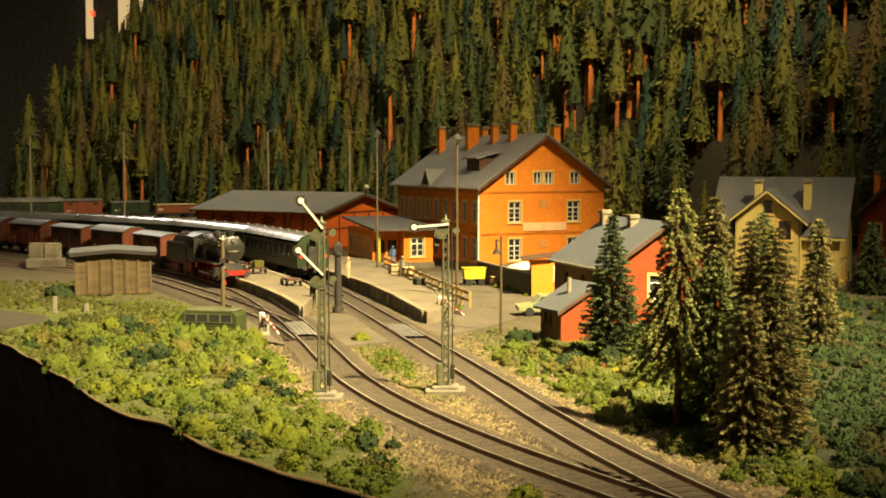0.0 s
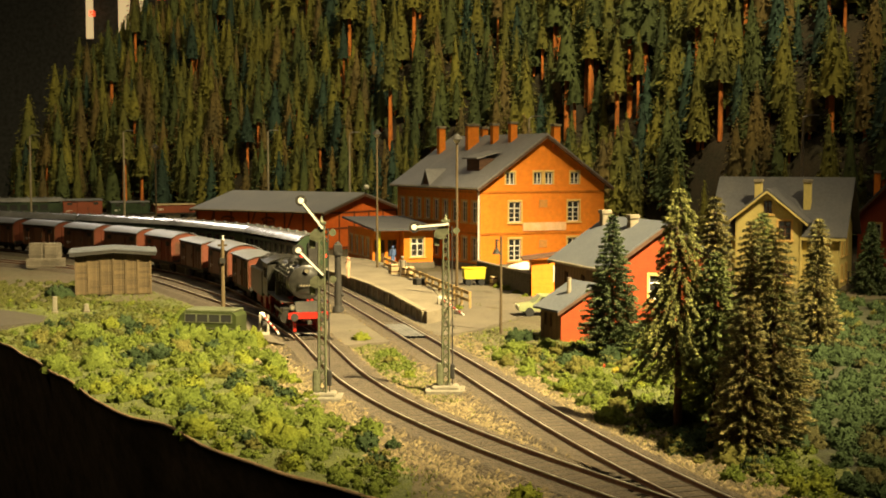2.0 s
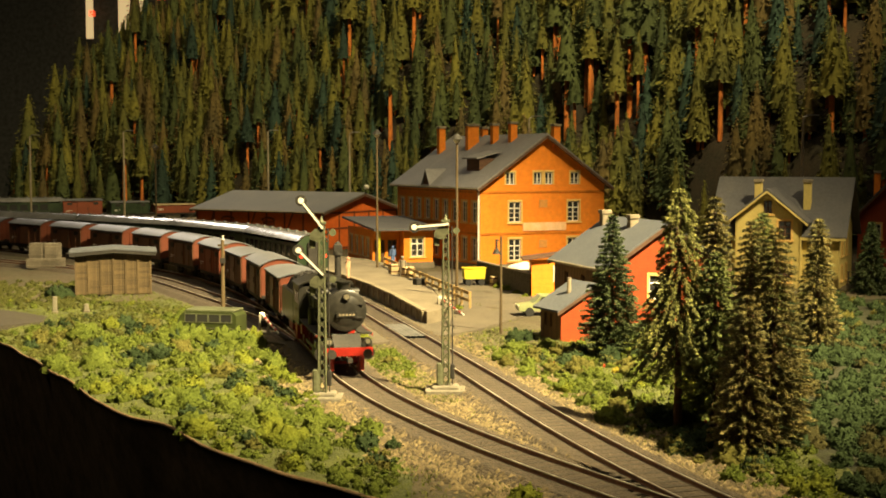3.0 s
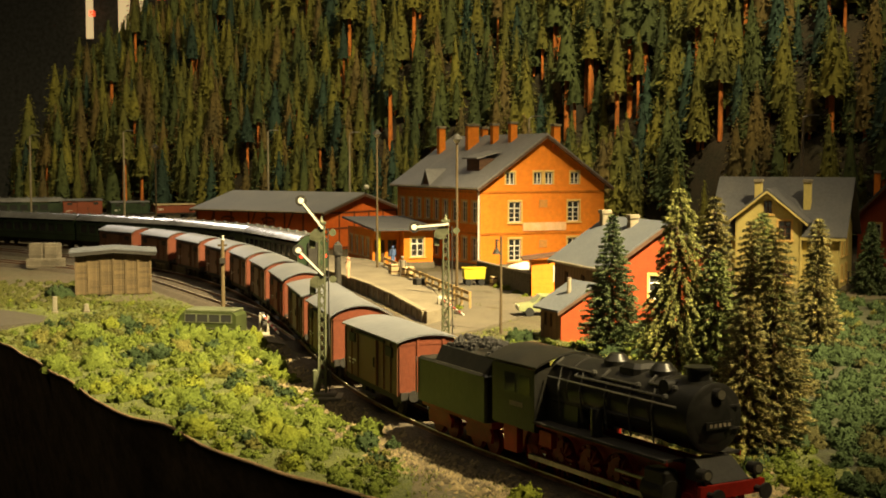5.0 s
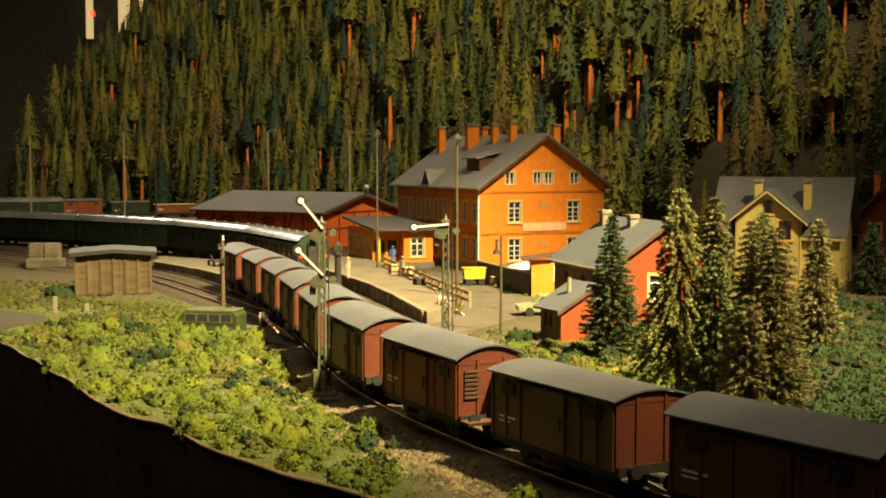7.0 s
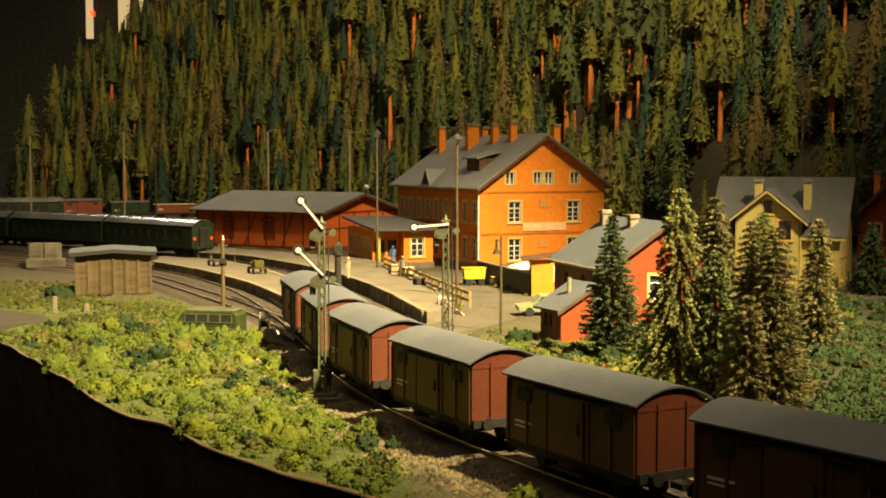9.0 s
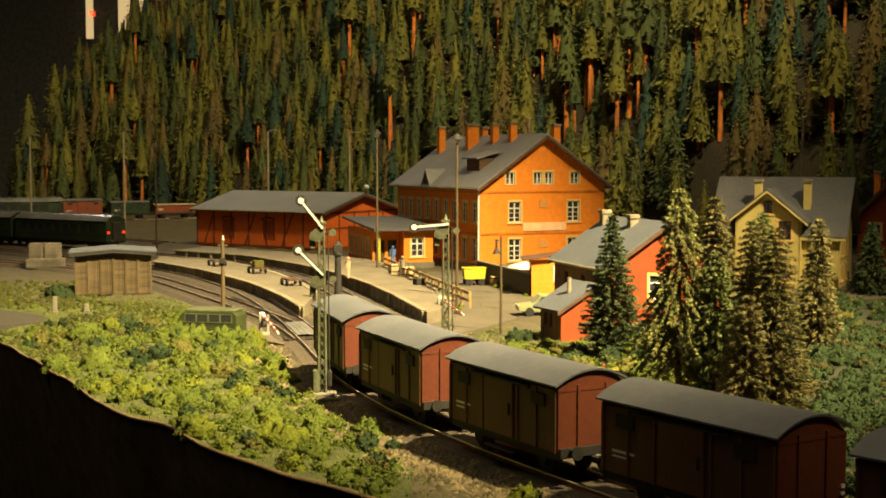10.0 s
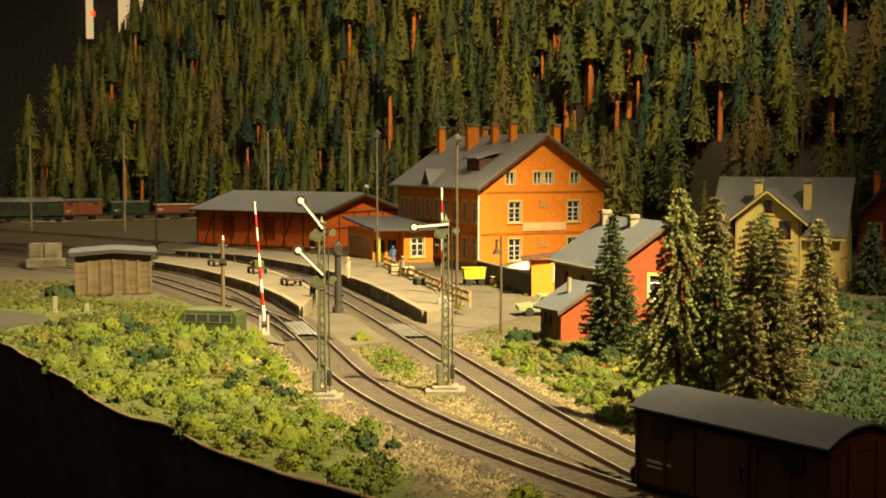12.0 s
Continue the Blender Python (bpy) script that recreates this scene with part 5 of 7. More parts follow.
def bough_cloud(h, r, rnd, tiers, per, leaf, droop, low, shape):
    """Whorls of boughs, each a chain of needle tufts that thins to its tip; shape: the crown's outline, radius share by height share."""
    cs, sz, ns, al = [], [], [], []
    us, rs = zip(*shape)
    for i in range(tiers):
        u = i / (tiers - 1)
        z = h * (low + (0.985 - low) * u ** 0.92)
        rr = r * float(np.interp(u, us, rs))
        n = max(6, int(per * (0.45 + 0.75 * rr / r)))
        for k in range(n):
            a = 2 * math.pi * (k + 0.5 * (i % 2)) / n + rnd.uniform(-0.3, 0.3)
            reach = rr * rnd.uniform(0.75, 1.15) + 0.10
            m = max(2, int(reach / (leaf * 1.25)))
            ca, sa = math.cos(a), math.sin(a)
            sag = droop * rnd.uniform(0.75, 1.25)
            for j in range(m):
                q = (j + 0.8) / m
                if q < 0.25 and m > 3:
                    continue
                d = reach * q
                w = leaf * (1.3 - 0.5 * q)
                c = np.array((d * ca, d * sa, z - sag * d * q + 0.16 * d * q ** 3 + 0.08 * d))
                o = rnd.normal(size=(20, 3)) + (0.5 * ca, 0.5 * sa, 0.55)
                o /= np.linalg.norm(o, axis=1)[:, None]
                cs.append(c + o * w * np.array((0.8, 0.8, 0.6)))
                ns.append(o)
                al.append(np.tile((ca, sa, 0.25 - 1.6 * sag * q), (20, 1)) + 0.5 * o)
                sz.append(rnd.uniform(0.6, 1.1, 20) * leaf * 0.56)
    return np.concatenate(cs), np.concatenate(sz), np.concatenate(ns), np.concatenate(al)


CONE = ((0, 0.85), (0.08, 1.0), (0.35, 0.74), (0.65, 0.45), (0.88, 0.2), (1, 0.03))
COLUMN = ((0, 0.8), (0.1, 1.0), (0.4, 0.80), (0.6, 0.55), (0.8, 0.42), (0.93, 0.28), (1, 0.05))
SKIRT = ((0, 0.75), (0.12, 1.0), (0.35, 0.85), (0.55, 0.50), (0.75, 0.40), (0.92, 0.30), (1, 0.06))


def near_spruce(x, y, h, r, mat, label, seed, tiers=26, per=12, leaf=0.15, droop=0.45, low=0.08, turn=0, shape=CONE):
    rnd = np.random.default_rng(seed)
    z = float(ground_z(x, y))
    t = thing("spruce_tree", x, y, z - 0.05, turn, label, "tree", "foreground spruces")
    trunk = Shape()
    pts = [(0.05 * math.sin(3 * k), 0.05 * math.cos(2 * k), h * 0.98 * k / 6) for k in range(7)]
    for k in range(6):
        trunk.tube(pts[k], pts[k + 1], 0.17 * (1 - k / 6.3) + 0.02, 0.17 * (1 - (k + 1) / 6.3) + 0.02, k=8)
    rr = random.Random(seed)
    us, rs = zip(*shape)
    for i in range(60):
        u = 0.02 + 0.9 * i / 60
        a = rr.uniform(0, 6.28)
        reach = r * float(np.interp(u, us, rs)) * 0.85
        zb = h * (low + (0.985 - low) * u ** 0.92)
        trunk.tube((0, 0, zb), (reach * math.cos(a), reach * math.sin(a), zb - droop * reach * 0.7), 0.035, 0.012, k=5)
    part("trunk", trunk, MAT["near_bark"], t, "brown tapered trunk with limbs")
    c, s, o, al = bough_cloud(h, r, rnd, tiers, per, leaf, droop, low, shape)
    v, f = quads_cloud(c, s, rnd, o, 0.35, al, 0.6)
    part("crown", raw_mesh("crown", v, f, mat), None, t, "drooping needle boughs")
    return t


def build_forest():
    """Close-set spruces over the slope, one mesh."""
    rnd = np.random.default_rng(7)
    kinds = []
    for k in range(7):
        m = 260
        u = rnd.uniform(0, 1, m) ** 1.25
        ang = rnd.uniform(0, 2 * math.pi, m)
        full = rnd.uniform(0.55, 0.72)
        lobe = 1 + 0.16 * np.sin(ang * 3 + u * 19 + k) + 0.10 * np.sin(u * 44)
        rr = ((1 - u) ** full * 0.150 + 0.008) * lobe * rnd.uniform(0.82, 1.08, m)
        c = np.c_[rr * np.cos(ang), rr * np.sin(ang), 0.07 + 0.91 * u - 0.12 * rr]
        out = np.c_[np.cos(ang), np.sin(ang), np.full(m, 0.55)]
        down = np.c_[np.cos(ang) * 0.8, np.sin(ang) * 0.8, np.full(m, -0.45)]
        v, f = quads_cloud(c, rnd.uniform(0.6, 1.15, m) * 0.030 * (1.15 - 0.6 * u), rnd, out, 0.30, down, 0.75)
        # core: a slim cone closed by quads
        j = np.arange(8)
        foot = np.c_[0.115 * np.cos(j * math.pi / 4), 0.115 * np.sin(j * math.pi / 4), np.full(8, 0.08)]
        neck = np.c_[0.075 * np.cos(j * math.pi / 4), 0.075 * np.sin(j * math.pi / 4), np.full(8, 0.50)]
        tip = np.c_[0.006 * np.cos(j * math.pi / 4), 0.006 * np.sin(j * math.pi / 4), np.full(8, 0.97)]
        q = np.array([(r0 + i, r0 + (i + 1) % 8, r0 + 8 + (i + 1) % 8, r0 + 8 + i) for r0 in (0, 8) for i in range(8)]) + len(v)
        kinds.append((np.r_[v, foot, neck, tip], np.r_[f, q]))
    V, F, n = [[] for _ in FOREST], [[] for _ in FOREST], [0] * len(FOREST)
    TV, TF, tn = [], [], 0
    for x in np.arange(-100, 100, 2.45):
        for y in np.arange(118, 318, 2.5):
            px, py = x + rnd.uniform(-1.4, 1.4), y + rnd.uniform(-1.4, 1.4)
            hz = float(hill_height(px, py))
            if hz < 0.6 or hz > 78 or abs(px) > 0.42 * py + 6:
                continue
            # small stands in which the lower trunks stand free
            stand = math.sin(px * 0.37 + 1.7 * math.sin(py * 0.11)) * math.sin(py * 0.29 + 0.8) > (0.66 if px < -20 else 0.46)
            if stand and rnd.uniform() < 0.45:
                continue
            h = rnd.uniform(6.5, 13.0) * (1.12 if stand else 1.0)
            v, f = kinds[rnd.integers(len(kinds))]
            a = rnd.uniform(0, 6.28)
            w = h * rnd.uniform(0.88, 1.25)
            lift = h * (rnd.uniform(0.42, 0.75) if stand else 0.02)
            c, s = math.cos(a), math.sin(a)
            hue = rnd.choice(4, p=(0.44, 0.31, 0.10, 0.15))
            V[hue].append(np.c_[(v[:, 0] * c - v[:, 1] * s) * w + px, (v[:, 0] * s + v[:, 1] * c) * w + py, v[:, 2] * (h * (0.8 if stand else 1.0)) + hz + lift])
            F[hue].append(f + n[hue])
            n[hue] += len(v)
            r = h * (0.032 if stand else 0.021)
            ring = np.array([(r * math.cos(k * 1.2566), r * math.sin(k * 1.2566)) for k in range(5)])
            TV.append(np.r_[np.c_[ring + (px, py), np.full(5, hz - 0.4)], np.c_[ring * 0.6 + (px, py), np.full(5, hz + lift + h * 0.6)]])
            TF.append(np.array([(k, (k + 1) % 5, 5 + (k + 1) % 5, 5 + k) for k in range(5)]) + tn)
            tn += 10
    t = thing("forest", 0, 0, 0, 0, "dense olive and blue-green spruce forest on the hillside", "forest", kind="stuff")
    for mat, v, f in zip(FOREST, V, F):
        tagged(part("crowns", raw_mesh("crowns", np.concatenate(v), np.concatenate(f), mat), None, t), kind="stuff")
    tagged(part("trunks", raw_mesh("trunks", np.concatenate(TV), np.concatenate(TF), MAT["forest_trunk"]), None, t, "reddish bare trunks"), kind="stuff")


# ---- signals and small things ----
def lattice_signal(x, y, turn, h, arms, label):
    """A semaphore on a lattice mast; arms: (height, tilt in degrees)."""
    t = thing("semaphore_signal", x, y, 0, turn, label, "railway signal", "semaphores")
    part("base_slab", Shape().box(-0.95, 0.95, -0.75, 0.75, -0.2, 0.10, 0.05).box(-0.62, 0.62, -0.5, 0.5, 0.10, 0.26, 0.05), MAT["concrete"], t, "concrete footing slab")
    m = Shape()
    a, b = 0.17, 0.115
    foot, head = [(sx * a, sy * a, 0.1) for sx, sy in ((-1, -1), (1, -1), (1, 1), (-1, 1))], [(sx * b, sy * b, h) for sx, sy in ((-1, -1), (1, -1), (1, 1), (-1, 1))]
    for p, q in zip(foot, head):
        m.beam(p, q, 0.06)
    mast = part("mast", m, MAT["signal"], t, "grey-green lattice mast")
    n = 18
    br = Shape()
    at = lambda i, u: Vector(foot[i]).lerp(Vector(head[i]), u)
    for k in range(n):
        for i in range(4):
            j = (i + 1) % 4
            br.beam(at(i, k / n), at(j, (k + 1) / n), 0.034)
            br.beam(at(j, k / n), at(i, (k + 1) / n), 0.034)
    tagged(part("lattice", br, MAT["signal"], mast), kind="stuff")
    part("cap", Shape().box(-0.2, 0.2, -0.2, 0.2, h, h + 0.1).tube((0, 0, h + 0.1), (0, 0, h + 0.35), 0.12, 0.02, k=8), MAT["signal"], t)
    part("rod", Shape().tube((0.33, 0, 0.2), (0.29, 0, h - 0.2), 0.03, k=6), MAT["black_matt"], t, "black pull wire")
    part("ladder", Shape().beam((-0.1, 0.34, 0.1), (-0.1, 0.24, h - 0.6), 0.03).beam((0.12, 0.34, 0.1), (0.12, 0.24, h - 0.6), 0.03), MAT["signal"], t)
    part("counterweight", Shape().box(0.22, 0.42, -0.1, 0.1, 0.55, 1.25, 0.04), MAT["black_matt"], t)
    part("drive_box", Shape().box(-0.42, -0.18, -0.25, 0.25, 0.3, 1.3, 0.05), MAT["signal"], t)
    for z, tilt in arms:
        arm = part("arm", Shape().box(-1.30, 0.14, -0.23, -0.19, -0.045, 0.045), MAT["white"], t, "white arm with black border")
        arm.matrix_basis = place(0, 0, z) @ pose(0, 0, 0, 0, tilt, 0)
        part("disc", Shape().tube((-1.45, -0.23, 0), (-1.45, -0.19, 0), 0.13, k=24), MAT["white"], arm)
        part("ring", Shape().tube((-1.45, -0.20, 0), (-1.45, -0.17, 0), 0.26, k=24).box(-1.25, 0.18, -0.20, -0.17, -0.095, 0.095), MAT["black_matt"], arm, "black edging")
        part("spectacle", Shape().slab([(-0.36, -0.12), (-0.14, 0.08), (0.2, 0.08), (0.3, -0.2), (-0.05, -0.5), (-0.38, -0.38)], "y", -0.16, -0.1), MAT["signal"], t, "spectacle plate", at=(-0.15, 0, z - 0.2))
        part("lamp", Shape().box(-0.55, -0.28, -0.05, 0.25, z - 1.0, z - 0.55, 0.05), MAT["signal"], t)
        part("bracket", Shape().beam((-0.5, 0.1, z - 0.75), (0.55, 0.1, z - 0.2), 0.06).tube((0.5, 0, z - 0.3), (0.5, 0.12, z - 0.3), 0.16, k=10), MAT["signal"], t)
    return t


def lamp_post(x, y, h, label, head="globe", z=0.0, r=0.10):
    t = thing("lamp_post", x, y, z, 0, label, "lamp", "yard lamps")
    part("pole", Shape().tube((0, 0, -0.1), (0, 0, h), r * 1.2, r * 0.8, k=10), MAT["render_grey"] if head == "arm" else MAT["timber"], t, "grey steel pole" if head == "arm" else "brown wooden pole")
    if head == "globe":
        part("hood", Shape().tube((0, 0, h + 0.05), (0, 0, h + 0.45), 0.48, 0.12, k=16), MAT["black_matt"], t, "dark enamel hood")
        part("bulb", Shape().ball((0, 0, h + 0.0), 0.26, 12), MAT["lamp_white"], t, "pale glass globe")
    elif head == "hooded":
        part("hanger", Shape().tube((0, 0, h - 0.35), (-0.28, 0, h - 0.2), 0.03, k=6), MAT["black_matt"], t)
        part("hood", Shape().tube((-0.28, 0, h - 1.1), (-0.28, 0, h - 0.75), 0.27, 0.1, k=14).tube((-0.28, 0, h - 0.75), (-0.28, 0, h - 0.2), 0.07, k=8), MAT["black_matt"], t, "black hanging lamp hood")
    elif head == "pole":
        part("junction_box", Shape().box(-0.16, 0.2, -0.24, -0.1, h - 1.5, h - 1.15, 0.02), MAT["black_matt"], t, "black box on the post")
        part("insulator_cap", Shape().tube((0.05, 0, h), (0.05, 0, h + 0.3), 0.06, 0.04, k=8), MAT["white"], t, "white porcelain insulator")
        part("insulator", Shape().box(-0.3, 0.3, -0.05, 0.05, h - 0.4, h - 0.28), MAT["timber"], t)
    else:
        part("hanger", Shape().tube((0, 0, h), (0.5, 0, h + 0.25), 0.05, k=6).box(0.3, 1.5, -0.15, 0.15, h + 0.2, h + 0.32), MAT["steel"], t, "bent steel lamp arm")
    return t


def hand_cart(x, y, z, turn, load, label):
    t = thing("luggage_cart", x, y, z, turn, label, "cart", "platform carts")
    part("deck", Shape().box(-0.95, 0.95, -0.5, 0.5, 0.42, 0.55), MAT["timber_dark"], t)
    for a in (-0.65, 0.65):
        for b in (-0.55, 0.55):
            part("wheel", Shape().tube((a, b - 0.05, 0.26), (a, b + 0.05, 0.26), 0.26, k=12), MAT["tyre"], t)
    part("shaft", Shape().tube((0.95, 0, 0.5), (1.7, 0, 0.9), 0.04, k=6), MAT["steel"], t)
    if load:
        part("cargo", Shape().box(-0.7, 0.1, -0.42, 0.42, 0.6, 1.15, 0.05), load, t, "stacked boxes")
        part("cargo", Shape().box(0.12, 0.8, -0.4, 0.4, 0.6, 0.95, 0.05), MAT["crate"], t)
    return t


def figure(x, y, z, turn, mat, label):
    """A plain painted model figure."""
    sh = Shape().tube((-0.1, 0, 0), (-0.09, 0, 0.8), 0.10, 0.12, k=8).tube((0.1, 0, 0), (0.09, 0, 0.8), 0.10, 0.12, k=8)
    sh.tube((0, 0, 0.78), (0, 0, 1.42), 0.19, 0.22, k=10).ball((0, 0, 1.62), 0.14, 10)
    sh.tube((-0.26, 0, 1.38), (-0.3, 0.08, 0.85), 0.07, k=6).tube((0.26, 0, 1.38), (0.3, 0.08, 0.85), 0.07, k=6)
    ob = part("figurine", sh, mat, None, smooth=True)
    ob.matrix_basis = place(x, y, z, turn)
    return tagged(ob, label, "figurine", "model figures")


def build_hut():
    t = thing("timber_hut", -28.9, 106.3, 0, 13, "weathered timber board hut with flat grey roof", "hut")
    W, D, H = 5.75, 3.4, 3.35
    part("core", Shape().box(0.1, W - 0.1, 0.1, D, 0, H - 0.1), MAT["brown_wall"], t, "inner board wall")
    bd = mesh_of("board", Shape().box(0, W / 6 - 0.03, 0, 0.06, 0, 0.215), MAT["timber"])
    for i in range(6):
        for k in range(14):
            part("board", bd, None, t, at=(i * W / 6 + 0.015, 0.02 + random.uniform(0, 0.015), 0.05 + k * 0.23))
    for i in range(7):
        part("post", Shape().box(-0.07, 0.07, -0.06, 0.1, 0, H - 0.05), MAT["timber"], t, at=(i * W / 6, 0, 0))
    part("roof", Shape().slab([(-0.5, H), (W / 2, H + 0.26), (W + 0.5, H), (W + 0.5, H + 0.14), (W / 2, H + 0.40), (-0.5, H + 0.14)], "y", -0.55, D + 0.6), MAT["felt_blue"], t, "grey felt roof")
    part("fascia", Shape().slab([(-0.45, H - 0.3), (W / 2, H + 0.0), (W + 0.45, H - 0.25), (W + 0.45, H - 0.01), (W / 2, H + 0.25), (-0.45, H - 0.01)], "y", -0.5, -0.4), MAT["black_matt"], t, "dark fascia board")


def build_bus(x, y, z, turn):
    t = thing("minibus", x, y, z, turn, "olive green minibus with pale window band", "bus")
    L, W = 4.0, 1.75
    side_p = [(-L / 2, 0.35), (L / 2 - 0.1, 0.35), (L / 2, 0.9), (L / 2 - 0.25, 1.15), (L / 2 - 0.6, 1.9), (L / 2 - 0.9, 2.05), (-L / 2 + 0.25, 2.05), (-L / 2, 1.8)]
    part("body", Shape().slab(side_p, "y", -W / 2, W / 2), MAT["bus"], t)
    part("roof", Shape().box(-L / 2 + 0.15, L / 2 - 0.8, -W / 2 + 0.06, W / 2 - 0.06, 2.05, 2.16, 0.05), MAT["bus_roof"], t, "paler grey-green roof")
    for s in (-1, 1):
        for i in range(4):
            a = -L / 2 + 0.3 + i * 0.74
            wn = part("window", Shape().box(a, a + 0.63, s * W / 2 - 0.02, s * W / 2 + 0.02, 1.43, 1.86), MAT["pane"], t)
            part("window_frame", Shape().ring(a - 0.05, a + 0.68, 1.38, 1.91, 0.05, s * W / 2 - 0.03, s * W / 2 + 0.035), MAT["bus_roof"], wn, "paler window frame")
        part("trim", Shape().box(-L / 2, L / 2 - 0.1, s * W / 2 - 0.01, s * W / 2 + 0.025, 1.02, 1.08), MAT["steel"], t, "bright waist trim")
        for a in (-1.2, 1.2):
            part("wheel", Shape().tube((a, s * 0.85, 0.33), (a, s * 0.98, 0.33), 0.34, k=16), MAT["tyre"], t)
    part("windscreen", Shape().slab([(L / 2 - 0.26, 1.2), (L / 2 - 0.56, 1.84), (L / 2 - 0.53, 1.86), (L / 2 - 0.23, 1.22)], "y", -0.8, 0.8), MAT["pane"], t)
    part("bumper", Shape().box(L / 2 - 0.02, L / 2 + 0.1, -0.9, 0.9, 0.4, 0.55), MAT["steel"], t)


def build_car(x, y, z, turn):
    t = thing("small_car", x, y, z, turn, "pale green small car parked by the station road", "car")
    p = [(-1.9, 0.35), (1.9, 0.35), (1.95, 0.75), (0.95, 0.88), (0.45, 1.4), (-0.95, 1.42), (-1.5, 0.92), (-1.92, 0.85)]
    part("body", Shape().slab(p, "y", -0.78, 0.78), MAT["car"], t)
    for s in (-1, 1):
        part("window", Shape().slab([(-1.2, 0.95), (0.65, 0.93), (0.36, 1.32), (-0.9, 1.34)], "y", s * 0.78 - 0.01, s * 0.78 + 0.015), MAT["pane"], t)
        for a in (-1.2, 1.2):
            part("wheel", Shape().tube((a, s * 0.7, 0.3), (a, s * 0.82, 0.3), 0.31, k=16), MAT["tyre"], t)
        part("headlight", Shape().tube((1.93, s * 0.55, 0.68), (1.98, s * 0.55, 0.68), 0.12, k=12), MAT["lamp_white"], t)


def build_barrier(x, y, z, turn, h):
    """A crossing barrier; its boom turns about the stand's axle."""
    t = thing("crossing_barrier", x, y, z, turn, "white crossing barrier stand with striped boom", "barrier", "crossing barriers")
    part("stand", Shape().box(-0.32, 0.32, -0.3, 0.3, 0, 0.2).box(-0.3, -0.18, -0.22, 0.22, 0.2, 1.25).box(0.18, 0.3, -0.22, 0.22, 0.2, 1.25), MAT["stand"], t, "pale cast stand")
    part("winch", Shape().tube((-0.18, 0, 0.7), (0.18, 0, 0.7), 0.2, k=12), MAT["black_matt"], t)
    boom = part("boom", Shape().tube((0, -0.75, 0), (0, -0.05, 0), 0.14, 0.12, k=10), MAT["white"], t, "red and white striped boom", at=(0, 0, 1.15))
    n = 9
    for k in range(n):
        r0, r1 = 0.11 - 0.06 * k / n, 0.11 - 0.06 * (k + 1) / n
        part("stripe", Shape().tube((0, -0.05 + h * k / n, 0), (0, -0.05 + h * (k + 1) / n, 0), r0, r1, k=10), MAT["striped_red"] if k % 2 else MAT["white"], boom)
    part("boom_weight", Shape().box(-0.16, 0.16, -1.0, -0.7, -0.16, 0.16, 0.03), MAT["white"], boom)
    return t, boom


# ---- the place ----
build_ground()
build_hall()


def flat_sheet(name, pts, z, mat, label, category, thick=0.06):
    return tagged(part(name, Shape().slab(pts, "z", z - thick, z), mat), label, category, kind="structure")


flat_sheet("road_yard", [(-75, 133), (-47, 122), (-38, 114), (-36.5, 108.5), (-60, 124), (-80, 139)], 0.16, MAT["yard"], "grey gravel yard road", "road", 0.4)
flat_sheet("yard_path", [(-38, 99.5), (-31, 95), (-26.8, 91.2), (-26.2, 88.2), (-28.4, 85.6), (-34, 92.4)], 0.14, MAT["yard"], "dark gravel path through the grass", "path", 0.4)
flat_sheet("road_crossing", [(-14.5, 92), (-13.6, 83), (-9, 77.5), (-5.5, 77.5), (-1.4, 80), (2.2, 84.5), (5, 91), (-0.5, 98), (-3.5, 90), (-7.5, 93.5), (-10, 90)], 0.07, MAT["road"], "dusty grey road over the level crossing", "road", 0.3)
flat_sheet("forecourt", [(-0.5, 97.5), (4.6, 91.2), (9, 92), (14, 100), (8, 107), (4, 128), (-1.5, 128), (-1.2, 110)], 0.074, MAT["road"], "dusty pale station forecourt", "road", 0.3)
for line, y0, y1 in ((LINE_A, 81, 87), (LINE_B, 80, 86)):
    s0, s1 = sorted((line.near(*line.q[np.argmin(abs(line.q[:, 1] - y0))]), line.near(*line.q[np.argmin(abs(line.q[:, 1] - y1))])))
    t = thing("crossing_deck", 0, 0, 0, 0, "grey crossing boards between the rails", "crossing", "crossing decks")
    for o in (-0.48, -0.16, 0.16, 0.48):
        part("plank", strip_along(line, s0, s1, [(o - 0.15, 0.08), (o - 0.15, 0.25), (o + 0.15, 0.25), (o + 0.15, 0.08)], 1.0), MAT["plank"], t)

build_station()
build_annex()
build_goods_shed()
small_house("brick_shed", 10.67, 87.9, 16.3, 8.4, 9.5, 3.68, 2.8, MAT["brick_red"], MAT["felt_blue"], "red brick shed with grey roof and two chimneys", [("f", 3.0, 4.4, 1.5, 3.1, MAT["surround"], MAT["white"]), ("l", 2.0, 2.8, 1.3, 2.9, None, MAT["timber_dark"]), ("l", 5.0, 5.8, 1.3, 2.9, None, MAT["timber_dark"])], 0.35,
            [(3.5, 8.6, 5, 7.1, MAT["render_grey"]), (3.6, 4.0, 5, 6.95, MAT["render_grey"])], wall_left=MAT["brown_wall"])


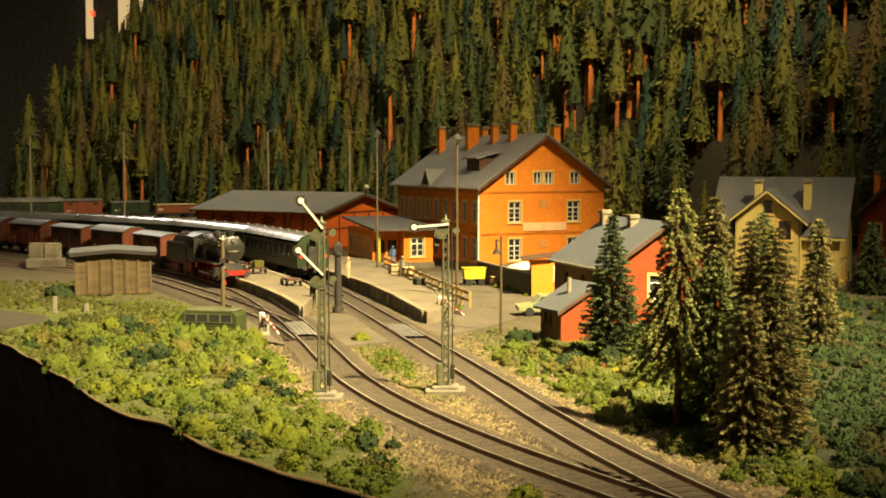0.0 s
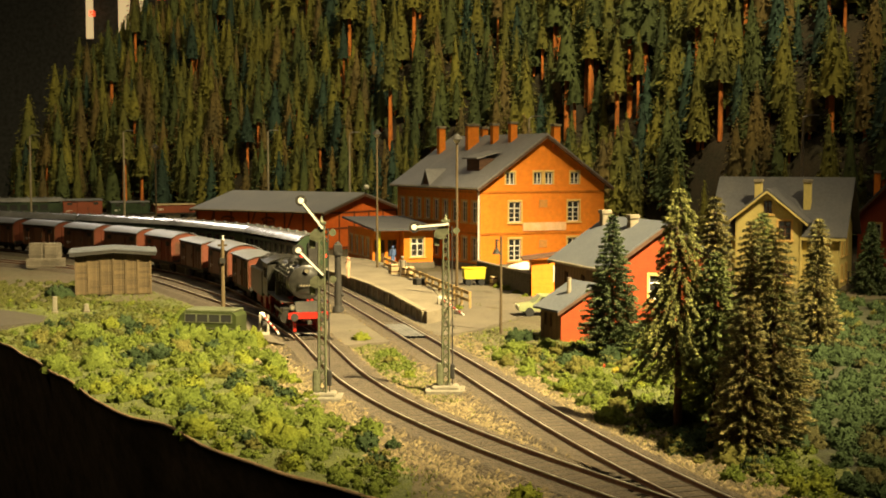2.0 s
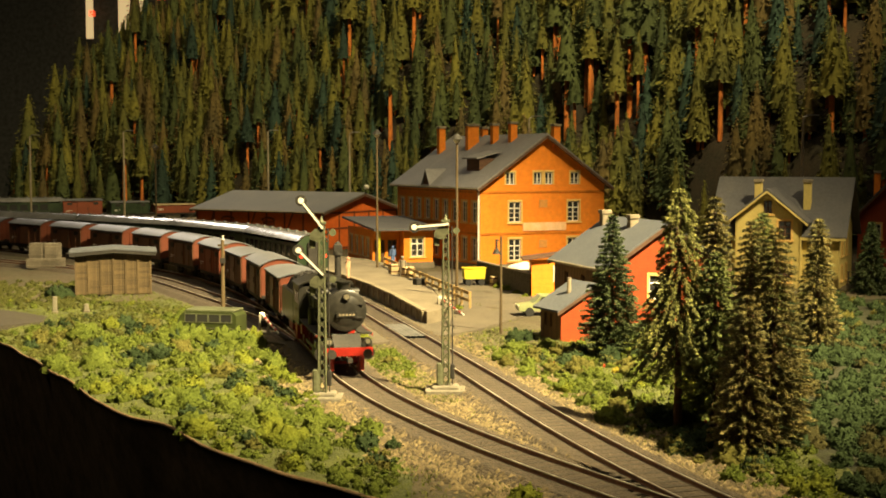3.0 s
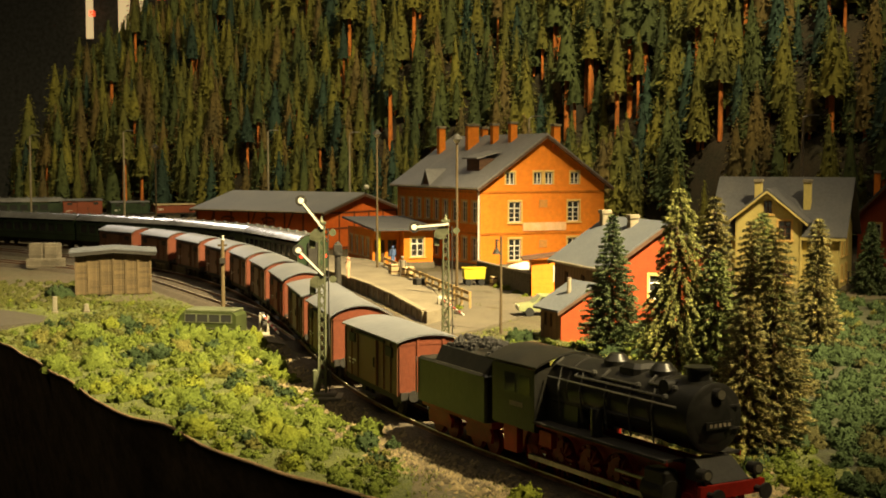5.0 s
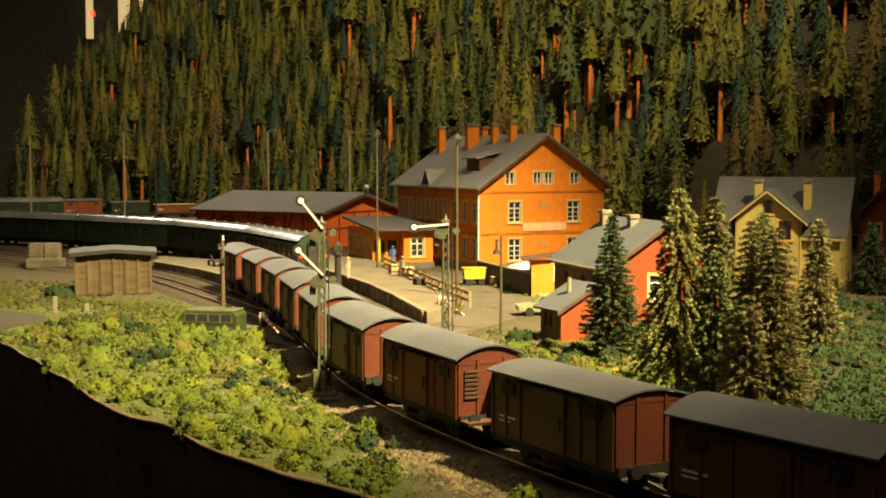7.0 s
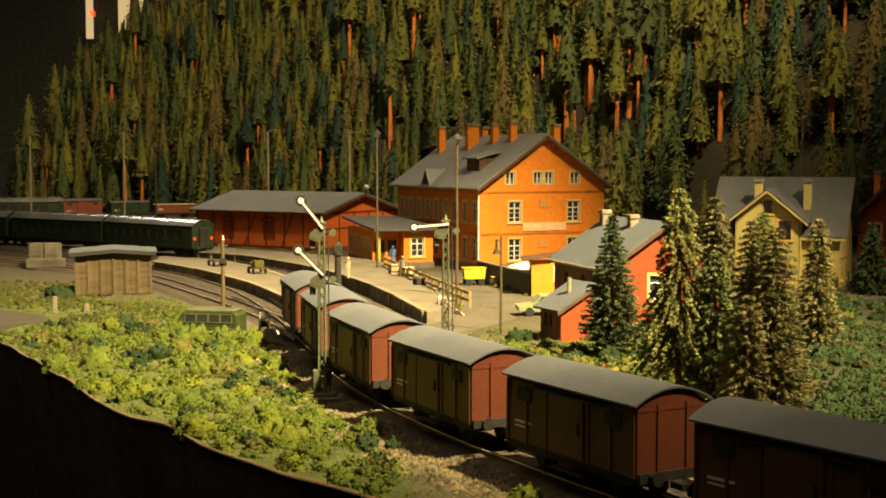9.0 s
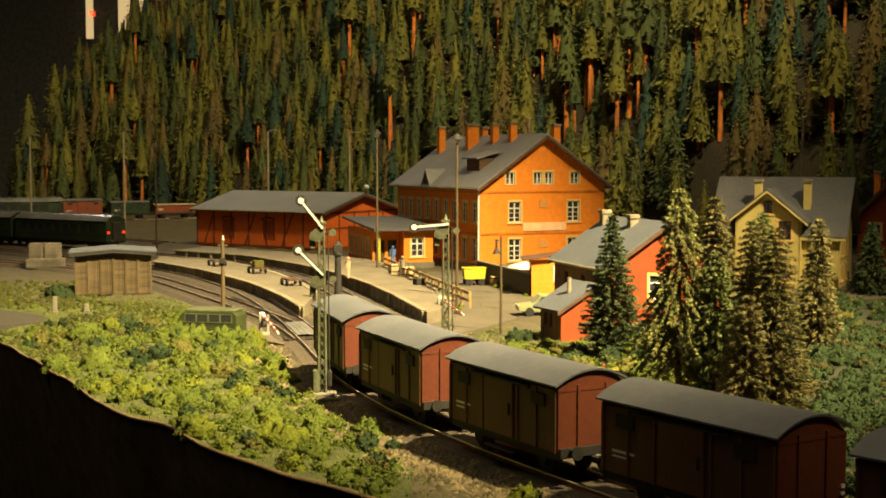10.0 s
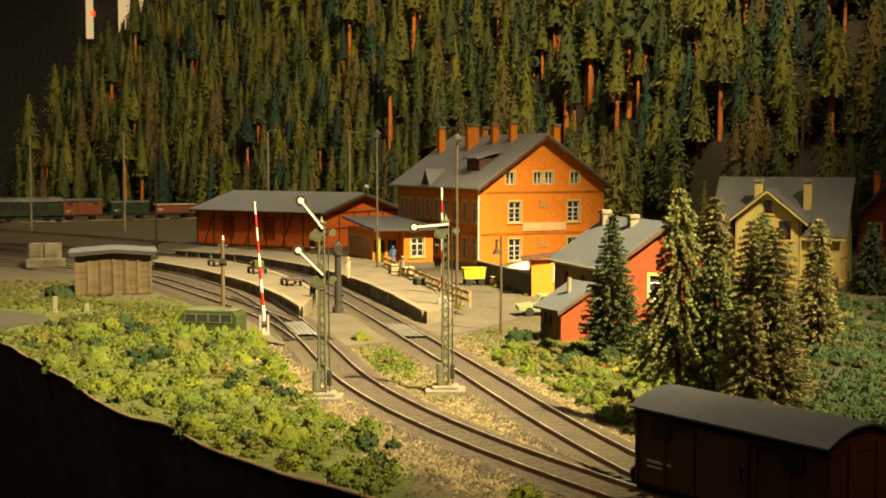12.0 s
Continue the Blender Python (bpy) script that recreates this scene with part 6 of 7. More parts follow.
def build_mono_hut():
    W, D, E, R = 2.17, 2.53, 1.94, 1.35
    t = thing("brick_hut", 6.92, 79.0, 0, 24, "small red hut with a grey single-pitch roof", "hut")
    part("wall", Shape().slab([(0, -0.3), (W, -0.3), (W, E + R - 0.15), (0, E - 0.02)], "y", 0, 0.12), MAT["brick_red"], t, "plain red side wall")
    s = part("wall", wall_shape(D - 0.12, E, [(0.5, 0.75, 0.8, 1.6), (1.2, 1.45, 0.8, 1.6)]), MAT["brown_wall"], t, "brown board wall with two slits")
    s.matrix_basis = side(-90, 0, D)
    part("wall", Shape().box(W - 0.1, W, 0.12, D, -0.3, E + R - 0.2).box(0, W - 0.1, D - 0.1, D, -0.3, E - 0.1).box(0.3, W - 0.1, 0.5, D - 0.2, -0.3, E - 0.2), MAT["brown_wall"], t)
    part("roof", Shape().slab([(-0.35, E - 0.16), (W + 0.12, E + R + 0.02), (W + 0.12, E + R + 0.14), (-0.35, E - 0.04)], "y", -0.22, D + 0.35), MAT["felt_blue"], t, "grey felt roof")
    part("verge", Shape().slab([(-0.35, E - 0.36), (W + 0.12, E + R - 0.18), (W + 0.12, E + R + 0.0), (-0.35, E - 0.17)], "y", -0.25, -0.17), MAT["timber_dark"], t, "dark verge board")
    part("flue", Shape().tube((1.2, 1.2, E + 0.5), (1.2, 1.2, E + 1.75), 0.13, k=10), MAT["render_grey"], t, "grey flue pipe")


build_mono_hut()


def build_yellow_house():
    t = thing("yellow_house", 24.74, 115.8, -0.05, -25, "pale yellow rendered house with grey slate roof", "house")
    L, D, E, R = 8.9, 7.2, 4.75, 4.3
    Y = MAT["yellow"]
    part("wall", wall_shape(L, E, []), Y, t)
    hs = [(1.2, 2.0, 2.7, 3.9), (3.6, 4.4, 2.7, 3.9), (1.2, 2.0, 0.6, 1.8), (3.6, 4.4, 0.6, 1.8)]
    w = part("wall", wall_shape(D, E, hs), Y, t, "yellow end wall")
    w.matrix_basis = side(90, L, 0)
    for h in hs:
        window(t, *h, side(90, L, 0), MAT["surround"], curtains=False, frame_mat=MAT["timber_dark"])
    part("wall", Shape().quad((L, 0, E), (L, D, E), (L, D / 2, E + R)), Y, t)
    for tr, x, y, wd in ((180, L, D, L), (-90, 0, D, D)):
        o = part("wall", wall_shape(wd, E, []), Y, t)
        o.matrix_basis = side(tr, x, y)
    part("wall", Shape().quad((0, 0, E), (0, D, E), (0, D / 2, E + R)), Y, t)
    for sg in (-1, 1):
        p = [(D / 2, E + R), (D / 2 + sg * (D / 2 + 0.5), E - 0.55), (D / 2 + sg * (D / 2 + 0.5), E - 0.4), (D / 2, E + R + 0.18)]
        part("roof", Shape().slab(p, "x", -2.0, L + 0.7), MAT["slate_dark"], t, "grey slate roof slope")
    part("eave_board", Shape().box(-0.2, L + 0.6, -0.5, -0.4, E - 0.75, E - 0.5), MAT["yellow"], t, "yellow eave board")
    # projecting front gable
    G0, G1, F, GE, GR = 0.5, 5.9, -1.0, 6.0, 2.1
    hs = [(3.6, 4.65, 4.05, 5.6), (3.6, 4.65, 0.5, 2.1)]
    g = part("wall", wall_shape(G1 - G0, GE, hs), Y, t, "yellow projecting front")
    g.matrix_basis = side(0, G0, F)
    for h in hs:
        window(t, *h, side(0, G0, F), MAT["surround"], curtains=False, frame_mat=MAT["timber_dark"])
    up = Shape()
    mid = (G0 + G1) / 2
    up.quad((G0, F, GE), (mid - 0.35, F, GE), (mid - 0.35, F, GE + GR * 0.87), (G0, F, GE + 0.01))
    up.quad((mid + 0.35, F, GE), (G1, F, GE), (G1, F, GE + 0.01), (mid + 0.35, F, GE + GR * 0.87))
    up.quad((mid - 0.35, F, GE), (mid + 0.35, F, GE), (mid + 0.35, F, GE + 0.25), (mid - 0.35, F, GE + 0.25))
    up.quad((mid - 0.35, F, GE + 1.3), (mid + 0.35, F, GE + 1.3), (mid + 0.35, F, GE + GR * 0.87), (mid, F, GE + GR), (mid - 0.35, F, GE + GR * 0.87))
    part("wall", up, Y, t)
    window(t, mid - 0.35, mid + 0.35, GE + 0.25, GE + 1.3, side(0, 0, F), None, curtains=False, frame_mat=MAT["timber_dark"])
    part("sill", Shape().box(mid - 0.6, mid + 0.6, F - 0.1, F, GE + 0.05, GE + 0.18), MAT["surround"], t)
    part("wall", Shape().box(G0, G0 + 0.15, F, 0.1, 0, GE).box(G1 - 0.15, G1, F, 0.1, 0, GE), Y, t)
    for sg in (-1, 1):
        w = (G1 - G0) / 2
        p = [(mid, GE + GR + 0.05), (mid + sg * (w + 0.7), GE - 0.6), (mid + sg * (w + 0.7), GE - 0.45), (mid, GE + GR + 0.22)]
        part("gable_roof", Shape().slab(p, "y", F - 0.55, 2.6), MAT["slate_dark"], t)
        q = [(mid, GE + GR - 0.12), (mid + sg * (w + 0.7), GE - 0.78), (mid + sg * (w + 0.7), GE - 0.61), (mid, GE + GR + 0.04)]
        part("bargeboard", Shape().slab(q, "y", F - 0.6, F - 0.48), MAT["yellow"], t, "yellow bargeboard")
    for x, y in ((2.0, 1.0), (6.0, 1.6)):
        chimney(t, x, y, E + 1.0, E + 4.3, 0.6, 0.6, MAT["yellow"])
    # its neighbour, mostly hidden
    n = small_house("red_house", 39.2, 128, -20, 6, 9, 5.6, 3.2, MAT["brick_red"], MAT["slate_dark"], "red brick house with slate roof behind the yellow house", [("f", 1.2, 2.1, 3.2, 4.6, MAT["surround"], MAT["white"])], 0.6, [(1.6, 2.5, 6.5, 9.6, MAT["chimney"])])


build_yellow_house()
build_hut()


def build_lean_to():
    t = thing("brick_lean_to", 6.9, 105.2, 0, 0, "orange brick lean-to with a brown sloping roof", "shed")
    w = wall_shape(2.9, 2.9, [(1.85, 2.3, 1.2, 2.3)])
    part("wall", w, MAT["brick"], t, "orange brick front")
    window(t, 1.85, 2.3, 1.2, 2.3, place(0, 0), MAT["white"], curtains=False, sill=False)
    for tr, x, y, wd in ((-90, 0, 3, 3), (90, 2.9, 0, 3)):
        o = part("wall", wall_shape(wd, 2.9, []), MAT["brick"], t)
        o.matrix_basis = side(tr, x, y)
    part("roof", Shape().slab([(-0.7, 2.85), (3.4, 3.35), (3.4, 3.47), (-0.7, 2.97)], "y", -0.4, 3.3), MAT["timber_dark"], t, "brown board roof")
    a, b = Vector((3.1, 118.5, 0)), Vector((6.9, 105.6, 0))
    g = thing("garden_wall", 0, 0, 0, 0, "dark brown rendered garden wall", "wall", kind="structure")
    part("panel", Shape().beam(a + Vector((0, 0, 0.8)), b + Vector((0, 0, 0.8)), 0.3, 1.9), MAT["ground"], g, "rough brown wall")
    part("coping", Shape().beam(a + Vector((0, 0, 1.8)), b + Vector((0, 0, 1.8)), 0.42, 0.1), MAT["stone"], g)
    d = (b - a).normalized()
    p = a.lerp(b, 0.62) + Vector((1.5, 1.0, 0))
    c = thing("white_canopy", p.x, p.y, 0, 20, "white cloth canopy behind the garden wall", "canopy")
    part("cloth", Shape().slab([(-1.7, 1.7), (1.7, 1.7), (1.2, 2.0), (0.2, 2.25), (-1.1, 2.0)], "y", -0.8, 0.8), MAT["white"], c)
    part("pole", Shape().tube((0, 0, 0), (0, 0, 1.75), 0.06, k=8), MAT["timber"], c)


build_lean_to()

lattice_signal(-5.45, 60.7, 0, 7.85, [(7.76, 52), (5.66, 45)], "two-arm lattice semaphore signal with arms raised")
lattice_signal(0.12, 62.6, 0, 7.85, [(7.75, -5)], "one-arm lattice semaphore signal with level arm")
lamp_post(-6.0, 123.4, 12.1, "tall brown lamp post with glass globe", z=0.8)
lamp_post(1.0, 97.6, 12.1, "tall brown lamp post with glass globe")
lamp_post(-34.3, 162, 12.0, "tall brown lamp post with glass globe")
lamp_post(-14.3, 87.7, 5.5, "weathered wooden line post", "pole", r=0.13)
lamp_post(3.58, 83.4, 6.0, "slim dark post with a hooded lamp", "hooded", r=0.08)
for px, py, h in ((-13.2, 192, 14.2), (-25.5, 198, 14.6), (-47, 200, 14.6), (-62, 204, 14.0), (34.0, 128.5, 14.6), (10.0, 158, 15.4)):
    lamp_post(px, py, h, "grey steel yard lamp with bent arm", "arm", z=float(hill_height(px, py)), r=0.15)


def build_crane():
    t = thing("water_crane", -7.4, 95.1, 0.0, 0, "black cast-iron water crane column", "water crane")
    part("column", Shape().tube((0, 0, 0), (0, 0, 0.4), 0.45, 0.35, k=14).tube((0, 0, 0.4), (0, 0, 4.1), 0.27, 0.22, k=14).tube((0, 0, 4.0), (0, 0, 4.25), 0.33, k=14), MAT["black_matt"], t)
    part("lantern", Shape().box(-0.3, 0.3, -0.3, 0.3, 4.25, 4.75, 0.06).tube((0, 0, 4.75), (0, 0, 5.0), 0.26, 0.05, k=10), MAT["black_matt"], t)
    part("spout", Shape().tube((0, 0, 3.6), (-0.2, 2.0, 3.75), 0.16, k=10).tube((-0.2, 2.0, 3.75), (-0.2, 2.2, 2.9), 0.14, k=10), MAT["black_matt"], t)
    part("valve", Shape().ball((0.3, 0, 1.2), 0.16, 8), MAT["black_matt"], t)


build_crane()
BAR_1, BOOM_1 = build_barrier(-10.93, 82.2, 0, 194, 7.2)
BAR_2, BOOM_2 = build_barrier(-0.05, 92.0, 0, 190, 7.8)
build_bus(-13.9, 80.2, -0.25, 168)
build_car(7.0, 92.4, 0.07, 186)
hand_cart(-16.1, 117, 0.85, 115, MAT["bush_o"], "luggage cart with an olive load")
hand_cart(-11.9, 105.8, 0.85, 115, None, "empty low luggage cart")
hand_cart(-20.9, 125, 0.85, 120, None, "low empty luggage cart at the platform end")


def build_yellow_cart():
    t = thing("yellow_trailer", 2.6, 114.5, 0.07, 10, "bright yellow tipping trailer", "trailer")
    part("tub", Shape().slab([(-0.85, 0.55), (0.85, 0.55), (0.95, 1.45), (-0.95, 1.45)], "y", -0.6, 0.6), MAT["cart_yellow"], t)
    part("rim", Shape().box(-1.0, 1.0, -0.66, 0.66, 1.42, 1.5), MAT["cart_yellow"], t)
    for a in (-0.55, 0.55):
        for b in (-0.6, 0.6):
            part("wheel", Shape().tube((a, b - 0.06, 0.28), (a, b + 0.06, 0.28), 0.28, k=12), MAT["tyre"], t)


build_yellow_cart()


def box_thing(name, x, y, z, turn, w, d, h, mat, label, category, group=""):
    t = thing(name, x, y, z, turn, label, category, group)
    part("body", Shape().box(-w / 2, w / 2, -d / 2, d / 2, 0, h, 0.04), mat, t)
    for k in (0.2, 0.75):
        part("batten", Shape().box(-w / 2 - 0.03, w / 2 + 0.03, -d / 2 - 0.03, d / 2 + 0.03, h * k, h * k + 0.1), MAT["timber_dark"] if mat is MAT["crate"] else mat, t)
    return t


for x, y, tn, w in ((-4.1, 116.5, 20, 1.0), (-3.0, 113.5, 35, 0.9), (4.6, 113.5, 15, 1.2), (5.2, 114.2, 40, 0.9), (0.2, 95.5, 25, 1.0)):
    box_thing("wooden_crate", x, y, 0.85 if x < -1 else 0.07, tn, w, 0.8, 0.85, MAT["crate"], "pale wooden crate with dark battens", "crate", "crates")
for x, w in ((-40.0, 1.35), (-38.5, 1.3)):
    box_thing("stone_chest", x, 106.5 + 27, 0.95, -8, w, 1.2, 1.5, MAT["stone"], "grey-brown stacked chest on a slab", "chest", "stacked chests")
box_thing("stone_slab", -39.2, 133.4, 0.0, -8, 3.4, 1.6, 0.95, MAT["stone"], "low grey-brown stone slab", "slab")
box_thing("dark_trolley", -1.75, 106.5, 0.85, 30, 1.1, 0.7, 0.5, MAT["black_matt"], "dark low trolley by the fence", "trolley")


def build_fence():
    t = thing("wooden_fence", 0, 0, 0, 0, "yellowish timber fence along the station platform", "fence")
    line = Line([(-5.4, 124.5), (-4.2, 119), (-1.8, 108), (0.2, 99), (1.9, 91.5)], 10)
    n = 14
    post = mesh_of("post", Shape().box(-0.09, 0.09, -0.09, 0.09, 0, 1.15, 0.02), MAT["fence"])
    pts = [line.at(line.s[-1] * i / n) for i in range(n + 1)]
    base = 0.3
    for p in pts:
        part("post", post, None, t, at=(p[0], p[1], base + 0.3))
    for p, q in zip(pts, pts[1:]):
        for z in (0.6, 1.1):
            part("fence_rail", Shape().beam((p[0], p[1], base + 0.3 + z - 0.1), (q[0], q[1], base + 0.3 + z - 0.1), 0.07, 0.22), MAT["fence"], t)


build_fence()
figure(-4.7, 127, 0.85, 30, MAT["blue"], "small painted blue figurine on the platform")
figure(-7.9, 112.5, 0.85, 80, MAT["skin"], "small painted pale figurine beside the water crane")
figure(-3.4, 113.5, 0.85, 10, MAT["stone"], "small painted grey figurine by the crates")


def yard_rail():
    t = thing("bridge_railing", 0, 0, 0, 0, "grey steel railing on a stone parapet", "railing")
    a, b = Vector((33.0, 110.0, -0.2)), Vector((48, 113.0, -0.2))
    part("parapet", Shape().beam(a, b, 0.5, 1.6), MAT["concrete"], t)
    for k in range(8):
        p = a.lerp(b, k / 7)
        part("post", Shape().box(p.x - 0.06, p.x + 0.06, p.y - 0.06, p.y + 0.06, 0.4, 1.6), MAT["render_grey"], t)
    for z in (1.0, 1.55):
        part("rail", Shape().beam(a + Vector((0, 0, z + 0.2)), b + Vector((0, 0, z + 0.2)), 0.07), MAT["render_grey"], t)


yard_rail()


def marker_post(x, y, h, label):
    t = thing("marker_post", x, y, float(ground_z(x, y)), 10, label, "post", "marker posts")
    part("stone", Shape().box(-0.16, 0.16, -0.12, 0.12, 0, h, 0.05), MAT["concrete"], t)
    part("foot", Shape().box(-0.22, 0.22, -0.18, 0.18, 0, 0.15, 0.03), MAT["stone"], t)


marker_post(-27.2, 94.5, 1.2, "white painted kilometre post in the grass")
marker_post(-24.8, 93.8, 0.6, "low white marker stone in the grass")

# far hall: lit windows and a lit showcase
for x, z, w, h, m in ((-113, 62, 9, 12, "hall_glow"), (-80.5, 68.5, 7, 5, "hall_cool"), (-128, 61, 2.5, 14, "hall_glow"), (-139, 34, 3, 1.6, "hall_cool"), (-102, 69, 3, 2, "hall_red"), (-127, 63, 2, 2, "hall_red")):
    if m not in MAT:
        MAT[m] = glow(m, {"hall_glow": (1.0, 0.72, 0.34), "hall_cool": (0.7, 0.78, 1.0), "hall_red": (1.0, 0.12, 0.04)}[m], {"hall_glow": 0.55, "hall_cool": 0.6, "hall_red": 0.8}[m])
    ob = part("hall_lamp_panel", Shape().box(x - w / 2, x + w / 2, 495, 496, z - h / 2, z + h / 2), MAT[m])
    tagged(ob, "dim lit panel on the far hall wall", "lit panel", "hall lights")


# ---- trees, bushes, grass ----
build_forest()
near_spruce(9.2, 73.4, 7.7, 1.65, MAT["needle_dark"], "dark green spruce beside the red hut", 11, tiers=30, per=14, leaf=0.14, droop=0.30)
near_spruce(9.45, 54.0, 9.75, 1.75, MAT["needle_near"], "tall yellow-green spruce with bare lower trunk", 12, tiers=30, low=0.27, droop=0.85, per=15, leaf=0.12, shape=SKIRT)
near_spruce(11.25, 56.0, 9.3, 1.25, MAT["needle_olive"], "slim olive spruce in the front group", 13, tiers=30, low=0.22, leaf=0.13, droop=0.4, shape=COLUMN)
near_spruce(10.75, 53.2, 7.0, 1.35, MAT["needle_green"], "green spruce in the front group", 14, tiers=26, low=0.14, leaf=0.13, per=13, droop=0.4, shape=COLUMN)
near_spruce(11.0, 48.6, 5.9, 1.20, MAT["needle_olive"], "broad olive spruce low to the ground", 15, tiers=22, low=0.04, leaf=0.12, per=13, droop=0.35, shape=COLUMN)
near_spruce(12.15, 49.3, 8.2, 1.40, MAT["needle_olive"], "tall olive-brown spruce with dense crown", 16, tiers=30, low=0.04, leaf=0.12, per=14, droop=0.35, shape=COLUMN)
near_spruce(11.5, 50.4, 8.4, 1.15, MAT["needle_olive"], "olive spruce with a thin top", 17, tiers=30, low=0.08, leaf=0.12, per=13, droop=0.4, shape=COLUMN)
near_spruce(21.1, 76.0, 7.4, 1.20, MAT["needle_olive"], "narrow olive spruce before the yellow house", 18, tiers=28, low=0.06, leaf=0.16, droop=0.4, shape=COLUMN)
near_spruce(34.2, 108.0, 5.8, 1.5, MAT["needle_dark"], "dark spruce beside the stone parapet", 19, tiers=22, low=0.05, leaf=0.2)
near_spruce(19.6, 83, 7.6, 1.5, MAT["needle_green"], "green spruce behind the front group", 20, tiers=22, low=0.05, leaf=0.18, shape=COLUMN)

rng = np.random.default_rng(3)


def spots(n, x0, x1, y0, y1, keep, r0, r1):
    x, y = rng.uniform(x0, x1, n), rng.uniform(y0, y1, n)
    r = rng.uniform(r0, r1, n)
    gap = np.minimum(np.minimum(LINE_A.gap(x, y), LINE_B.gap(x, y)), LINE_D.gap(x, y))
    ok = keep(x, y, gap) & (y > edge_y(x) + 0.4) & ~((abs(x + 13.2) < 2.7) & (abs(y - 80.2) < 1.9))
    return np.c_[x, y, r][ok]


LEFT = lambda x, y, g: (g > 2.9) & ~((x < -25.6) & (y < 96.5) & (y > 83)) & (y < 97 - 0.35 * (x + 14)) & (x < -1.5) & (y < 2.4 * (x + 14) * -1 + 104)
RIGHT = lambda x, y, g: (g > 2.7) & (x > 2.5) & (y < 84) & ~((x > 5.2) & (x < 10) & (y > 77.5)) & ~((x < 5.6) & (y > 77))
BACK = lambda x, y, g: (x > 12 + 0.12 * (y - 84)) & ~((x > 22.5) & (y > 106)) & ~((x > 31) & (y > 104)) & ~((y > 86) & (x < 20.5) & (y < 98))


def tone(p):
    """Patches in which one kind of growth prevails."""
    x, y = p[:, 0], p[:, 1]
    return np.sin(x * 0.55 + 1.1 * np.sin(y * 0.21)) + np.sin(y * 0.33 + 0.9 * np.sin(x * 0.47 + 2)) + rng.normal(0, 0.45, len(x))


left, right, back = spots(1250, -34, -1, 42, 108, LEFT, 0.35, 0.9), spots(1000, 2, 34, 34, 84, RIGHT, 0.3, 0.9), spots(420, 12, 46, 84, 112, BACK, 0.4, 0.9)
left[:, 2] *= (0.75 + 0.75 * rng.uniform(0, 1, len(left)) ** 3) * np.clip(1 - (left[:, 1] - 80) / 16, 0.35, 1)
thick = spots(900, 13, 34, 42, 88, RIGHT, 0.3, 0.8)
# growth turns olive and dark towards the far left, imitating dimmer light
tl, tr = tone(left) - np.clip((-17 - left[:, 0]) / 6, 0, 1) * 1.2, tone(right)
turf = spots(420, -39, -26, 96, 118, lambda x, y, g: (g > 2.6) & ~((x > -29.6) & (x < -22.4) & (y > 105) & (y < 112)) & (y > 84 - 0.72 * x - 6.5), 0.2, 0.42)
cover = np.r_[turf, spots(3000, -36, -1, 42, 108, LEFT, 0.2, 0.36), spots(1100, 2, 13, 34, 84, RIGHT, 0.2, 0.36), spots(420, -4.5, 0.5, 62, 78, lambda x, y, g: (g > 1.9) & (np.hypot((x + 2.6) / 1.6, (y - 70.5) / 6) < 1), 0.18, 0.32)]
scatter_bushes("yellow_green_bushes", MAT["bush_y"], np.r_[left[(tl > 0.35) & (tl < 1.0)], right[(tr > 0.75) & (right[:, 0] < 12.5)]], "yellow-green foam bushes", 1, per=190, leaf=0.062)
scatter_bushes("mid_green_bushes", MAT["bush_g"], np.r_[left[(tl <= 0.35) & (tl > -1.2)], right[(tr <= 0.75) & (tr > -0.6) & (right[:, 0] < 13.5)], np.array([(-16.0 + 0.8 * k, 77.2 + 0.3 * (k % 3), 0.95 + 0.3 * ((k * 5) % 3) / 2) for k in range(7)])], "mid-green foam bushes", 2, per=190, leaf=0.062)
scatter_bushes("low_ground_cover", MAT["bush_g"], cover[cover[:, 0] > -18.5], "low green ground cover", 8, per=40, leaf=0.07)
scatter_bushes("dry_ground_cover", MAT["dry"], cover[cover[:, 0] <= -18.5], "low dry olive-brown ground cover, darkened to imitate the dim left side", 9, per=40, leaf=0.07)
# at the right, dark bushes replace lighter kinds to imitate weak light
scatter_bushes("dark_green_bushes", MAT["bush_d"], np.r_[left[tl > 1.75], left[tl < -1.75], right[tr < -1.1], thick[::2], thick[1::4], right[(tr > 0.75) & (right[:, 0] >= 12.5)], right[(tr <= 0.75) & (tr > -0.6) & (right[:, 0] >= 13.5)], back[::2], back[1::4], np.array([(-18.7, 73.0, 0.9), (-14.7, 70.0, 1.0), (-12.5, 73.6, 0.8), (-7.0, 60.6, 0.55), (-10.6, 57.4, 0.8), (-12.3, 57.0, 0.6), (-7.2, 50.0, 0.55), (-6.0, 50.6, 0.6), (-2.4, 47.2, 0.62), (-19.6, 82.9, 0.9), (-11.6, 77.6, 0.7), (17.8, 59.9, 0.8), (23.2, 79.4, 1.2), (20.8, 68.3, 0.9), (6.6, 59.9, 0.5), (8.5, 56.8, 0.6), (-29.5, 104.5, 1.3), (-30.3, 105.5, 1.1), (4.3, 80.5, 1.0), (5.0, 80.8, 0.8), (-15.3, 77.2, 0.8), (9.0, 72.0, 1.0), (10.4, 71.0, 0.9)])], "dark green foam bushes, at the right also imitating weak light", 4, per=190, leaf=0.07)
scatter_bushes("olive_bushes", MAT["bush_o"], np.r_[left[(tl >= 1.0) & (tl <= 1.75)], left[(tl <= -1.2) & (tl >= -1.75)], right[(tr <= -0.6) & (tr >= -1.3) & (right[:, 0] < 13)], back[3::4]], "olive-brown dry growth", 5, per=160, leaf=0.068)
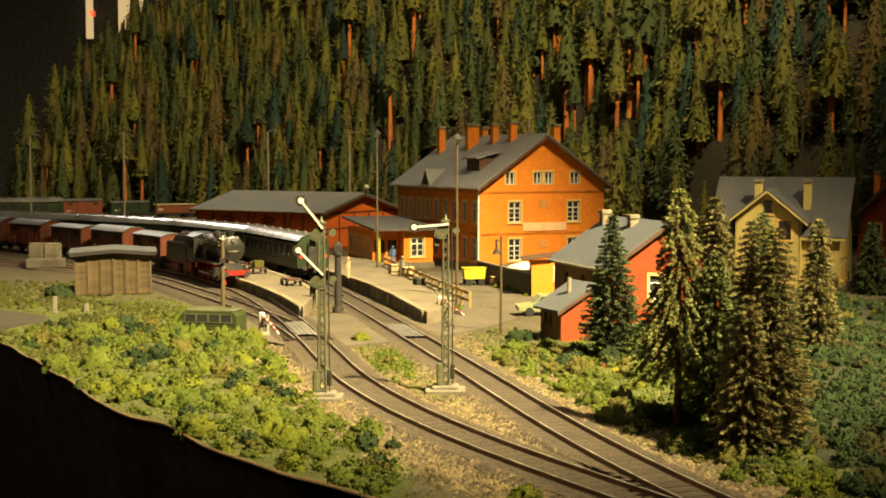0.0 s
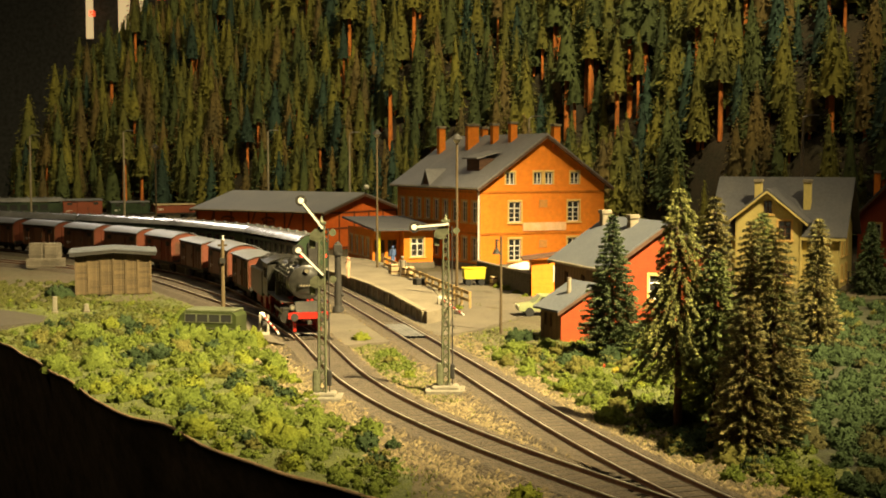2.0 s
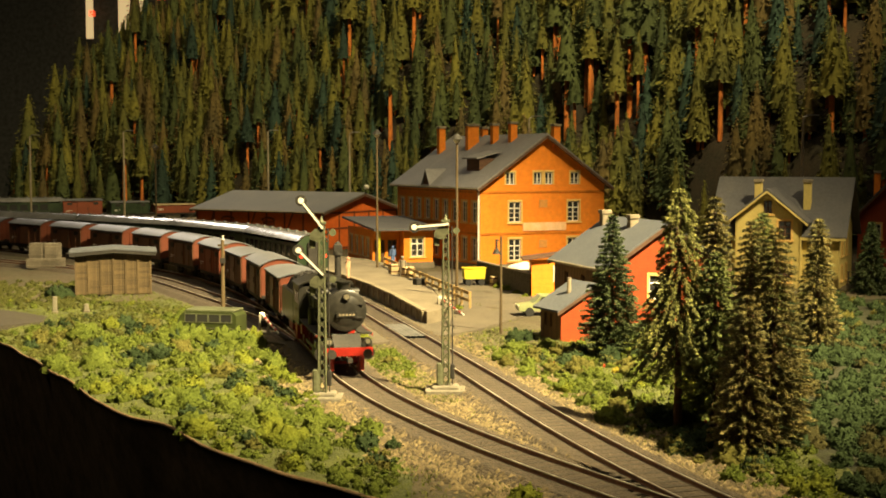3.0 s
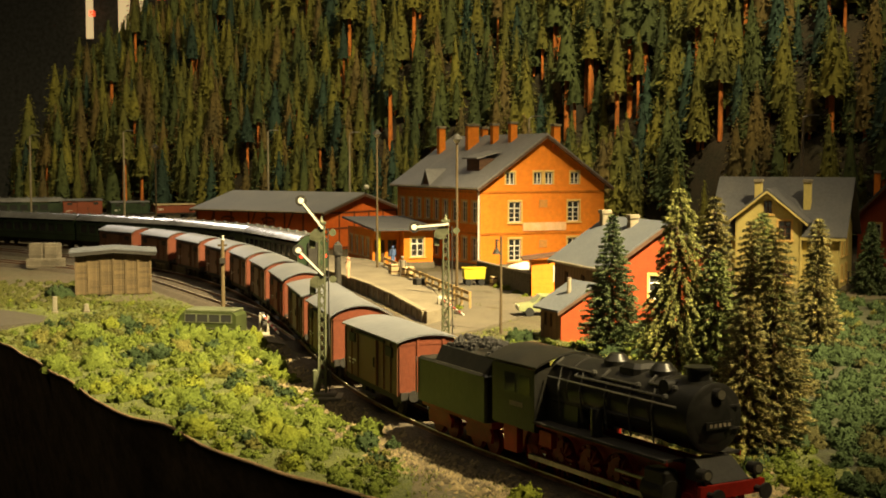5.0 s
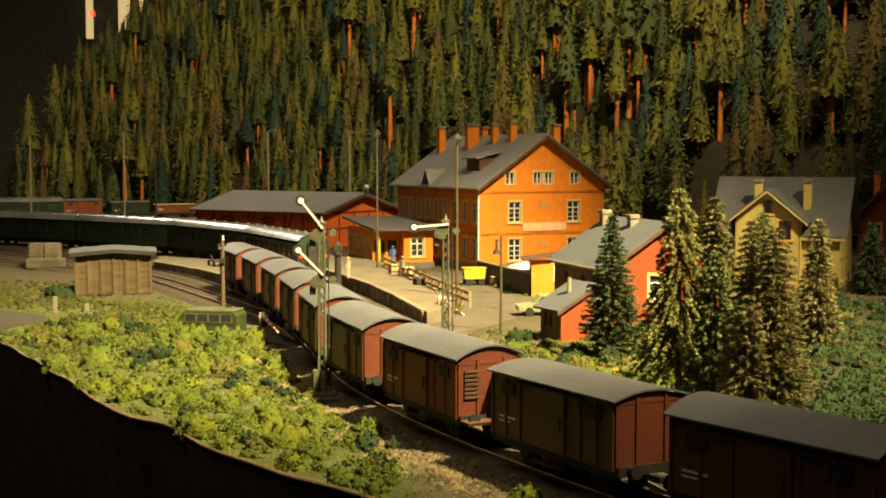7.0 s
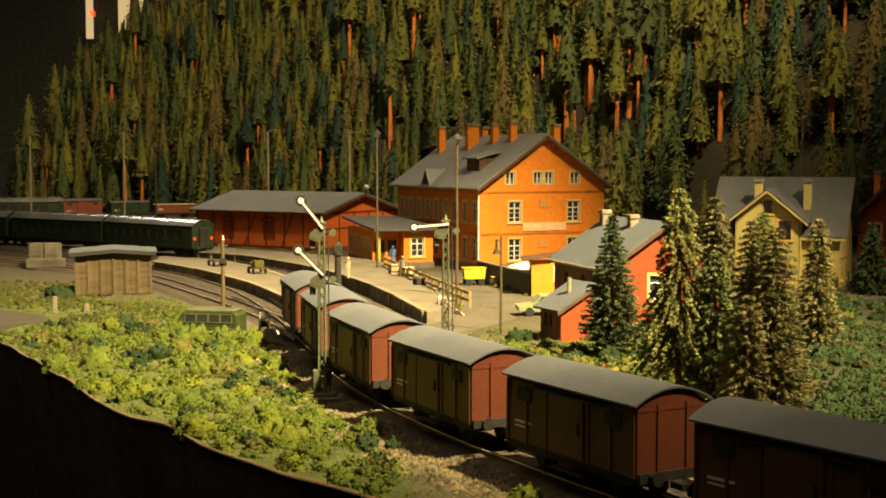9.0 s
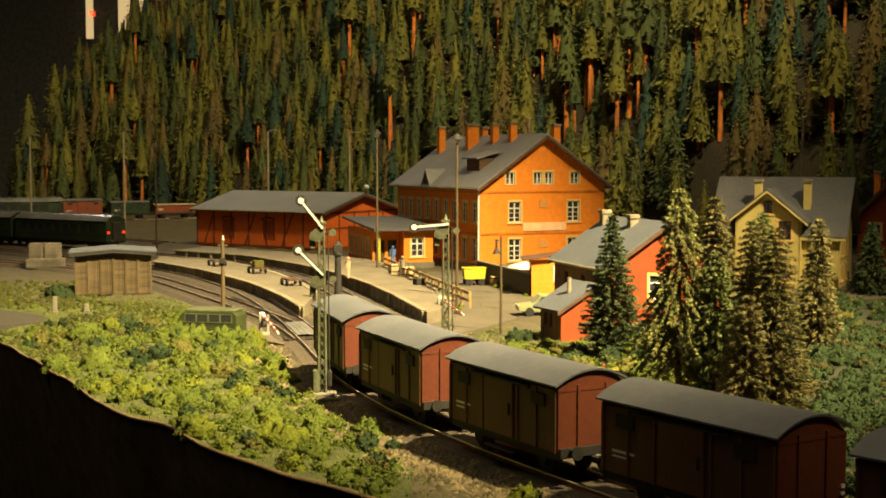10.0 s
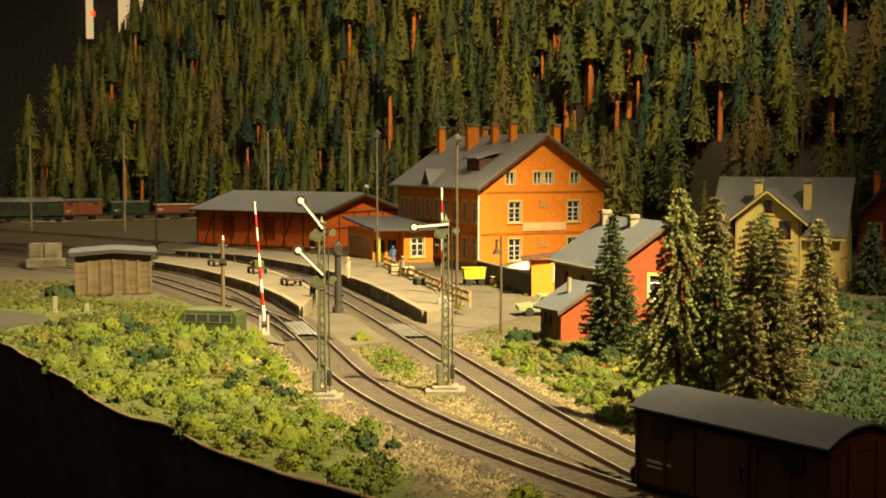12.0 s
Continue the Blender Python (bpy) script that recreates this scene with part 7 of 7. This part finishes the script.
scatter_bushes("brown_undergrowth", MAT["bush_b"], thick[3::4], "brown-green undergrowth, darkened to imitate weak light at the right", 7, per=150, leaf=0.068)
scatter_bushes("fence_shrubs", MAT["bush_y"], np.array([(-4.6, 121, 0.5), (-3.9, 118, 0.45), (-2.6, 111.5, 0.5), (-1.0, 104.5, 0.5), (-0.2, 101, 0.45), (0.9, 96.2, 0.5), (4.2, 112, 0.5), (4.9, 110, 0.6), (5.6, 107.5, 0.5), (6.2, 105, 0.4), (3.7, 115.5, 0.45)]) + np.array([0.25, 0, 0]), "small yellow-green shrubs by the platform fence", 21, per=150, leaf=0.09)
scatter_bushes("yellow_flowers", MAT["flower"], np.array([(8.7 + 0.32 * k, 67.6 - 0.35 * (k % 3), 0.3 + 0.08 * (k % 2)) for k in range(6)]), "patch of yellow flowers", 16, per=120, leaf=0.05)
scatter_bushes("poppies", MAT["poppy"], spots(12, 5, 12, 50, 84, RIGHT, 0.1, 0.18), "small patches of red poppies", 6, per=22, leaf=0.10)


def build_grass():
    rnd = np.random.default_rng(9)
    xs, ys = [], []
    for n, box, keep in ((26000, (-45, 0, 42, 118), lambda x, y, g: (g > 2.4) & (y < 118 + 0.3 * (x + 20))), (9000, (1, 13, 34, 86), lambda x, y, g: (g > 2.2) & (y < 85)),
                         (9000, (-6, 1, 60, 79), lambda x, y, g: (g > 1.9)), (900, (-1, 6, 88, 120), lambda x, y, g: (np.sin(x * 3) * np.cos(y * 0.7) > 0.5))):
        p = spots(n, *box, keep, 0.1, 0.2)
        xs.append(p[:, 0]), ys.append(p[:, 1])
    x, y = np.concatenate(xs), np.concatenate(ys)
    z = ground_z(x, y)
    n, k = len(x), 4
    a = rnd.uniform(0, 6.28, (n, k))
    h = rnd.uniform(0.08, 0.22, (n, k))
    lean = rnd.uniform(0.02, 0.18, (n, k))
    bx, by = x[:, None] + rnd.normal(0, 0.12, (n, k)), y[:, None] + rnd.normal(0, 0.12, (n, k))
    w = 0.026
    zz = np.repeat(z[:, None], k, 1) - 0.03
    v = np.stack([np.stack([bx - w * np.sin(a), by + w * np.cos(a), zz], -1), np.stack([bx + w * np.sin(a), by - w * np.cos(a), zz], -1),
                  np.stack([bx + lean * np.cos(a), by + lean * np.sin(a), zz + h], -1)], 2).reshape(-1, 3)
    tagged(new("grass", raw_mesh("grass", v, np.arange(len(v)).reshape(-1, 3), MAT["grass"])), "yellow-green static grass", "grass", kind="stuff")


def build_gravel():
    rnd = np.random.default_rng(10)
    p = []
    for n, box in ((52000, (-9, 12, 36, 70)), (16000, (-14, 6, 70, 100))):
        x, y = rnd.uniform(box[0], box[1], n), rnd.uniform(box[2], box[3], n)
        ga, gb = LINE_A.gap(x, y), LINE_B.gap(x, y)
        g = np.minimum(ga, gb)
        ok = (g < 3.6 + rnd.normal(0, 0.5, n)) & (g > 0.1) & (y > edge_y(x) + 0.2)
        p.append(np.c_[x, y, g][ok])
    x, y, g = np.concatenate(p).T
    z = np.where(g < 1.6, 0.02, np.where(g < 2.5, 0.02 - 0.37 * (g - 1.6) / 0.9, -0.3))
    z = np.maximum(z, ground_z(x, y))
    n = len(x)
    s = rnd.uniform(0.06, 0.155, n) * np.where(g < 1.6, 0.55, 1.0)
    base = np.array([(1, 0, 0), (0, 1, 0), (-1, 0, 0), (0, -1, 0), (0, 0, 0.85), (0, 0, -0.6)], float)
    tri = np.array([(0, 1, 4), (1, 2, 4), (2, 3, 4), (3, 0, 4)])
    v = base[None] * s[:, None, None] * rnd.uniform(0.6, 1.35, (n, 6, 3))
    a = rnd.uniform(0, 6.28, n)
    c, q = np.cos(a)[:, None], np.sin(a)[:, None]
    vx, vy = v[:, :, 0] * c - v[:, :, 1] * q, v[:, :, 0] * q + v[:, :, 1] * c
    v = np.stack([vx + x[:, None], vy + y[:, None], v[:, :, 2] + z[:, None] + 0.02], -1).reshape(-1, 3)
    f = (tri[None] + 6 * np.arange(n)[:, None, None]).reshape(-1, 3)
    bed = np.repeat(g < 1.45, 4)
    tagged(new("gravel", raw_mesh("gravel", v, f[~bed], MAT["gravel"])), "loose brown ballast stones", "gravel", kind="stuff")
    tagged(new("bed_gravel", raw_mesh("bed_gravel", v, f[bed], MAT["bed_stone"])), "fine grey-brown stones between the rails", "gravel", kind="stuff")


build_grass()
build_gravel()

# ---- rolling stock ----
LOCO, DRIVERS, RODS = make_loco()
TENDER = make_tender()
W_ROUND = make_wagon(7.1, 3.05, 3.70, MAT["wagon"], MAT["wroof"], "brown covered goods wagon with rounded grey roof")
W_FLAT = make_wagon(7.1, 3.10, 3.48, MAT["wagon"], MAT["wroof"], "brown covered goods wagon with flatter grey roof", 9)
W_RED = make_wagon(7.1, 3.05, 3.70, MAT["wagon_red"], MAT["wroof"], "oxide red covered goods wagon with brake platform", 8, brake=True)
OUT = place(0, 0, -30)
ORDER = [W_FLAT, W_ROUND] + [copy_thing(q, OUT) for q in (W_FLAT,)] + [W_RED] + [copy_thing(q, OUT) for q in (W_ROUND,) * 6]
COACH = make_coach(17.0, "dark green passenger coach with shiny grey roof")
TAIL = make_coach(17.0, "dark green end coach with red tail lamps", True)
COACHES = [TAIL, COACH, copy_thing(COACH, OUT), copy_thing(COACH, OUT)]
RED_LOCO = make_red_loco()


def on_line(line, s, base, flip=False, z=0.27):
    """The pose of a vehicle whose middle is at s on a line."""
    p, q = line.at(s - base / 2), line.at(s + base / 2)
    m = (p + q) / 2
    turn = math.degrees(math.atan2(q[1] - p[1], q[0] - p[0])) + (180 if flip else 0)
    return place(m[0], m[1], z, turn)


# wagons and vans that stand in the far yard
YARD = [(90.0, make_coach(11.0, "dark green coach parked in the far yard")), (98.8, make_wagon(6.6, 3.3, 3.7, MAT["wagon_red"], MAT["wroof"], "brown van parked in the far yard", group="yard wagons")),
        (107.0, make_wagon(6.6, 2.9, 3.2, MAT["coach"], MAT["wroof"], "dark green van parked in the far yard", group="yard wagons")), (115.0, make_wagon(7.2, 2.3, 2.6, MAT["wagon_red"], MAT["crate"], "low rust-brown wagon with pale load", door=False, group="yard wagons")),
        (78.5, make_wagon(8.0, 3.3, 3.7, MAT["coach"], MAT["wroof"], "dark van parked in the far yard", group="yard wagons"))]
for s, ob in YARD:
    ob.matrix_basis = on_line(LINE_E, s, 5)
    ob["group"] = "yard wagons"

build_track(LINE_A, LINE_A.near(-110, 201), LINE_A.near(30, 14), "brown ballasted main track curving past the station", True, (36, 88))
build_track(LINE_B, LINE_B.near(-110, 210), LINE_B.s[-1], "brown ballasted platform track joining the main track", True, (44, 88))
build_track(LINE_D, 2, LINE_D.s[-1] - 1, "bright-railed siding beside the main track", True)
build_track(LINE_E, 2, LINE_E.s[-1] - 2, "far yard track under parked wagons", False)
build_track(LINE_F, 2, LINE_F.s[-1] - 2, "empty far yard track", False)
platform("platform_island", [(-27.9, 130.5), (-21.3, 120.5), (-15.5, 108.6), (-11.8, 98.6), (-9.3, 90)], [(-28.6, 136.5), (-21.6, 131.5), (-16.0, 121.0), (-11.9, 110), (-9.3, 99.8)], "sandy island platform with concrete block walls")
platform("platform_station", [(-29, 146.5), (-20.3, 139.0), (-12.9, 126.2), (-9.0, 117), (-6.0, 108), (-3.5, 98.6), (-1.0, 87.2)], [(-27, 152), (-15, 141), (-8.2, 134), (-5.6, 127.5), (-2.4, 115), (-0.7, 104), (0.6, 90)], "sandy station platform with concrete block edge")


def motions():
    times = [0.25 * k for k in range(49)]
    front = lambda t: 239.3 + 15.25 * t + float(np.interp(t, [0, 1.2, 2.5, 3.2, 4.0, 4.5, 5.4, 6.0, 7, 8, 9, 10, 11, 12], [-0.7, -0.2, 0.5, 0.75, 0.4, 0.2, 1.0, 2.3, 3.75, 3.3, 2.6, 2.2, 1.98, 1.65]))
    walk(LOCO, [(t, on_line(LINE_A, front(t) - 6.5, 6.0)) for t in times])
    walk(TENDER, [(t, on_line(LINE_A, front(t) - 14.4, 3.2)) for t in times])
    for k, ob in enumerate(ORDER):
        walk(ob, [(t, on_line(LINE_A, front(t) - 22.6 - 9.45 * k, 4.6)) for t in times])
    # driving wheels and rods turn with the way covered
    fine = [i / 15 for i in range(181)]
    turn = lambda t: math.degrees(15.25 * t / 0.7)
    for k, w in enumerate(DRIVERS):
        walk(w, [(t, place(-3.0 + 1.5 * k, 0, 0.7, 0, 0, turn(t))) for t in fine])
    for k, r in enumerate(RODS):
        a = lambda t: radians(turn(t) + 90 * k)
        walk(r, [(t, place(0.3 * math.cos(a(t)), 0, 0.7 - 0.3 * math.sin(a(t)))) for t in fine])
    # the passenger train stands, then leaves
    tail = lambda t: float(np.interp(t, [0, 7.2, 7.5, 8.0, 8.4, 8.8, 9.2, 9.6, 10.0, 10.5, 11.0, 11.3, 12.0], [241.5, 241.5, 239, 231.2, 223.5, 215.5, 207.75, 200.5, 195, 189.25, 183, 179, 169.5]))
    for k, ob in enumerate(COACHES):
        walk(ob, [(t, on_line(LINE_B, tail(t) - 8.7 - 17.5 * k, 12.0, True)) for t in times])
    walk(RED_LOCO, [(t, on_line(LINE_B, tail(t) - 70 - 6.9, 7.0, True)) for t in times])
    # the booms rise once the train has passed
    rise = [(0.0, -1), (10.85, -1), (11.0, 6), (11.1, 13), (11.2, 20), (11.3, 26), (11.4, 34), (11.5, 40), (11.6, 49), (11.7, 57), (11.8, 70), (11.9, 78), (12.0, 83)]
    for boom, lean in ((BOOM_1, 4.8), (BOOM_2, 1.5)):
        walk(boom, [(t, place(0, 0, 1.15) @ pose(0, 0, 0, 0, lean, 0) @ pose(0, 0, 0, a, 0, 0)) for t, a in rise])


motions()
